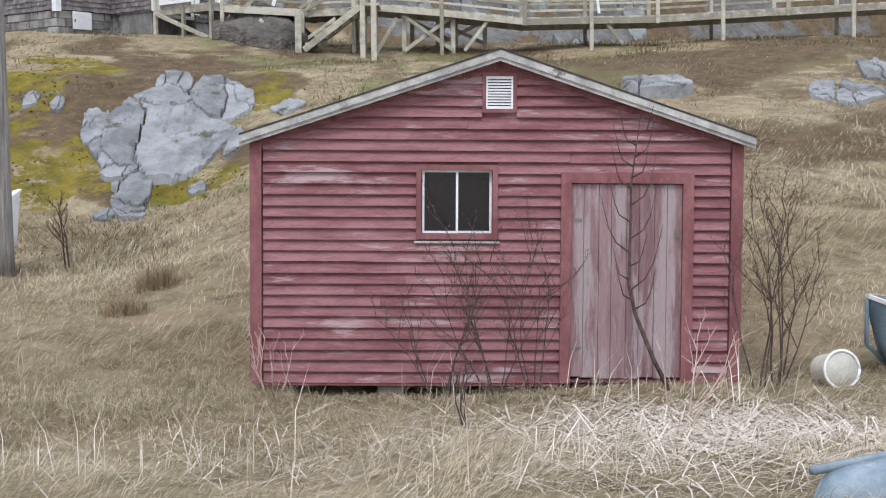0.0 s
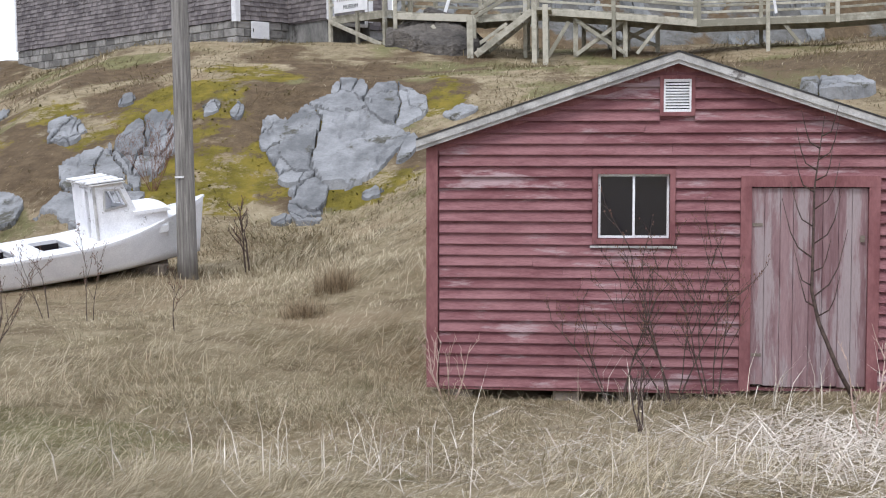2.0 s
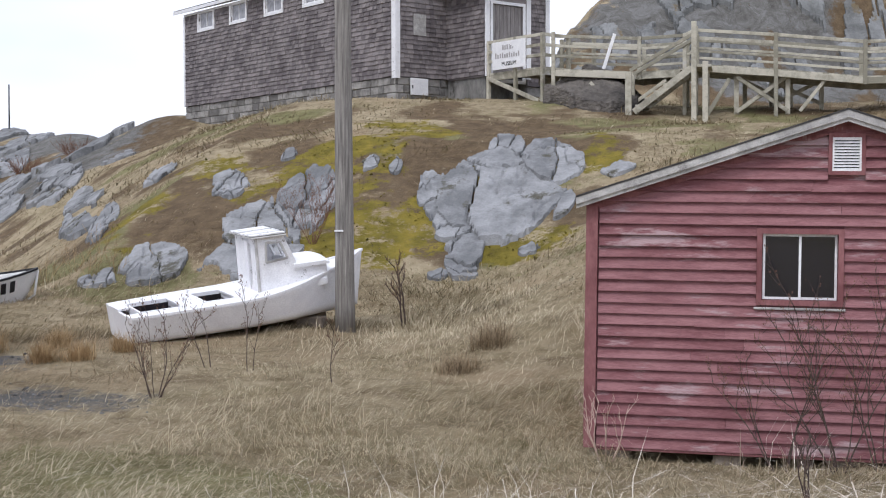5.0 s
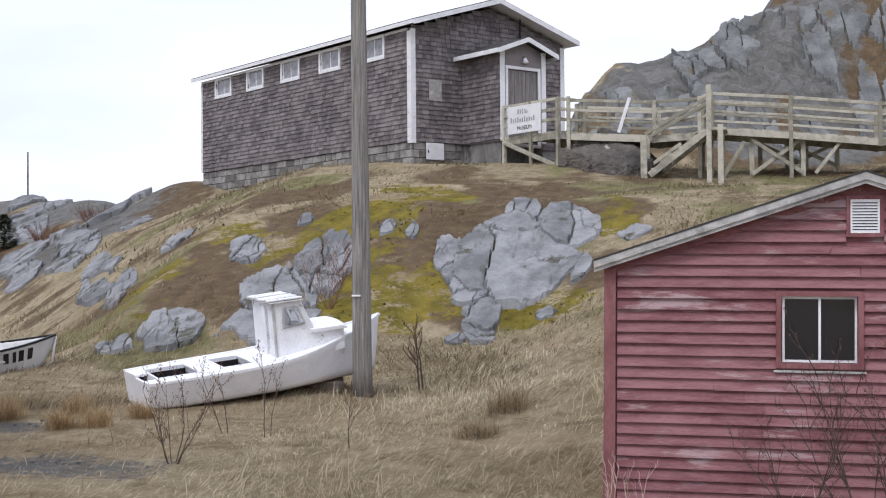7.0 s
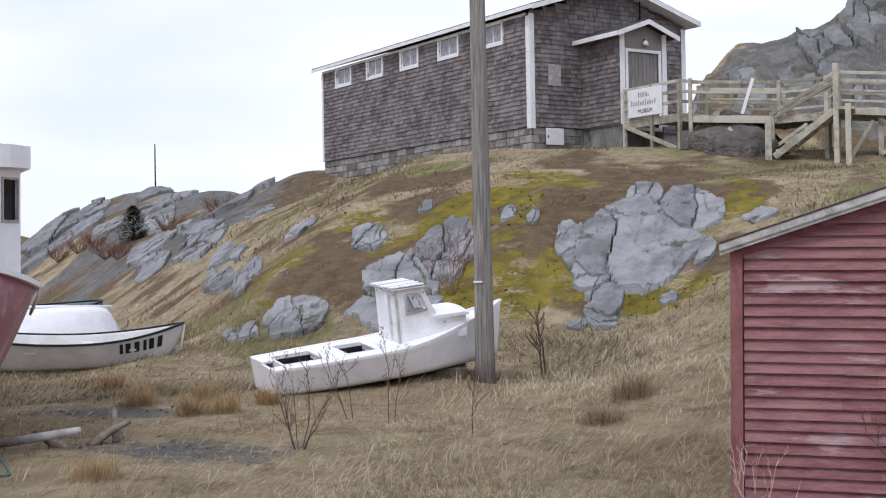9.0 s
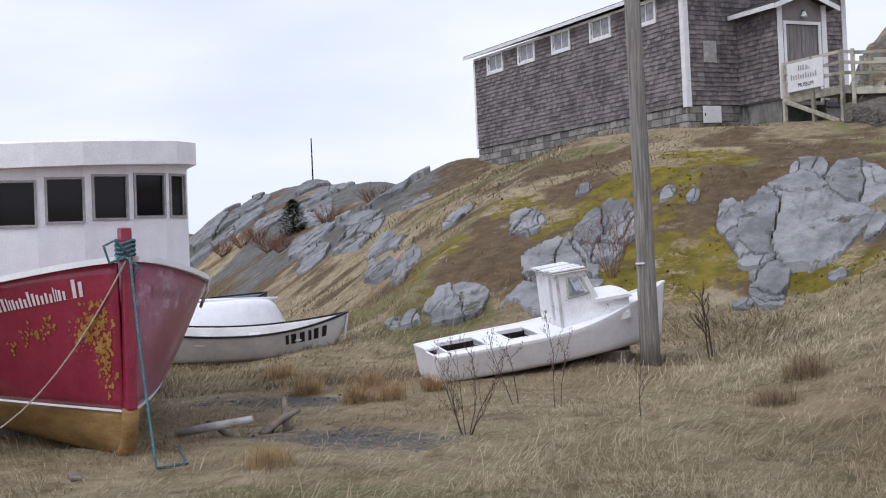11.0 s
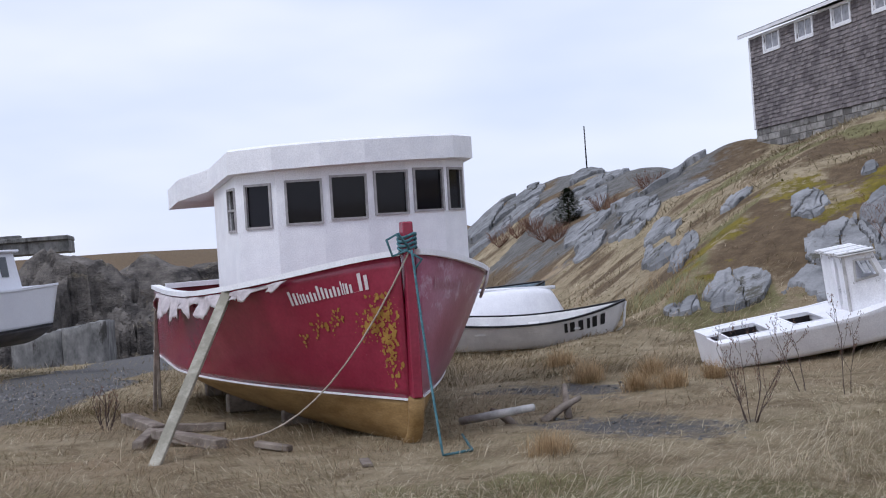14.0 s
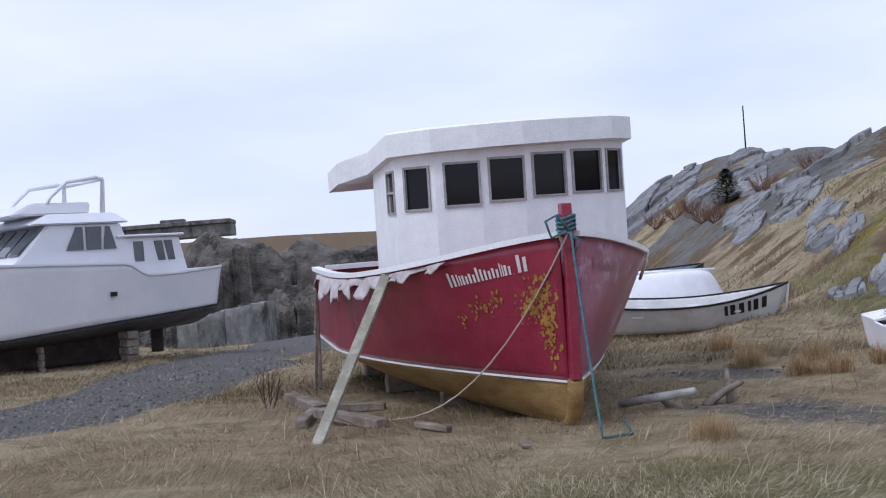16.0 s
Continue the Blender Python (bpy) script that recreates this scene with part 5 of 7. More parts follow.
# ---- red fishing boat ----
def build_red_boat():
    m = Matrix(((-0.821, -0.571, 0, -9.46), (0.571, -0.821, 0, 11.78), (0, 0, 1, -0.17), (0, 0, 0, 1))) @ Matrix.Rotation(radians(-1.6), 4, "Y")
    boat = thing("fishing_boat", "beached crimson fishing boat with a white wheelhouse", "boat", m)
    L = 9.0

    def sheer(s):
        return 2.06 - 0.40 * (1 - math.exp(-((s / 0.27) ** 1.8)))

    def wl(s):
        return 0.53 + 0.10 * s

    def half(s, v):
        """Half-breadth: v 0 keel, 1 boot line, 2 sheer."""
        top = 1.80 * (1 - (1 - min(1, (s + 0.004) / 0.42)) ** 2.3) ** 0.92 - 0.28 * max(0, s - 0.55) ** 1.2 * 2
        low = 1.72 * (1 - (1 - min(1, (s + 0.002) / 0.62)) ** 1.7) - 0.18 * max(0, s - 0.6)
        if v <= 1:
            return 0.05 + low * (v**0.34) * (0.80 + 0.20 * v)
        t = v - 1
        return 0.05 + low + (top - low) * (t ** 0.85)

    def point(s, v, side):
        z = wl(s) * v if v <= 1 else wl(s) + (sheer(s) - wl(s)) * (v - 1)
        stem = 0.13 * (1 - min(1, z / 2.0)) ** 1.5 + 0.42 * max(0, 1 - z / 0.26) ** 2
        return (stem + s**1.35 * (L - stem), side * half(s**1.35, v), z)

    shell("bottom", boat, point, (0, 1), (0, 1), 40, 8, HULL_BUFF, 0.04, "buff-painted bottom below the boot line")
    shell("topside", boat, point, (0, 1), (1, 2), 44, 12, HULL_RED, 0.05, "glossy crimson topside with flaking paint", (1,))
    shell("topside", boat, point, (0, 1), (1, 2), 44, 12, HULL_SHEEN, 0.05, "faded, scuffed crimson topside with lilac sky sheen in its colour", (-1,))
    # transom
    v = [point(1, k / 6 * 2, 1) for k in range(7)] + [point(1, k / 6 * 2, -1) for k in range(6, -1, -1)]
    raw("transom", [(p[0] - 0.02, p[1], p[2]) for p in v], [tuple(range(len(v)))], HULL_RED, boat)
    # boot stripe, rails, stem post, deck
    for side in (1, -1):
        strip("boot_stripe", boat, [Vector(point(i / 40, 1.0, side)) + Vector((-0.006, side * 0.010, 0)) for i in range(41)], 0.02, 0.022, WHITE_TRIM, "white boot stripe")
        strip("gunwale", boat, [Vector(point(i / 40, 2.0, side)) + Vector((0, side * -0.02, 0)) for i in range(41)], 0.13, 0.06, BOAT_WHITE, "chipped white gunwale rail", -0.01)
    part("stem_post", boxed(-0.05, 0.10, -0.055, 0.055, 0.56, 2.40, bevel=0.012), HULL_RED, boat, "crimson stem post")
    tube("forefoot", [(0.02, 0, 0.56), (0.06, 0, 0.40), (0.10, 0, 0.26), (0.17, 0, 0.15), (0.32, 0, 0.06), (0.58, 0, 0.01)], [0.085, 0.085, 0.085, 0.085, 0.08, 0.075], HULL_BUFF, boat, "worn buff forefoot", sides=10)
    tube("keel", [(0.55, 0, 0.01), (2, 0, -0.03), (8.8, 0, -0.05)], [0.07, 0.08, 0.08], HULL_BUFF, boat)
    dv, df = [], []
    for i in range(25):
        p, q = point(i / 24, 1.72, 1), point(i / 24, 1.72, -1)
        dv += [p, q]
    df = [(2 * i, 2 * i + 1, 2 * i + 3, 2 * i + 2) for i in range(24)]
    raw("deck", dv, df, DARK_RED, boat, "dull red deck")
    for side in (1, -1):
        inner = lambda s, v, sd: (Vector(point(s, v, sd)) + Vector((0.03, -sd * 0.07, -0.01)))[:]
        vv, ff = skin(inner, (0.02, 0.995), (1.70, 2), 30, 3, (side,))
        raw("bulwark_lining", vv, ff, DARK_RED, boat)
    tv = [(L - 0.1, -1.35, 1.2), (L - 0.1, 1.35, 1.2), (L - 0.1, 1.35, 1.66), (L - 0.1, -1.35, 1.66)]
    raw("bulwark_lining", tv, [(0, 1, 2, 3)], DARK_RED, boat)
    strip("gunwale", boat, [(L - 0.04, -1.45, 1.66), (L - 0.04, 0, 1.68), (L - 0.04, 1.45, 1.66)], 0.16, 0.08, BOAT_WHITE, "chipped white gunwale rail", -0.02)

    # wheelhouse on its own plan
    Z0, Z1 = 1.66, 3.20
    CY = -0.20
    plan = [(x, y + CY - 0.04) for x, y in ((4.6, 1.50), (3.00, 1.48), (2.62, 1.06), (2.46, 0.53), (2.40, 0.0), (2.46, -0.53), (2.62, -1.06), (3.00, -1.48), (4.6, -1.50))]
    wins = {0: [(1.08, 1.52)], 1: [(0.12, 0.44)], 2: [(0.08, 0.48)], 3: [(0.07, 0.47)], 4: [(0.07, 0.47)], 5: [(0.07, 0.47)], 6: [(0.10, 0.44)], 7: [(0.15, 0.45), (0.9, 1.3)]}
    wz = (2.57, 3.06)
    for k, (p, q) in enumerate(zip(plan, plan[1:])):
        p, q = Vector((*p, 0)), Vector((*q, 0))
        d = (q - p).normalized()
        n = Vector((-d.y, d.x, 0))
        pm = Matrix(((d.x, n.x, 0, p.x), (d.y, n.y, 0, p.y), (0, 0, 1, 0), (0, 0, 0, 1)))
        w = (q - p).length
        drop, along = (0.12, 0.10, 0.08, 0.05, 0.02, 0, 0, 0)[k], (0.0, 0.03, 0.05, 0.05, 0.06, 0.06, 0.03, 0.0)[k]
        holes = [(a + along, b + along, wz[0] - drop, wz[1] - drop) for a, b in wins[k]]
        wall = pierced("wheelhouse_wall", boat, w, Z0, Z1, holes, 0.05, BOAT_WHITE, "white wheelhouse wall", pm)
        for a, b, c, e in holes:
            fr = part("window_frame", ring(bmesh.new(), a - 0.028, b + 0.028, c - 0.028, e + 0.028, 0.028, -0.022, 0.02), TRIM_WOOD, wall, "dull grey window frame")
            pane = part("pane", boxed(a, b, 0.02, 0.026, c, e), DARK_PANE, wall)
            pane.visible_shadow = False
            if k == 0:
                part("window_bar", boxed(a, b, -0.01, 0.02, (c + e) / 2 - 0.015, (c + e) / 2 + 0.015), TRIM_WOOD, wall)
    inner = [(x + 0.12 if x < 4.5 else x - 0.05, (y - CY) * 0.90 + CY) for x, y in plan]
    nv = len(inner)
    # added inner shell and ceiling, black in place of the cabin's own shade
    raw("dark_room_sheet", [(x, y, 1.75) for x, y in inner] + [(x, y, 2.50) for x, y in inner], [(i, i + 1, i + 1 + nv, i + nv) for i in range(nv - 1)] + [tuple(range(nv))] + [tuple(range(nv, 2 * nv))], DARK, boat)
    raw("dark_room_sheet", [(4.5, -1.6, 1.75), (4.5, 1.2, 1.75), (4.5, 1.2, 3.15), (4.5, -1.6, 3.15)], [(0, 1, 2, 3)], DARK_RED, boat)
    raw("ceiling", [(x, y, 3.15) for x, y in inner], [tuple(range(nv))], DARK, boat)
    # roof slab with deep fascia, carried aft past the wheelhouse
    eave = [(x, y + CY) for x, y in ((5.75, 1.92), (4.75, 1.92), (4.55, 1.54), (2.92, 1.54), (2.48, 1.08), (2.28, 0.54), (2.20, 0.0), (2.28, -0.60), (2.48, -1.22), (2.92, -1.62), (5.75, -1.62))]
    ne = len(eave)
    dip = lambda x, y: -0.075 * max(0, x - 2.9) - (0.08 if x > 4.6 else 0) - 0.026 * (y + 1.6)
    bot = [(x, y, 3.20 + dip(x, y)) for x, y in eave]
    mid = [(x, y, 3.475 + dip(x, y)) for x, y in eave]
    top = [(0.97 * (x - 4) + 4, y * 0.97, 3.505 + dip(x, y)) for x, y in eave]
    crown = [(0.6 * (x - 4) + 4, y * 0.5, 3.545 + dip(x, y)) for x, y in eave]
    rv = bot + mid + top + crown
    rf = [tuple(range(ne)), tuple(range(3 * ne, 4 * ne))]
    for r in range(3):
        rf += [(r * ne + i, r * ne + (i + 1) % ne, (r + 1) * ne + (i + 1) % ne, (r + 1) * ne + i) for i in range(ne)]
    bm = bmesh.new()
    vs = [bm.verts.new(p) for p in rv]
    for f in rf:
        bm.faces.new([vs[i] for i in f])
    part("wheelhouse_roof", bm, BOAT_WHITE, boat, "thick white wheelhouse roof")
    part("instrument", boxed(2.66, 2.72, -0.62, -0.57, 2.55, 2.80), BOAT_WHITE, boat, "white upright object behind the glass")

    # flaked paint with yellow undercoat, both scattered in drifts
    rs = random.Random(21)
    fv, ff = [], []
    for cs, cv, ss, sv, n in ((0.052, 1.60, 0.014, 0.09, 110), (0.046, 1.36, 0.011, 0.11, 90), (0.085, 1.55, 0.011, 0.05, 60), (0.168, 1.57, 0.012, 0.03, 30), (0.142, 1.63, 0.008, 0.03, 16), (0.215, 1.50, 0.010, 0.04, 10)):
        for _ in range(int(n * 1.6)):
            s, vv = max(0.018, rs.gauss(cs, ss)), min(1.75, max(1.05, rs.gauss(cv, sv)))
            r = 0.004 + 0.024 * rs.random() ** 2.0
            o = len(fv)
            nn = rs.randint(5, 7)
            base = Vector(point(s, vv, 1))
            du = (Vector(point(s + 0.004, vv, 1)) - base).normalized()
            dw = (Vector(point(s, vv + 0.02, 1)) - base).normalized()
            nrm = du.cross(dw).normalized()
            if nrm.y < 0:
                nrm = -nrm
            for k in range(nn):
                a = 2 * math.pi * k / nn
                rr = r * rs.uniform(0.5, 1.3)
                fv.append(tuple(base + du * rr * math.cos(a) + dw * rr * 1.2 * math.sin(a) + nrm * 0.010))
            ff.append(tuple(range(o, o + nn)))
    tagged(raw("flaked_paint", fv, ff, HULL_PEEL, boat, "flaked patches of yellow undercoat"), kind="stuff")

    # boat's name as plain bars
    def name_at(u, w, side=1, s0=0.213, v0=1.765):
        s = s0 - 0.158 * u
        base = Vector(point(s, v0 + 0.03 * abs(u) + w, side))
        out = Vector((-0.5, side * 0.86, 0)) * 0.012
        return base + out
    wds = [0.050, 0.03, 0.04, 0.045, 0.045, 0.045, 0.045, 0.025, 0.045, 0.03, 0.07]
    hts = [0.14, 0.11, 0.09, 0.09, 0.13, 0.09, 0.09, 0.12, 0.09, 0.002, 0.15]
    # two thin strokes a letter
    wds = [k * 0.56 for k in wds for _ in (0, 1)]
    hts = [k * f for k in hts for f in (0.85, 0.70)]
    bars("lettering", boat, lambda u, w: name_at(u, w), wds, hts, LETTER, "pale painted lettering")
    bars("lettering", boat, lambda u, w: name_at(-u, w * 0.8, -1, 0.065, 1.76), [k * 0.8 for k in wds], hts, FAINT, "faint painted lettering")

    # torn tarpaulin strip hanging from the rail
    tv, tf = [], []
    n = 120
    for i in range(n + 1):
        s = 0.20 + 0.64 * i / n
        u = i / n
        hang = (0.05 + 0.22 * min(1, u * 2.4)) * (0.72 + 0.22 * math.sin(i * 0.21) + 0.16 * math.sin(i * 0.55 + 1)) + 0.05 * abs(math.sin(i * 1.3)) * u ** 0.3 + rs.uniform(0, 0.03)
        for j in range(6):
            p = Vector(point(s, 1.955, 1))
            tv.append(tuple(p + Vector((0.01 * math.sin(j * 2 + i), 0.05 + 0.030 * math.sin(i * 0.45 + j * 0.5) + 0.015 * j, -hang * j / 5 + 0.02))))
    tf = [(i * 6 + j, i * 6 + j + 1, (i + 1) * 6 + j + 1, (i + 1) * 6 + j) for i in range(n) for j in range(5) if not (j > 1 and (i // 3) % 11 in (2, 3, 7))]
    tarp = raw("tarpaulin", tv, tf, TARP, boat, "torn strip of pale tarpaulin along the rail", True)
    tarp.modifiers.new("thickness", "SOLIDIFY").thickness = 0.008
    # teal mooring line knotted round the stem post
    for k in range(4):
        ang = k * 0.5
        pts = [(0.02 + 0.095 * math.cos(t + ang), 0.095 * math.sin(t + ang), 2.12 + 0.045 * k + 0.02 * math.sin(2 * t + k)) for t in [i * 2 * math.pi / 14 for i in range(15)]]
        tube("rope_turn", pts, 0.016, ROPE_BLUE, boat, "turn of teal rope")
    tube("rope_turn", [(-0.12, 0.02, 2.12), (-0.14, 0.14, 2.28), (-0.12, 0.26, 2.22), (-0.1, 0.2, 2.05), (-0.12, 0.05, 2.1), (-0.15, -0.1, 2.0), (-0.12, -0.02, 1.9)], 0.015, ROPE_BLUE, boat, "loose teal rope bight")
    tube("shackle_rope", [Vector(point(0.30, 2.0, -1)) + Vector((-0.02, -0.04, 0.03)), Vector(point(0.29, 1.9, -1)) + Vector((-0.05, -0.06, 0)), Vector(point(0.30, 1.75, -1)) + Vector((-0.04, -0.05, 0)), Vector(point(0.31, 1.86, -1)) + Vector((-0.02, -0.05, 0))], 0.02, TARP, boat)
    return m, point


RED_M, RED_POINT = build_red_boat()


def build_red_boat_gear():
    top = RED_M @ Vector((-0.12, 0.02, 2.1))
    foot = Vector((-11.34, 9.80, gz(-11.34, 9.80) - 0.05))
    rail = RED_M @ (Vector(RED_POINT(0.325, 1.93, 1)) + Vector((0, 0.09, 0.0)))
    prop = thing("prop_board", "long grey plank propped against the red boat", "plank")
    part("plank", beam(foot, rail + (rail - foot).normalized() * 0.12, 0.125, 0.05, 0.006, (0.4, -0.9, 0.2)), DECK_WOOD, prop)
    rope = thing("mooring_rope", "teal rope hanging from the bow to the grass", "rope")
    g = Vector((-8.66, 11.12, gz(-8.66, 11.12) + 0.02))
    g2 = Vector((-9.25, 12.25, gz(-9.25, 12.25) + 0.03))
    pts = sag(top + Vector((0.06, -0.04, 0)), g, 0.12) + [g + Vector((0.05, 0.12, 0.0)), g + Vector((0.1, 0.35, 0.0)), g2]
    tube("rope", pts, 0.014, ROPE_BLUE, rope)
    line = thing("bow_line", "pale slack rope from the bow to the plank foot", "rope")
    p2 = foot.lerp(rail, 0.18)
    low = Vector((-12.0, 11.4, gz(-12.0, 11.4) + 0.06))
    mid = [top.lerp(low, k / 12) + Vector((0, 0, -0.55 * 4 * (k / 12) * (1 - k / 12))) for k in range(12)]
    tube("rope", mid + [low + Vector((0, 0, -0.03)), low.lerp(p2, 0.35) + Vector((0, 0, -0.12)), low.lerp(p2, 0.7) + Vector((0, 0, -0.06)), p2], 0.010, ROPE_PALE, line)
    # second stay near the stern: thin upright props
    for k, (s, dx, dy) in enumerate(((0.84, -0.1, -0.18), (0.87, 0.1, -0.22))):
        a = RED_M @ Vector(RED_POINT(s, 1.95 - 0.2 * k, 1))
        b = Vector((a.x + dx, a.y + dy, gz(a.x + dx, a.y + dy) - 0.04))
        st = thing("hull_prop", "thin grey timber shoring the hull", "timber", group="timbers shoring the red boat")
        part("timber", beam(a + Vector((-0.04, -0.06, 0)), b, 0.05, 0.05), DRIFT, st)
    # blocks and cross timbers under the keel
    for k, (x, y, lx, ly, h) in enumerate(((3.2, -0.1, 0.3, 1.8, 0.08), (5.6, 0.0, 0.4, 2.2, 0.14), (7.6, 0.0, 0.4, 2.2, 0.2))):
        p = RED_M @ Vector((x, y, 0))
        w = thing("keel_block", "weathered timber block under the keel", "timber", group="timbers under the red boat")
        u, v = Vector((-0.821, 0.571, 0)), Vector((-0.571, -0.821, 0))
        g0 = gz(p.x, p.y)
        part("timber", beam(Vector((p.x, p.y, g0 + h / 2 + 0.02)) - v * ly / 2, Vector((p.x, p.y, g0 + h / 2 + 0.05)) + v * ly / 2, lx * 0.5, h + 0.12, 0.02), DRIFT, w)
    for k, (x, y, a, l, t) in enumerate(((2.2, 2.1, 20, 1.6, 0.12), (3.0, 2.5, -15, 1.1, 0.10), (4.3, 2.4, 8, 1.7, 0.13), (3.6, 1.9, 75, 0.9, 0.10), (1.0, 1.35, 35, 0.5, 0.07))):
        p = RED_M @ Vector((x, y, 0))
        d = Vector((math.cos(radians(a + 145)), math.sin(radians(a + 145)), 0))
        w = thing("scrap_timber", "grey scrap timber lying in the grass", "timber", group="scrap timbers by the red boat")
        part("timber", beam(Vector((p.x, p.y, gz(p.x, p.y) + t / 2)) - d * l / 2, Vector((p.x, p.y, gz(p.x, p.y) + t / 2 + 0.04)) + d * l / 2, t * 1.4, t, 0.012), DRIFT, w)
    log = thing("driftwood_pole", "bleached round pole lying on gravel", "pole")
    a, b = Vector((-9.75, 12.9, gz(-9.75, 12.9) + 0.05)), Vector((-8.85, 13.05, gz(-8.85, 13.05) + 0.20))
    tube("shaft", [a, a.lerp(b, 0.5), b], [0.045, 0.048, 0.04], GREY_WOOD, log, sides=8)
    for (x, y, dx, dy, z) in ((-8.95, 13.9, -0.25, 0.35, 0.35), (-9.1, 13.6, 0.2, 0.5, 0.22), (-9.3, 13.3, -0.5, 0.3, 0.12)):
        w = thing("shoring_stick", "rough dark stick wedged under the hull", "stick", group="sticks under the port bilge")
        tube("stick", [(x, y, gz(x, y)), (x + dx / 2, y + dy / 2, gz(x, y) + z * 0.6), (x + dx, y + dy, gz(x, y) + z)], [0.05, 0.045, 0.03], DRIFT, w, sides=6)
    bd = thing("loose_board", "short pale board lying in the grass", "board")
    part("board", beam((-9.35, 10.75, gz(-9.35, 10.75) + 0.03), (-9.05, 10.45, gz(-9.05, 10.45) + 0.02), 0.10, 0.03), DRIFT, bd)


build_red_boat_gear()


# ---- small white boat with a cuddy ----
def build_small_boat():
    ux, uy = Vector((0.769, 0.640, 0)), Vector((-0.640, 0.769, 0))
    m = Matrix(((ux.x, uy.x, 0, -9.26), (ux.y, uy.y, 0, 18.28), (0, 0, 1, 0.03), (0, 0, 0, 1))) @ Matrix.Rotation(radians(-6.5), 4, "Y") @ Matrix.Rotation(radians(5), 4, "X")
    boat = thing("small_boat", "small white wooden boat with a peeling cuddy cabin", "boat", m)
    L = 3.62

    def sheer(s):
        return 0.45 + 0.06 * s + 0.40 * max(0, s - 0.45) ** 1.6 * 2.0

    def half(s):
        return (0.70 + 0.10 * math.sin(math.pi * min(1, s * 1.3))) * (1 - max(0, (s - 0.5) / 0.5) ** 2.1)

    def point(s, v, side):
        b = half(s)
        z = 0.10 * max(0, s - 0.75) ** 2 * 8 + (sheer(s) - 0.0) * v
        x = s * L + 0.14 * v * max(0, s - 0.8) / 0.2
        return (x, side * (0.03 + b * (0.72 + 0.28 * v**0.8) * min(1, v / 0.12) * (1 if s < 0.985 else 0.3)), z)

    shell("hull", boat, point, (0, 1), (0, 1), 32, 10, BOAT_WHITE, 0.025, "white planked hull")
    v = [point(0, k / 8, 1) for k in range(9)] + [point(0, k / 8, -1) for k in range(8, -1, -1)]
    cut = [p if not (p[2] > 0.3 and abs(p[1]) < 0.3) else p for p in v]
    bm = bmesh.new()
    f = bm.faces.new([bm.verts.new((p[0] + 0.0, p[1], p[2] * (0.90 if abs(p[1]) < 0.6 else 1))) for p in cut])
    r = bmesh.ops.extrude_face_region(bm, geom=[f])
    bmesh.ops.translate(bm, verts=[g for g in r["geom"] if isinstance(g, bmesh.types.BMVert)], vec=(0.04, 0, 0))
    part("transom", bm, BOAT_WHITE, boat)
    for side in (1, -1):
        strip("gunwale", boat, [Vector(point(i / 24, 1.0, side)) + Vector((0, -side * 0.03, 0)) for i in range(25)], 0.07, 0.035, BOAT_WHITE, "", -0.01)
    # deck with two open wells
    dv, df = [], []
    xs = [0.0, 0.14, 0.22, 0.78, 0.95, 1.16, 1.58, 1.8, 2.2, 2.7, 3.1, 3.4, 3.62]
    ts = [-1, -0.62, 0.05, 0.45, 1]
    for x in xs:
        s = x / L
        for t in ts:
            b = abs(point(s, 0.96, 1)[1]) - 0.02
            dv.append((x, t * b, sheer(s) * 0.96 + 0.02 * (1 - t * t)))
    n = len(ts)
    for i in range(len(xs) - 1):
        for j in range(n - 1):
            if (xs[i] in (0.22,) and j in (1, 2)) or (xs[i] == 1.16 and j in (1, 2)) or (xs[i] in (0.0, 0.14) and j == 1):
                continue
            a = i * n + j
            df.append((a, a + 1, a + n + 1, a + n))
    deck = raw("deck", dv, df, BOAT_WHITE, boat, "white deck with two open wells")
    deck.modifiers.new("thickness", "SOLIDIFY").thickness = 0.03
    # hold floor and well sides are black to paint the wells' shade
    part("hold", boxed(0.05, 1.9, -0.5, 0.42, 0.06, 0.09), DARK, boat)
    for x0, x1 in ((0.20, 0.80), (1.14, 1.60)):
        z = sheer((x0 + x1) / 2 / L) * 0.96
        bm = bmesh.new()
        for d in ((x0 - 0.03, x1 + 0.03, -0.50, -0.47), (x0 - 0.03, x1 + 0.03, 0.33, 0.36), (x0 - 0.03, x0, -0.47, 0.33), (x1, x1 + 0.03, -0.47, 0.33)):
            box(bm, *d, z - 0.05, z + 0.055)
        part("coaming", bm, BOAT_WHITE, boat)
        for yy in (-0.46, 0.325):
            part("well_side", boxed(x0, x1, yy - 0.004, yy, 0.08, z), DARK, boat)
    # cabin: slotted aft doors, raked side walls with open windows, broken slatted roof
    cx0, cx1, cy, z0, z1 = 1.94, 2.34, 0.46, 0.48, 1.30

    def panel(name, y0, y1, outer, hole, label):
        """An upright board in x and z with one window cut out of it."""
        bm = bmesh.new()
        edges = []
        for loop in (outer, hole):
            vs = [bm.verts.new((x, y0, z)) for x, z in loop]
            edges += [bm.edges.new((p, q)) for p, q in zip(vs, vs[1:] + vs[:1])]
        bmesh.ops.triangle_fill(bm, use_beauty=True, use_dissolve=False, edges=edges)
        r = bmesh.ops.extrude_face_region(bm, geom=bm.faces[:])
        bmesh.ops.translate(bm, verts=[g for g in r["geom"] if isinstance(g, bmesh.types.BMVert)], vec=(0, y1 - y0, 0))
        return part(name, bm, PEEL_WHITE, boat, label)

    wallm = Matrix.Translation((cx0, cy, 0)) @ Matrix.Rotation(radians(-90), 4, "Z")
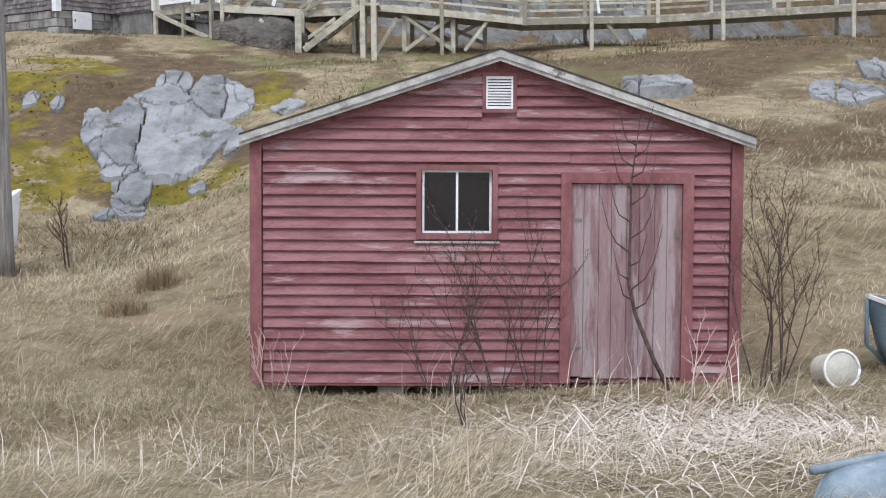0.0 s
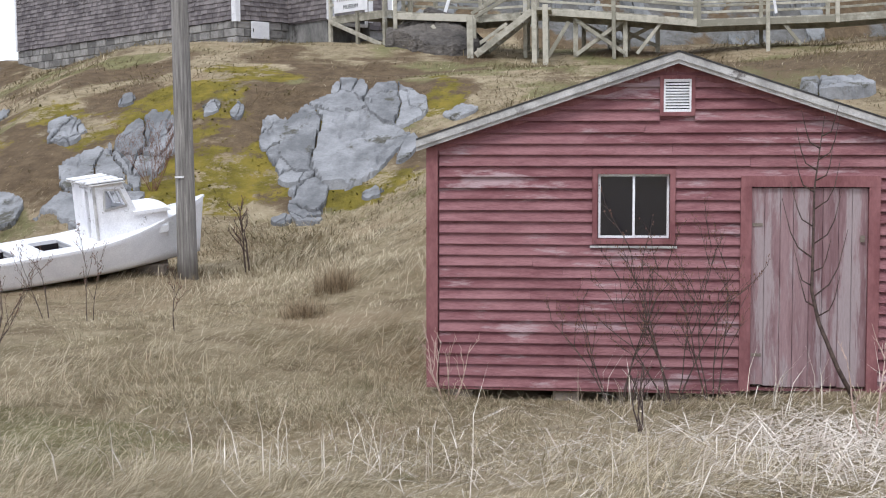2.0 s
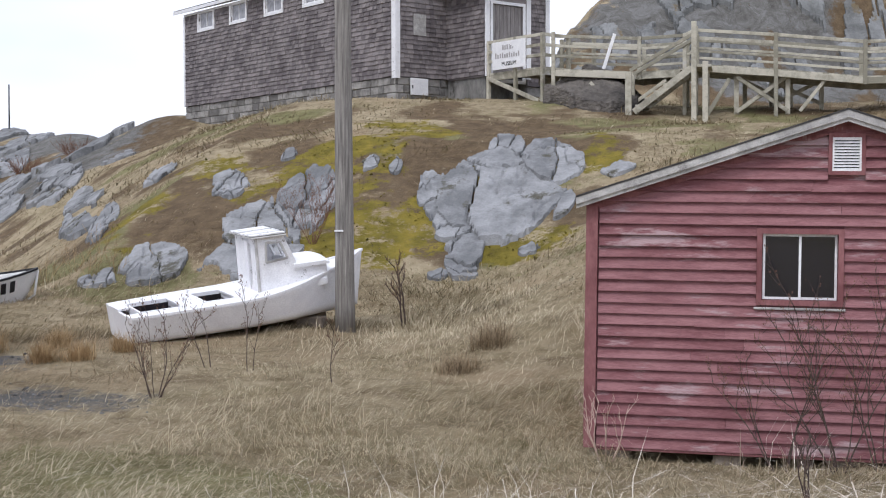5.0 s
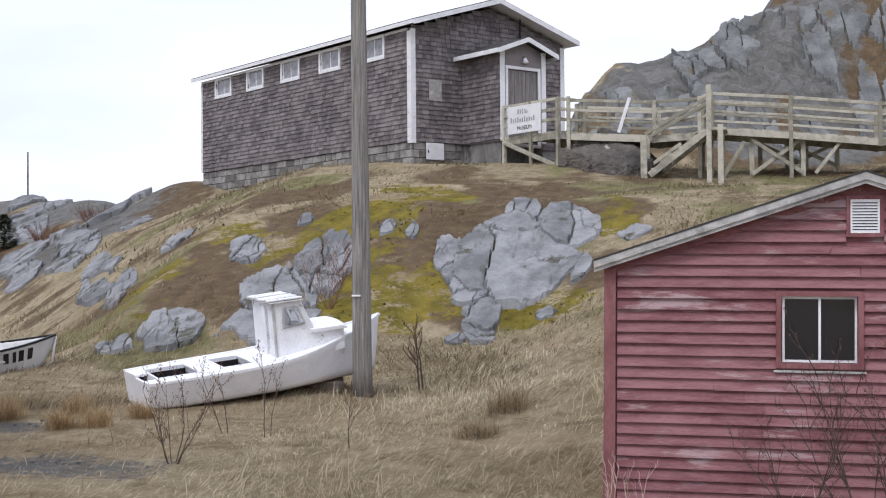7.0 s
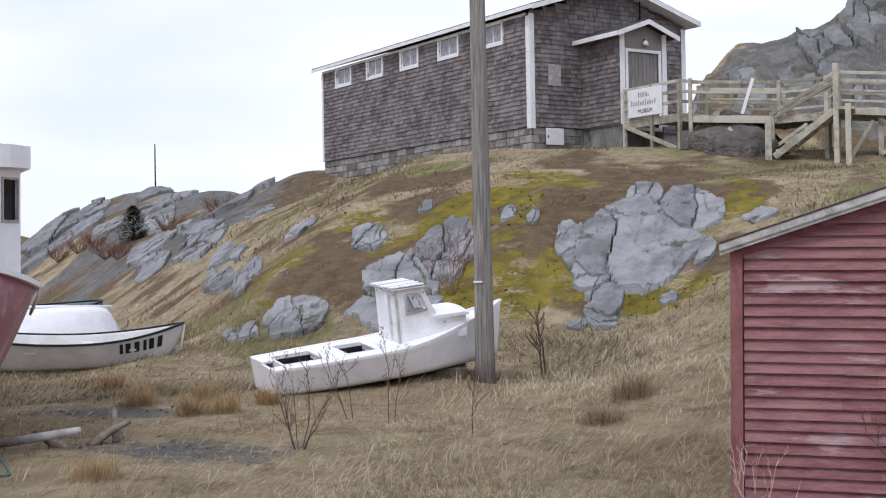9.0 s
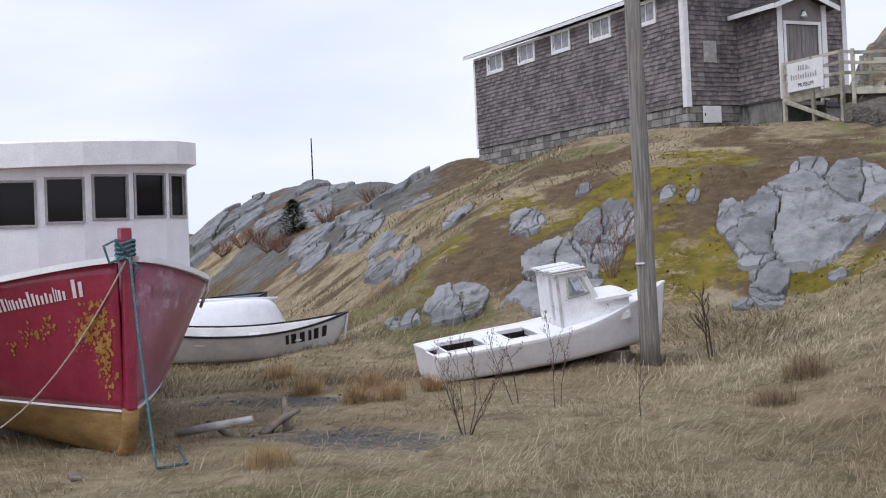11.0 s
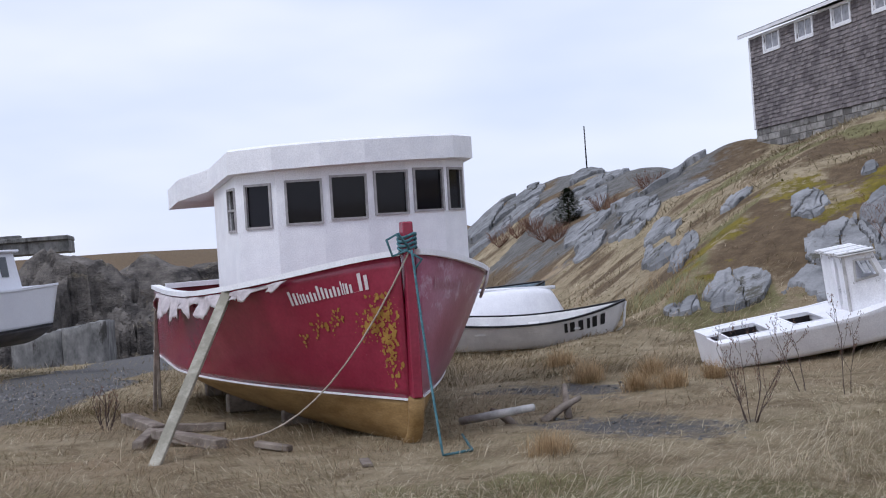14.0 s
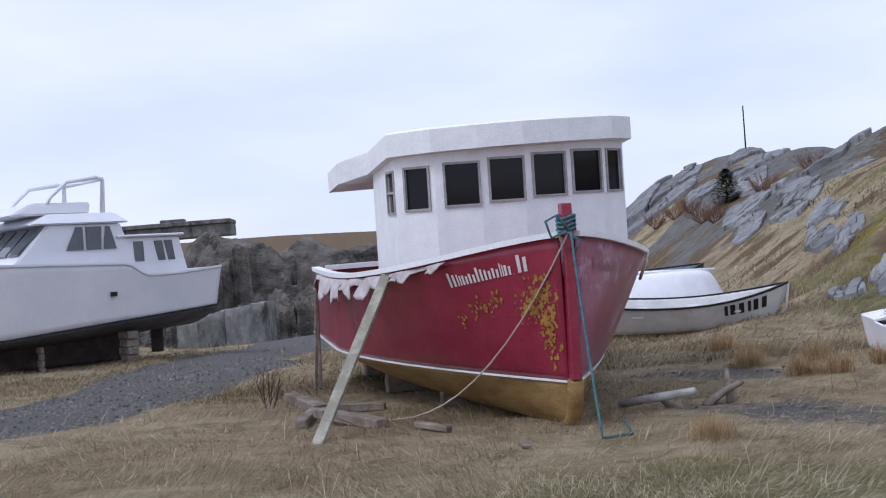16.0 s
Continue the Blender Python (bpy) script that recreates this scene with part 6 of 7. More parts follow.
    pierced("cabin_wall", boat, 2 * cy, z0 - 0.1, z1, [(0.40, 0.47, z0 + 0.05, z1 - 0.06), (0.60, 0.66, z0 + 0.12, z1 - 0.10)], 0.03, PEEL_WHITE, "white cabin wall with narrow open slots", wallm)
    part("door_leaf", boxed(cx0 - 0.03, cx0 - 0.004, -0.135, -0.02, z0 - 0.02, z1 - 0.05, bevel=0.005), BOAT_WHITE, boat, "narrow white door leaf")
    part("corner_post", boxed(cx0 - 0.012, cx0 + 0.02, -cy - 0.012, -cy + 0.03, z0 - 0.08, z1), GREY_WOOD, boat, "bare weathered corner post")
    outer = [(cx0 + 0.005, z0 - 0.1), (cx1 + 0.66, z0 + 0.02), (cx1 + 0.66, z0 + 0.36), (cx1 + 0.20, z0 + 0.38), (cx1 + 0.02, z1), (cx0 + 0.005, z1)]
    hole = [(cx0 + 0.13, z1 - 0.36), (cx1 + 0.06, z1 - 0.33), (cx1 - 0.03, z1 - 0.09), (cx0 + 0.15, z1 - 0.07)]
    for ya, yb in ((-cy, -cy + 0.025), (cy - 0.025, cy)):
        wall = panel("cabin_wall", ya, yb, outer, hole, "peeling white cabin side with a raked window")
        yf = ya - 0.008 if ya < 0 else yb + 0.008
        pts = [(x, yf, z) for x, z in hole]
        for p, q in zip(pts, pts[1:] + pts[:1]):
            part("window_frame", beam(p, q, 0.02, 0.03, 0.0), GREY_WOOD, wall, "weathered window frame")
    for yy in (-cy + 0.05, 0.0, cy - 0.05):
        part("windscreen_post", beam((cx1 + 0.19, yy, z0 + 0.40), (cx1 + 0.02, yy, z1), 0.05, 0.03, 0.0), PEEL_WHITE, boat)
    rf = part("cabin_roof", boxed(cx0 - 0.07, cx1 + 0.06, -cy - 0.05, cy + 0.05, z1, z1 + 0.025, bevel=0.008), GREY_WOOD, boat, "worn slatted cabin roof")
    for k, (tilt, drop) in enumerate(((0.0, 0.0), (0.02, 0.0), (-0.01, 0.01), (0.03, 0.0), (0.0, 0.005))):
        part("slat", beam((cx0 - 0.08, -0.42 + k * 0.2, z1 + 0.045 - drop), (cx1 + 0.05, -0.42 + k * 0.2 + tilt, z1 + 0.05), 0.11, 0.022, 0.004), PEEL_WHITE, rf)
    # low cuddy forward with a cambered top
    part("cuddy", boxed(cx1 + 0.20, cx1 + 0.655, -cy + 0.03, cy - 0.03, z0 - 0.05, z0 + 0.37), PEEL_WHITE, boat, "low peeling cuddy")
    verts, faces = [], []
    for i in range(9):
        y = -0.50 + i * 0.125
        zt = z0 + 0.385 + 0.075 * (1 - (y / 0.5) ** 2)
        for x in (cx1 + 0.14, cx1 + 0.62, cx1 + 0.70):
            verts += [(x, y, zt - (0.03 if x > cx1 + 0.65 else 0)), (x, y, zt - 0.05)]
    for i in range(8):
        o = 6 * i
        faces += [(o, o + 2, o + 8, o + 6), (o + 2, o + 4, o + 10, o + 8), (o + 1, o + 7, o + 9, o + 3), (o + 3, o + 9, o + 11, o + 5), (o, o + 6, o + 7, o + 1), (o + 4, o + 5, o + 11, o + 10)]
    faces += [(0, 1, 3, 2), (2, 3, 5, 4), (48, 50, 51, 49), (50, 52, 53, 51)]
    raw("cuddy_top", verts, faces, BOAT_WHITE, boat, "cambered cuddy top with a worn grey edge")
    strip("coaming", boat, [(cx0, -0.50, z0 + 0.0), (cx1, -0.50, z0 + 0.08), (cx1 + 0.64, -0.47, z0 + 0.16)], 0.05, 0.09, PEEL_WHITE, "", -0.12)
    part("skeg", boxed(2.1, 3.1, -0.03, 0.03, -0.08, 0.05), DRIFT, boat)
    ch = thing("boat_chock", "dark timber chock under the small boat", "timber")
    p = m @ Vector((2.75, -0.2, 0))
    part("timber", boxed(p.x - 0.25, p.x + 0.25, p.y - 0.12, p.y + 0.12, gz(p.x, p.y) - 0.05, p.z + 0.02, bevel=0.02), DRIFT, ch)


build_small_boat()


# ---- open dories behind ----
def build_dory(m, L, beam_w, mat, trim, label, keel_up=False, number=False):
    d = thing("dory", label, "rowing boat", m, "beached open boats")

    def point(s, v, side):
        c = 2 * s - 1
        b = beam_w / 2 * (1 - abs(c) ** (2.6 if c > 0 else 4.0) * (1.0 if c > 0 else 0.55)) + 0.012
        z0 = 0.10 * max(0, c) ** 3
        zt = 0.50 + 0.16 * c * c + 0.10 * max(0, c) ** 2
        x = s * L - 0.30 * max(0, c) ** 6 * (1 - v) ** 1.5
        return (x, side * b * (0.55 + 0.45 * v**0.7) * min(1, v / 0.08 + 0.05), z0 + (zt - z0) * v)

    shell("hull", d, point, (0, 1), (0, 1), 30, 10, mat, 0.02)
    v = [point(0, k / 8, 1) for k in range(9)] + [point(0, k / 8, -1) for k in range(8, -1, -1)]
    raw("transom", v, [tuple(range(18))], mat, d)
    for side in (1, -1):
        strip("gunwale", d, [Vector(point(i / 24, 1.0, side)) for i in range(25)], 0.045, 0.035, trim, "dark gunwale", -0.01)
    if not keel_up:
        for s in (0.3, 0.55, 0.75):
            w = abs(point(s, 0.75, 1)[1])
            part("thwart", boxed(s * L - 0.1, s * L + 0.1, -w, w, 0.36, 0.39), mat, d)
        tube("stem", [point(1, 0, 1), (L - 0.05, 0, 0.3), (L + 0.01, 0, 0.74)], 0.022, mat, d)
    else:
        tube("keel", [(0.0, 0, -0.02), (L * 0.6, 0, -0.03), (L - 0.2, 0, 0.08)], 0.03, mat, d)
    if number:
        def at(u, w):
            p = Vector(point(0.70 + u * 0.235, 0.56 + w, -1))
            return p + Vector((0.004, -0.014, 0.0))
        # hull number as plain bars
        bars("hull_number", d, at, [0.065, 0.10, 0.10, 0.065, 0.10, 0.10], [0.33] * 6, BLACK_PAINT, "black painted number")
    return d


def lay(stern, bow, z, roll=0.0, flip=False):
    a, b = Vector((*stern, 0)), Vector((*bow, 0))
    x = (b - a).normalized()
    y = Vector((-x.y, x.x, 0))
    m = Matrix(((x.x, y.x, 0, a.x), (x.y, y.y, 0, a.y), (0, 0, 1, z), (0, 0, 0, 1)))
    m = m @ Matrix.Rotation(radians(roll), 4, "X")
    return m @ Matrix.Rotation(radians(180), 4, "X") if flip else m


build_dory(lay((-16.12, 20.45), (-12.95, 22.4), 0.18, 6), 3.75, 1.3, DORY_WHITE, BLACK_PAINT, "off-white open dory with a black gunwale", number=True)
build_dory(lay((-18.0, 20.4), (-15.0, 23.8), 1.02, -5, True) @ Matrix.Rotation(radians(4), 4, "Y") @ Matrix.Diagonal((1, 1, 1.3, 1)), 4.5, 1.7, BOAT_WHITE, BOAT_WHITE, "white open boat lying keel up in the grass", keel_up=True)
build_dory(lay((-20.2, 22.9), (-17.0, 26.2), 0.55, 10), 4.5, 1.6, BLUE_GREY, BLACK_PAINT, "blue-grey open boat behind the others")


# ---- white motor yacht on blocks ----
def build_yacht():
    fx, fy = Vector((-0.114, -0.993, 0)), Vector((0.993, -0.114, 0))
    m = Matrix(((fx.x, fy.x, 0, -28.45), (fx.y, fy.y, 0, 20.70), (0, 0, 1, 0), (0, 0, 0, 1)))
    y = thing("motor_yacht", "white motor yacht chocked up ashore", "yacht", m)
    L, B = 10.6, 1.72

    def sheer(s):
        x = s * L
        low, high = 1.92 + 0.10 * max(0, 1 - x / 1.2), 2.13 + 0.035 * x
        t = min(1, max(0, (x - 1.9) / 0.55))
        return low + (high - low) * t * t * (3 - 2 * t)

    def half(s, v):
        b = B * (1 - max(0, (s - 0.45) / 0.55) ** 2.2)
        return b * (0.90 + 0.10 * v)

    def chine(s):
        return 1.08 - 0.42 * min(1, s * 2) + 0.3 * max(0, s - 0.6)

    def point(s, v, side):
        z = 0.30 + 0.35 * (1 - s) ** 2 + (chine(s) - 0.30 - 0.35 * (1 - s) ** 2) * v if v <= 1 else chine(s) + (sheer(s) - chine(s)) * (v - 1)
        h = half(s, 0.0) * (0.04 + 0.96 * v**0.7) if v <= 1 else half(s, v - 1)
        rake = -0.06 * (1 - s) ** 30 * (0 if v < 1 else (2 - v)) * -1.6
        return (s * L + rake, side * h, z)

    shell("topside", y, point, (0, 1), (1, 2), 80, 8, YACHT_WHITE, 0.03, "white topsides")
    shell("bottom", y, point, (0, 1), (0, 1), 40, 6, YACHT_BOTTOM, 0.03, "dark antifouled bottom")
    v = [point(0, k / 4, 1) for k in range(9)] + [point(0, k / 4, -1) for k in range(8, -1, -1)]
    raw("transom", v, [tuple(range(18))], YACHT_WHITE, y)
    for side in (1, -1):
        strip("boot_stripe", y, [Vector(point(i / 30, 1.0, side)) + Vector((0, side * 0.012, 0)) for i in range(31)], 0.02, 0.05, BLACK_PAINT, "dark boot stripe")
        strip("rubbing_strake", y, [Vector(point(i / 60, 1.97, side)) + Vector((0, side * 0.016, 0)) for i in range(61)], 0.05, 0.05, YACHT_WHITE)
    dv = []
    for i in range(41):
        dv += [point(i / 40, 1.86, 1), point(i / 40, 1.86, -1)]
    raw("deck", dv, [(2 * i, 2 * i + 1, 2 * i + 3, 2 * i + 2) for i in range(40)], YACHT_WHITE, y)

    def house(name, x0, x1, x0t, x1t, w0, w1, z0, z1, label):
        bm = bmesh.new()
        hexa(bm, [(x0, -w0, z0), (x1, -w0, z0), (x1, w0, z0), (x0, w0, z0), (x0t, -w1, z1), (x1t, -w1, z1), (x1t, w1, z1), (x0t, w1, z1)])
        bmesh.ops.bevel(bm, geom=bm.edges[:], offset=0.04, segments=2, affect="EDGES")
        return part(name, bm, YACHT_WHITE, y, label)

    def window(par, corners, label="dark cabin window"):
        """A dark raked window from four corners on the near side."""
        bm = bmesh.new()
        hexa(bm, [(a, b, c) for a, b, c in corners] + [(a, b + 0.02, c) for a, b, c in corners])
        part("window", bm, CABIN_GLASS, par, label)

    aft = house("aft_cabin", 0.66, 2.4, 0.86, 2.4, 1.40, 1.34, 1.8, 2.80, "white aft cabin")
    part("cabin_roof", boxed(0.78, 2.5, -1.46, 1.46, 2.802, 2.86, bevel=0.02), YACHT_WHITE, y)
    for x0, x1, sk in ((1.82, 2.06, 0.0), (1.25, 1.46, 0.08), (1.00, 1.20, 0.08)):
        window(aft, [(x0 + sk * 0.3, 1.372, 2.24), (x1, 1.372, 2.24), (x1 + sk, 1.352, 2.70), (x0 + sk, 1.352, 2.70)])
    main = house("main_cabin", 2.0, 5.2, 2.35, 4.1, 1.46, 1.34, 2.05, 3.16, "white main cabin")
    house("cabin_roof", 2.15, 4.6, 2.4, 4.0, 1.46, 1.2, 3.15, 3.40, "rounded white roof")
    for a, b, c, d in ((2.52, 2.84, 2.64, 2.74), (2.90, 3.25, 2.84, 3.22), (3.32, 3.74, 3.30, 3.46)):
        window(main, [(a, 1.425, 2.56), (b, 1.425, 2.56), (d, 1.368, 3.08), (c, 1.368, 3.08)])
    for k in range(4):
        y0 = 1.28 - k * 0.66
        bm = bmesh.new()
        lo, hi = Vector((4.78, 0, 2.50)), Vector((4.20, 0, 3.08))
        hexa(bm, [(lo.x, y0 - 0.56, lo.z), (lo.x, y0, lo.z), (hi.x, y0, hi.z), (hi.x, y0 - 0.56, hi.z), (lo.x + 0.03, y0 - 0.56, lo.z + 0.03), (lo.x + 0.03, y0, lo.z + 0.03), (hi.x + 0.03, y0, hi.z + 0.03), (hi.x + 0.03, y0 - 0.56, hi.z + 0.03)])
        part("windscreen", bm, CABIN_GLASS, main, "dark raked windscreen")
    house("flybridge", 3.0, 4.9, 2.9, 4.3, 1.15, 1.05, 3.38, 3.66, "low white flybridge coaming")
    for side in (1.02, -1.02):
        tube("radar_arch", [(2.62, side, 3.30), (2.56, side, 4.16), (2.70, side, 4.22), (3.45, side, 4.12), (3.85, side, 3.78), (3.95, side, 3.6)], [0.07, 0.05, 0.05, 0.045, 0.045, 0.05], YACHT_WHITE, y, "white tubular arch")
    tube("radar_arch", [(2.58, -1.02, 4.18), (2.58, 1.02, 4.18)], 0.05, YACHT_WHITE, y)
    hatch = part("exhaust_port", boxed(2.72, 2.86, 1.66, 1.72, 1.48, 1.58), BLACK_PAINT, y, "square black port")
    # keel and rudder are coloured with the under-hull shade
    part("keel", boxed(1.6, 8.0, -0.30, 0.30, -0.05, 0.75, bevel=0.06), KEEL_SHADE, y)
    part("rudder", boxed(0.75, 1.05, -0.05, 0.05, 0.05, 0.9, bevel=0.02), KEEL_SHADE, y)
    for k, (px, py, w, h) in enumerate(((2.25, 1.2, 0.32, 0.72), (6.4, 1.1, 0.4, 0.6), (2.3, -1.2, 0.4, 0.7), (6.4, -1.1, 0.4, 0.6), (4.4, 1.25, 0.12, 0.6))):
        p = m @ Vector((px, py, 0))
        g = gz(p.x, p.y)
        b = thing("yacht_chock", "stacked timber blocks under the yacht", "timber", group="chocks under the yacht")
        n = 4
        for j in range(n):
            part("block", boxed(p.x - w / 2 - 0.05 * (j % 2), p.x + w / 2 + 0.05 * (j % 2), p.y - w / 2, p.y + w / 2 - 0.04 * (j % 2), g + h * j / n - 0.03, g + h * (j + 0.93) / n - 0.03, bevel=0.015), DRIFT, b)


build_yacht()

# ---- slip wall and the low wharf shed across the cove ----
def build_shore():
    wall = thing("slip_wall", "stained concrete retaining wall beside the slip", "wall")
    a, b = Vector((-35.6, 25.4, 0)), Vector((-33.3, 27.5, 0))
    d = (b - a).normalized()
    n = Vector((-d.y, d.x, 0))
    for t0, t1, za, zb in ((0.0, 0.48, 0.42, 0.72), (0.485, 0.90, 0.72, 0.90)):
        p, q = a.lerp(b, t0), a.lerp(b, t1)
        bm = bmesh.new()
        hexa(bm, [(p.x, p.y, -0.9), (q.x, q.y, -0.9), (q.x + n.x * 2, q.y + n.y * 2, -0.9), (p.x + n.x * 2, p.y + n.y * 2, -0.9), (p.x, p.y, za), (q.x, q.y, zb), (q.x + n.x * 2, q.y + n.y * 2, zb), (p.x + n.x * 2, p.y + n.y * 2, za)])
        bmesh.ops.subdivide_edges(bm, edges=bm.edges[:], cuts=6, use_grid_fill=True)
        rw = random.Random(int(t0 * 100) + 3)
        for w in bm.verts:
            w.co += Vector((rw.gauss(0, 0.012), rw.gauss(0, 0.012), rw.gauss(0, 0.03)))
        part("wall_section", bm, CONCRETE, wall, smooth=True)
    sh = thing("wharf_shed", "long low grey wharf shed across the cove", "shed")
    p, q = Vector((-72.0, 30.0, 4.45)), Vector((-57.6, 45.0, 4.70))
    part("roof", beam(p, q, 3.0, 0.22, 0.03), CONCRETE, sh, "flat grey roof")
    part("wall", beam(p + Vector((0, 0, -0.42)), q + Vector((0, 0, -0.42)), 2.6, 0.60, 0.02), CONCRETE, sh)
    part("roof_hatch", beam(p.lerp(q, 0.82) + Vector((0, 0, 0.2)), p.lerp(q, 0.88) + Vector((0, 0, 0.2)), 0.8, 0.22, 0.03), CONCRETE, sh)
    tube("mast", [p.lerp(q, 0.25) + Vector((0, 0, 0.1)), p.lerp(q, 0.25) + Vector((0, 0, 1.0))], 0.03, BLACK_PAINT, sh)


build_shore()


# ---- small things by the shed ----
def build_bucket():
    b = thing("bucket", "dirty white plastic bucket lying on its side", "bucket", pose(3.32, 12.75, gz(3.32, 12.75) + 0.15, 82, 0, 12))
    v, f = tube_data([(0, 0, -0.34), (0, 0, 0.0)], [0.135, 0.165], 28)
    raw("body", v, f, PLASTIC, b, smooth=False)
    rim = [(0.172 * math.cos(t), 0.172 * math.sin(t), 0.012) for t in [2 * math.pi * i / 28 for i in range(29)]]
    tube("rim", rim, 0.014, WHITE_TRIM, b, "pale raised rim")
    tube("lid", [(0, 0, 0.002), (0, 0, 0.012)], [0.16, 0.155], PLASTIC, b, sides=28)
    tube("handle", [(0.17 * math.cos(t), 0.17 * math.sin(t), -0.02 - 0.03 * math.sin(t * 2)) for t in [math.pi * i / 12 - 0.2 for i in range(13)]], 0.004, BLACK_PAINT, b)


build_bucket()
build_dory(lay((6.4, 14.2), (3.62, 13.15), gz(4.2, 13.4) - 0.02, -10), 3.0, 1.2, BLUE_GREY, GREY_WOOD, "weathered grey skiff with a wooden gunwale beside the shed")
build_dory(lay((5.6, 9.9), (1.66, 8.40), -0.07, 4, True), 4.2, 1.1, PALE_BLUE, PALE_BLUE, "pale blue-grey boat lying keel up in the grass", keel_up=True)


# ---- bare shrubs and saplings ----
def bare_shrub(x, y, h, stems, spread, seed, mat=None, lean=(0, 0), buds=True, label="", name="bare_shrub", twigs=5, thick=0.011):
    rs = random.Random(seed)
    sh = thing(name, label or "leafless shrub with thin dark stems", "shrub", pose(x, y, gz(x, y) - 0.03), "bare shrubs")
    bv, bf = [], []

    def limb(p, d, length, r, depth, verts, faces):
        pts, q, n = [Vector(p)], Vector(p), 6
        for k in range(n):
            d = (d + Vector((rs.gauss(0, 0.10), rs.gauss(0, 0.10), 0.05 + rs.gauss(0, 0.05)))).normalized()
            q = q + d * length / n
            pts.append(q.copy())
            if depth > 0 and k >= 1 and rs.random() < twigs / 6.5:
                side = (d + Vector((rs.uniform(-1, 1), rs.uniform(-1, 1), rs.uniform(-0.1, 0.5))).normalized() * 0.8).normalized()
                limb(q, side, length * rs.uniform(0.30, 0.55) * (1 - 0.4 * k / n), r * 0.55, depth - 1, verts, faces)
            if buds and depth < 2 and rs.random() < 0.35:
                e = 0.006
                o = len(bv)
                c = q + Vector((rs.uniform(-0.02, 0.02), rs.uniform(-0.02, 0.02), 0.01))
                bv.extend([tuple(c + Vector(t) * e) for t in ((1, 0, 0), (-1, 0, 0), (0, 1, 0), (0, -1, 0), (0, 0, 1.8), (0, 0, -1.8))])
                bf.extend([tuple(o + i for i in t) for t in ((0, 2, 4), (2, 1, 4), (1, 3, 4), (3, 0, 4), (2, 0, 5), (1, 2, 5), (3, 1, 5), (0, 3, 5))])
        tube_data(pts, [r * (1 - 0.75 * k / n) for k in range(n + 1)], 4 if depth < 2 else 5, verts, faces)

    for k in range(stems):
        a = 2 * math.pi * (k + rs.random()) / stems
        verts, faces = [], []
        d = Vector((math.cos(a) * spread + lean[0], math.sin(a) * spread * 0.6 + lean[1], 1)).normalized()
        limb(Vector((math.cos(a) * 0.05, math.sin(a) * 0.05, 0)), d, h * rs.uniform(0.75, 1.1), thick * rs.uniform(0.8, 1.15), 2, verts, faces)
        raw("stem", verts, faces, mat or BARK, sh)
    if bv:
        tagged(raw("bud", bv, bf, BUD, sh, "small reddish buds"), kind="stuff")
    return sh


bare_shrub(-0.30, 12.95, 1.25, 4, 0.35, 1, lean=(-0.15, 0), thick=0.009, twigs=6.4)
bare_shrub(0.20, 12.88, 1.40, 5, 0.35, 2, lean=(0.0, 0), thick=0.009, twigs=6.4)
bare_shrub(0.55, 12.95, 1.30, 4, 0.25, 3, thick=0.009, twigs=6.4)


def build_sapling():
    """One crooked trunk, bent at a third of its height, with thin side shoots."""
    t = thing("sapling", "tall leafless sapling before the shed door", "sapling", pose(1.80, 12.9, gz(1.80, 12.9) - 0.03))
    trunk = [Vector(p) for p in ((0, 0, 0), (-0.16, -0.01, 0.32), (-0.32, 0, 0.72), (-0.38, 0.01, 1.0), (-0.37, 0, 1.4), (-0.36, 0, 1.9), (-0.32, 0, 2.2), (-0.27, 0.01, 2.55))]
    tube("trunk", trunk, [0.022, 0.020, 0.017, 0.015, 0.012, 0.009, 0.006, 0.003], BARK, t)
    rs = random.Random(4)
    for k in range(15):
        u = 2.2 + 4.6 * k / 15
        p = trunk[int(u)].lerp(trunk[int(u) + 1], u % 1)
        sx = -1 if k % 2 else 1
        n = rs.uniform(0.25, 0.62) * (1.1 - u / 10)
        a = p + Vector((sx * n * 0.45, rs.uniform(-0.1, 0.02), n * 0.55))
        b = p + Vector((sx * n * 0.62, rs.uniform(-0.12, 0.02), n * 1.25))
        tube("shoot", [p, p.lerp(a, 0.5) + Vector((sx * 0.03, 0, -0.02)), a, b], [0.008, 0.006, 0.005, 0.002], BARK, t)


build_sapling()
bare_shrub(2.62, 12.95, 1.65, 3, 0.18, 5, lean=(-0.02, 0), thick=0.010, twigs=6.4)
bare_shrub(2.82, 13.05, 1.50, 5, 0.28, 6, lean=(0.12, 0), thick=0.010, twigs=6.4)
bare_shrub(-1.84, 12.92, 0.72, 4, 0.35, 7, PALE_STEM, buds=False, label="pale dead shrub against the shed corner", thick=0.008)
bare_shrub(-6.82, 14.15, 0.85, 7, 0.45, 8, thick=0.007, label="leafless shrub of slender stems in the grass")
bare_shrub(-6.40, 15.9, 0.95, 2, 0.12, 9, thick=0.007)
bare_shrub(-6.95, 15.95, 0.85, 2, 0.2, 10, lean=(-0.2, 0), thick=0.007)
bare_shrub(-5.75, 20.6, 1.0, 2, 0.18, 11, twigs=7, label="small bushy leafless sapling near the pole", thick=0.016)
bare_shrub(-5.22, 15.5, 0.75, 1, 0.1, 12, thick=0.007)
bare_shrub(-8.75, 25.2, 1.15, 14, 0.5, 13, BUD, twigs=6.4, thick=0.006, label="tangle of brown brush against the rock")
bare_shrub(-15.0, 12.2, 0.5, 6, 0.5, 14)
bare_shrub(-0.1, 11.2, 0.55, 3, 0.4, 15, buds=False)
bare_shrub(1.6, 11.2, 0.8, 3, 0.5, 16, PALE_STEM, buds=False)
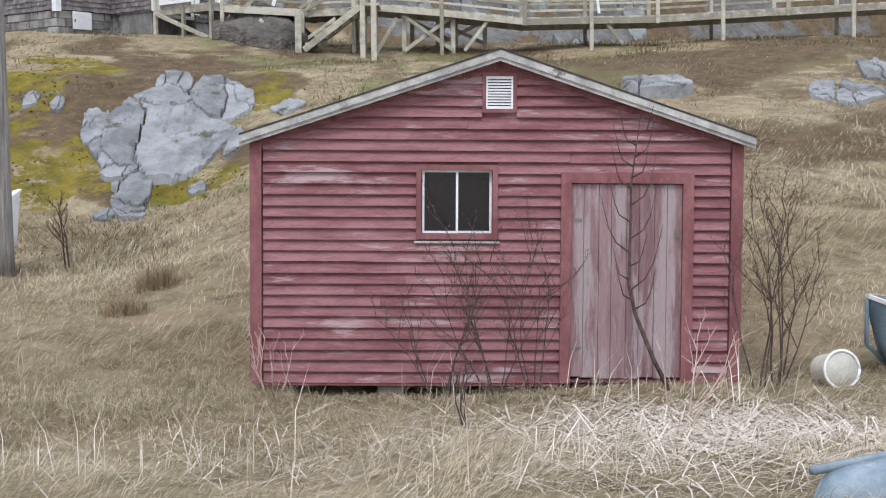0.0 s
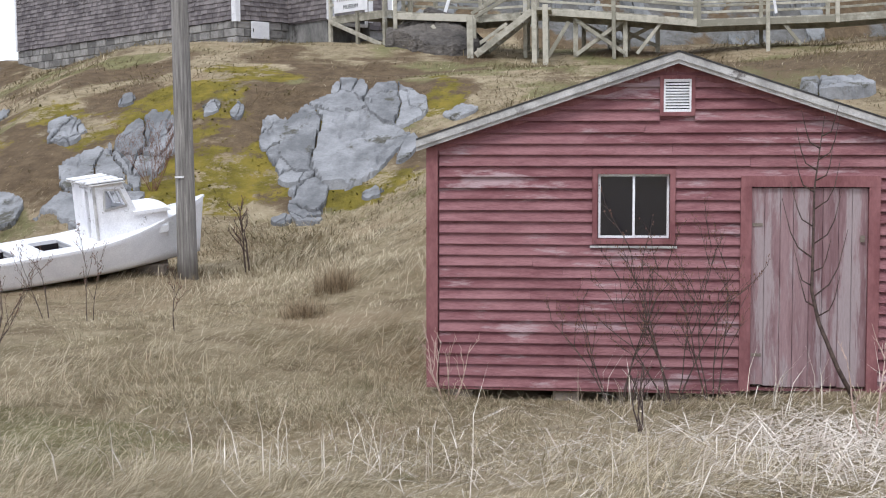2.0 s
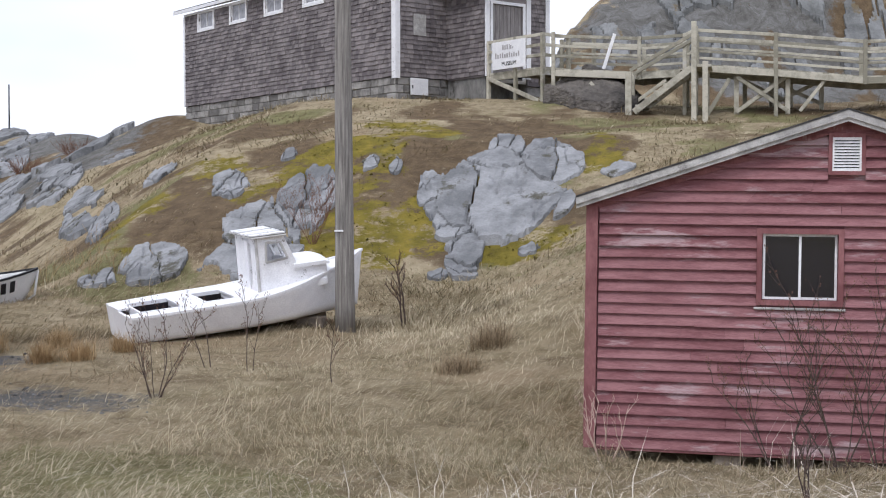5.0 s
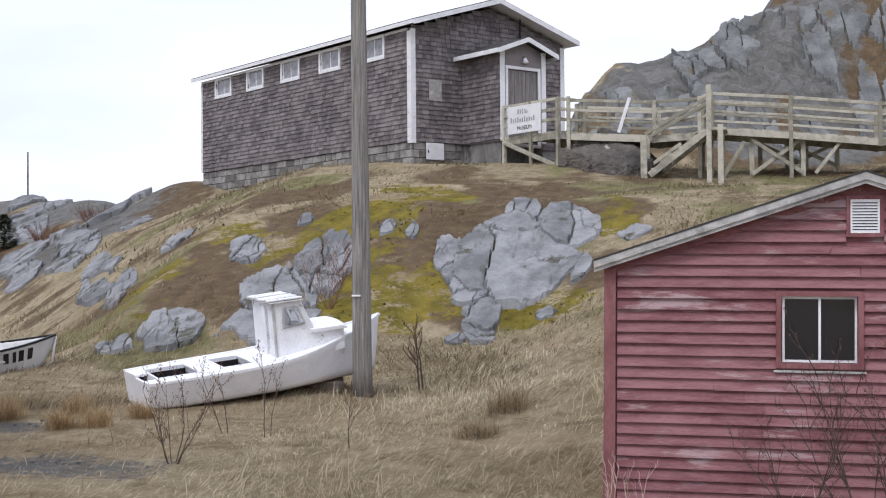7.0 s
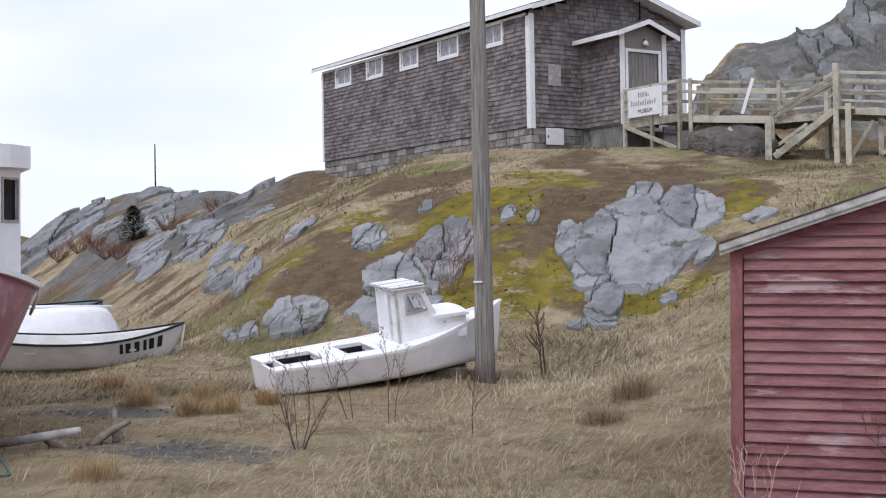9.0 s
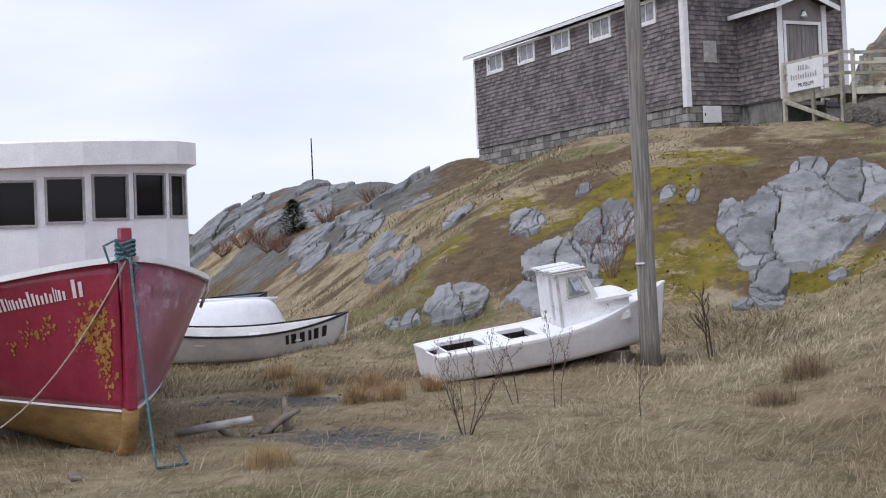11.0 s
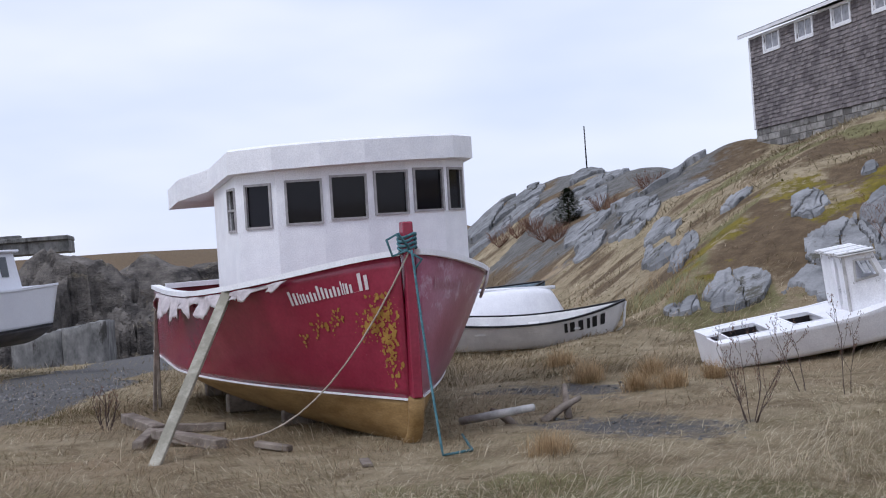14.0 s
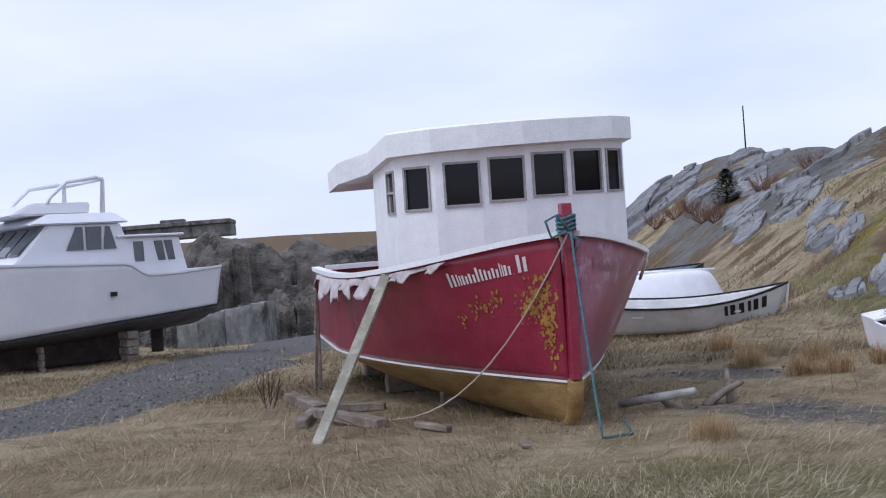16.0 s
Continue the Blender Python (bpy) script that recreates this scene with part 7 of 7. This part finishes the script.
for k in range(9):
    bare_shrub(-13.9 + 0.42 * k % 3.1 - 1.2, 23.4 + 0.31 * k % 1.6, 0.6, 5, 0.5, 30 + k, TUSSOCK, buds=False, label="pale dry brush behind the dory", thick=0.005, twigs=6.4)
for k, (x, y) in enumerate(((-37.0, 56.5), (-38.6, 57.5), (-40.2, 58.2), (-31.0, 49.0), (-29.5, 50.5), (-27.5, 51.0), (-33.5, 52.0))):
    bare_shrub(x, y, 0.85, 30, 1.3, 50 + k, BUD, buds=False, twigs=6.4, label="low russet thicket on the slope", thick=0.014)


# ---- fir and mast on the knoll ----
def build_fir(x, y, h):
    t = thing("fir_tree", "small dark fir on the rocky slope", "tree", pose(x, y, gz(x, y) - 0.05))
    rs = random.Random(5)
    tube("trunk", [(0, 0, 0), (0.02, 0, h * 0.5), (0, 0, h)], [0.06, 0.04, 0.01], BARK, t)
    verts, faces = [], []
    for k in range(2300):
        z = h * rs.random() ** 1.1
        r = 0.60 * h * (1 - z / h) ** 0.55 * (0.75 + 0.4 * rs.random())
        a = rs.uniform(0, 2 * math.pi)
        q = r * rs.uniform(0.3, 1.0)
        c = Vector((q * math.cos(a), q * math.sin(a), z - 0.15 * q + 0.05))
        d = Vector((math.cos(a + rs.uniform(-0.6, 0.6)), math.sin(a + rs.uniform(-0.6, 0.6)), rs.uniform(-0.3, 0.5))) * rs.uniform(0.08, 0.18)
        w = d.cross(Vector((0, 0, 1))).normalized() * 0.05
        o = len(verts)
        verts += [tuple(c - w), tuple(c + w), tuple(c + d)]
        faces.append((o, o + 1, o + 2))
    raw("crown", verts, faces, NEEDLE, t, "dense dark needles")


build_fir(-33.2, 53.7, 1.5)
mast = thing("hilltop_pole", "thin bare pole standing on the knoll", "pole", pose(-40.9, 68.6, gz(-40.9, 68.6) - 0.1))
tube("shaft", [(0, 0, 0), (0, 0, 2.8)], [0.05, 0.04], BLACK_PAINT, mast)


# ---- grass ----
def blades(name, x, y, length, width, lean, azimuth, mat, label, category, parent=None):
    """Bent grass blades, two segments each, in one mesh."""
    n = len(x)
    z = height(x, y) - 0.01
    dx, dy = np.cos(azimuth), np.sin(azimuth)
    sx, sy = -dy * width / 2, dx * width / 2
    l1, l2 = length * 0.5, length * 0.5
    le2 = np.minimum(lean + 0.5, 1.75)
    mx, my, mz = x + dx * l1 * np.sin(lean), y + dy * l1 * np.sin(lean), z + l1 * np.cos(lean)
    ex, ey, ez = mx + dx * l2 * np.sin(le2), my + dy * l2 * np.sin(le2), mz + l2 * np.cos(le2)
    ez = np.maximum(ez, height(ex, ey) + 0.005)
    co = np.stack([x - sx, y - sy, z, x + sx, y + sy, z, mx - sx * 0.8, my - sy * 0.8, mz, mx + sx * 0.8, my + sy * 0.8, mz, ex, ey, ez], 1).reshape(-1, 3)
    o = (np.arange(n) * 5)[:, None]
    tri = (o + np.array([0, 1, 3, 0, 3, 2, 2, 3, 4])[None]).reshape(-1)
    me = bpy.data.meshes.new(name)
    me.vertices.add(5 * n)
    me.vertices.foreach_set("co", co.ravel().astype(np.float32))
    me.loops.add(len(tri))
    me.loops.foreach_set("vertex_index", tri.astype(np.int32))
    me.polygons.add(len(tri) // 3)
    me.polygons.foreach_set("loop_start", np.arange(0, len(tri), 3, dtype=np.int32))
    me.update(calc_edges=True)
    me.materials.append(mat)
    ob = new(name, me)
    if parent is not None:
        ob.parent = parent
        return tagged(ob, label)
    return tagged(ob, label, category, kind="stuff")


rng = np.random.RandomState(77)


def fan(n, r0, r1, a0=-21, a1=68, power=1.0):
    """Places spread over a sector of the plan, thinning with distance."""
    r = r0 + (r1 - r0) * rng.rand(n) ** power
    a = np.radians(a0 + (a1 - a0) * rng.rand(n))
    return -0.5 - r * np.sin(a), 0.6 + r * np.cos(a)


def off_rock(x, y):
    keep = np.ones(len(x), bool)
    for ox, oy, w, d, c, s in OUTCROPS:
        u, v = (x - ox) * c + (y - oy) * s, -(x - ox) * s + (y - oy) * c
        keep &= (u / w) ** 2 + (v / d) ** 2 > 0.72
    return keep


def off_things(x, y):
    shed = (x > -2.1) & (x < 2.6) & (y > 13.05) & (y < 18.6)
    u, v = -(x + 10.75) * 0.779 + (y - 38.72) * 0.627, (x + 10.75) * 0.627 + (y - 38.72) * 0.779
    hall = (u > 0) & (u < 13) & (v > 0) & (v < 6)
    return ~shed & ~hall


def grow(name, n, r0, r1, ln, wd, le, mat, label, want, power=1.0, category="grass"):
    x, y = fan(n, r0, r1, power=power)
    keep = off_rock(x, y) & off_things(x, y) & (want(covers(x, y), x, y) > rng.rand(n))
    x, y = x[keep], y[keep]
    m = len(x)
    flow = 2.4 * fbm(x * 0.45, y * 0.45, 2, 2) + rng.normal(0, 0.65, m)
    tall = 0.75 + 0.6 * np.clip(fbm(x * 0.6 + 4, y * 0.6, 3, 5), -0.6, 1)
    r = np.hypot(x + 0.5, y - 0.6)
    return blades(name, x, y, rng.uniform(*ln, m) * tall, rng.uniform(*wd, m) * (0.6 + r / 22), np.clip(rng.normal(le, 0.28, m), 0.05, 1.45), flow, mat, label, category)


GREEN = material("fresh_green_grass", (0.16, 0.16, 0.07), (0.30, 0.275, 0.15), 2, 0.8, bump=0, by_island=0.7)
thin_leaf(GREEN)
plain = lambda c, x, y: np.clip(1.0 - 1.1 * c["gravel"] - 1.5 * c["moss"] - 0.9 * c["heath"] - 1.2 * c["rock"], 0.0, 1)
east = lambda x, y: step(-9.0, -5.5, x - 0.05 * (y - 12) + 1.2 * fbm(x * 0.5, y * 0.5, 2, 3))
grow("dry_grass", 300000, 6.5, 26, (0.14, 0.48), (0.0032, 0.0068), 1.18, STRAW, "matted dry straw-coloured grass", lambda c, x, y: plain(c, x, y) * (0.10 + 0.90 * east(x, y)))
grow("brown_grass", 330000, 6.5, 32, (0.10, 0.36), (0.0026, 0.005), 1.20, BROWN_STRAW, "damp brown trampled grass", lambda c, x, y: plain(c, x, y) * (1 - 0.85 * east(x, y)))
grow("hill_grass", 200000, 20, 62, (0.14, 0.36), (0.005, 0.010), 1.15, HILL_STRAW, "dry olive-brown grass on the hillside", plain, 1.3)
grow("dry_grass", 14000, 22, 50, (0.12, 0.30), (0.004, 0.008), 1.15, STRAW, "pale dry grass on the hillside", plain, 1.2)
grow("green_grass", 90000, 6.5, 20, (0.05, 0.14), (0.003, 0.006), 0.9, GREEN, "short green grass showing through the straw", lambda c, x, y: np.clip(c["green"] * 1.5 - 0.15, 0, 1))
grow("moss_cushions", 24000, 22, 40, (0.04, 0.10), (0.012, 0.03), 1.1, MOSS, "yellow-green moss cushions", lambda c, x, y: np.clip(c["moss"] * 2.0 - 0.35, 0, 1), category="moss")
grow("brown_heath", 50000, 22, 62, (0.06, 0.16), (0.006, 0.014), 1.25, HEATH, "brown heath and crowberry", lambda c, x, y: np.clip(c["heath"] * 1.6 - 0.35 - 1.4 * c["moss"], 0, 1), category="heath")


def patch(name, cx, cy, rx, ry, n, ln, wd, le, mat, label, spread=0.35, category="grass"):
    x, y = cx + rng.normal(0, rx, n), cy + rng.normal(0, ry, n)
    keep = off_things(x, y)
    x, y = x[keep], y[keep]
    m = len(x)
    return blades(name, x, y, rng.uniform(*ln, m), rng.uniform(*wd, m), np.clip(rng.normal(le, spread, m), 0.02, 1.5), rng.uniform(0, 2 * math.pi, m), mat, label, category)


# fallen bleached stalks before the shed, standing ones in the foreground
patch("fallen_stalks", 2.0, 10.6, 1.2, 0.9, 2200, (0.4, 1.1), (0.007, 0.012), 1.42, STALK, "heap of fallen bleached stalks", 0.10)
patch("fallen_stalks", -0.6, 9.8, 1.7, 0.8, 750, (0.3, 0.8), (0.004, 0.008), 1.42, STALK, "fallen bleached stalks in the foreground", 0.12)
for cx, cy, n, ln in ((-1.75, 9.6, 40, (0.35, 0.85)), (-0.55, 9.2, 34, (0.3, 0.7)), (-2.5, 9.1, 26, (0.3, 0.7)), (0.6, 9.5, 30, (0.3, 0.7)), (1.2, 12.4, 30, (0.3, 0.7)), (-3.6, 8.9, 16, (0.3, 0.6)), (-0.2, 12.6, 30, (0.3, 0.6)), (2.4, 12.3, 24, (0.4, 0.8))):
    patch("standing_stalks", cx, cy, 0.28, 0.25, n * 3 // 4, ln, (0.004, 0.008), 0.35, STALK, "pale dead stalks standing in the grass", 0.3)
# tussocks
for k, (cx, cy, r, h) in enumerate(((-10.5, 16.9, 0.20, 0.42), (-9.75, 17.4, 0.16, 0.35), (-8.85, 16.3, 0.16, 0.34), (-8.65, 17.1, 0.13, 0.3), (-3.86, 17.7, 0.22, 0.5), (-11.8, 18.3, 0.2, 0.35), (-9.3, 16.2, 0.15, 0.35), (-7.6, 11.4, 0.18, 0.32), (-4.0, 16.4, 0.2, 0.3))):
    t = patch("grass_tussock", cx, cy, r * 0.55, r * 0.55, 620, (h * 0.5, h * 1.15), (0.003, 0.007), 0.55, TUSSOCK if cx < -5 else BROWN_STRAW, "russet tussock of coarse grass" if cx < -5 else "brown tuft of dry scrub in the grass")


def build_gravel():
    """Loose stones where the turf is worn away, a squashed eight-sided lump each."""
    n = 26000
    x, y = fan(n, 9, 30, 14, 68)
    want = covers(x, y)["gravel"]
    keep = (want > 0.30 + 0.5 * rng.rand(n)) & off_things(x, y)
    x, y = x[keep], y[keep]
    m = len(x)
    r = 0.008 + 0.034 * rng.rand(m) ** 3
    z = height(x, y) + 0.2 * r
    turn = rng.uniform(0, 2 * math.pi, m)
    shape = np.array([(1, 0, 0), (0, 1, 0), (-1, 0, 0), (0, -1, 0), (0, 0, 0.7), (0, 0, -0.5)])
    co = np.empty((m, 6, 3))
    jit = rng.uniform(0.7, 1.3, (m, 6))
    for k, (a, b, c) in enumerate(shape):
        co[:, k, 0] = x + r * jit[:, k] * (a * np.cos(turn) - b * np.sin(turn))
        co[:, k, 1] = y + r * jit[:, k] * (a * np.sin(turn) + b * np.cos(turn)) * 0.8
        co[:, k, 2] = z + r * jit[:, k] * c
    tri = np.array([(0, 1, 4), (1, 2, 4), (2, 3, 4), (3, 0, 4), (1, 0, 5), (2, 1, 5), (3, 2, 5), (0, 3, 5)])
    faces = (np.arange(m)[:, None, None] * 6 + tri[None]).reshape(-1, 3)
    me = mesh_of("gravel_stones", co.reshape(-1, 3).tolist(), faces.tolist(), PEBBLE)
    tagged(new("gravel_stones", me), "loose grey gravel stones on bare ground", "gravel", kind="stuff")


build_gravel()
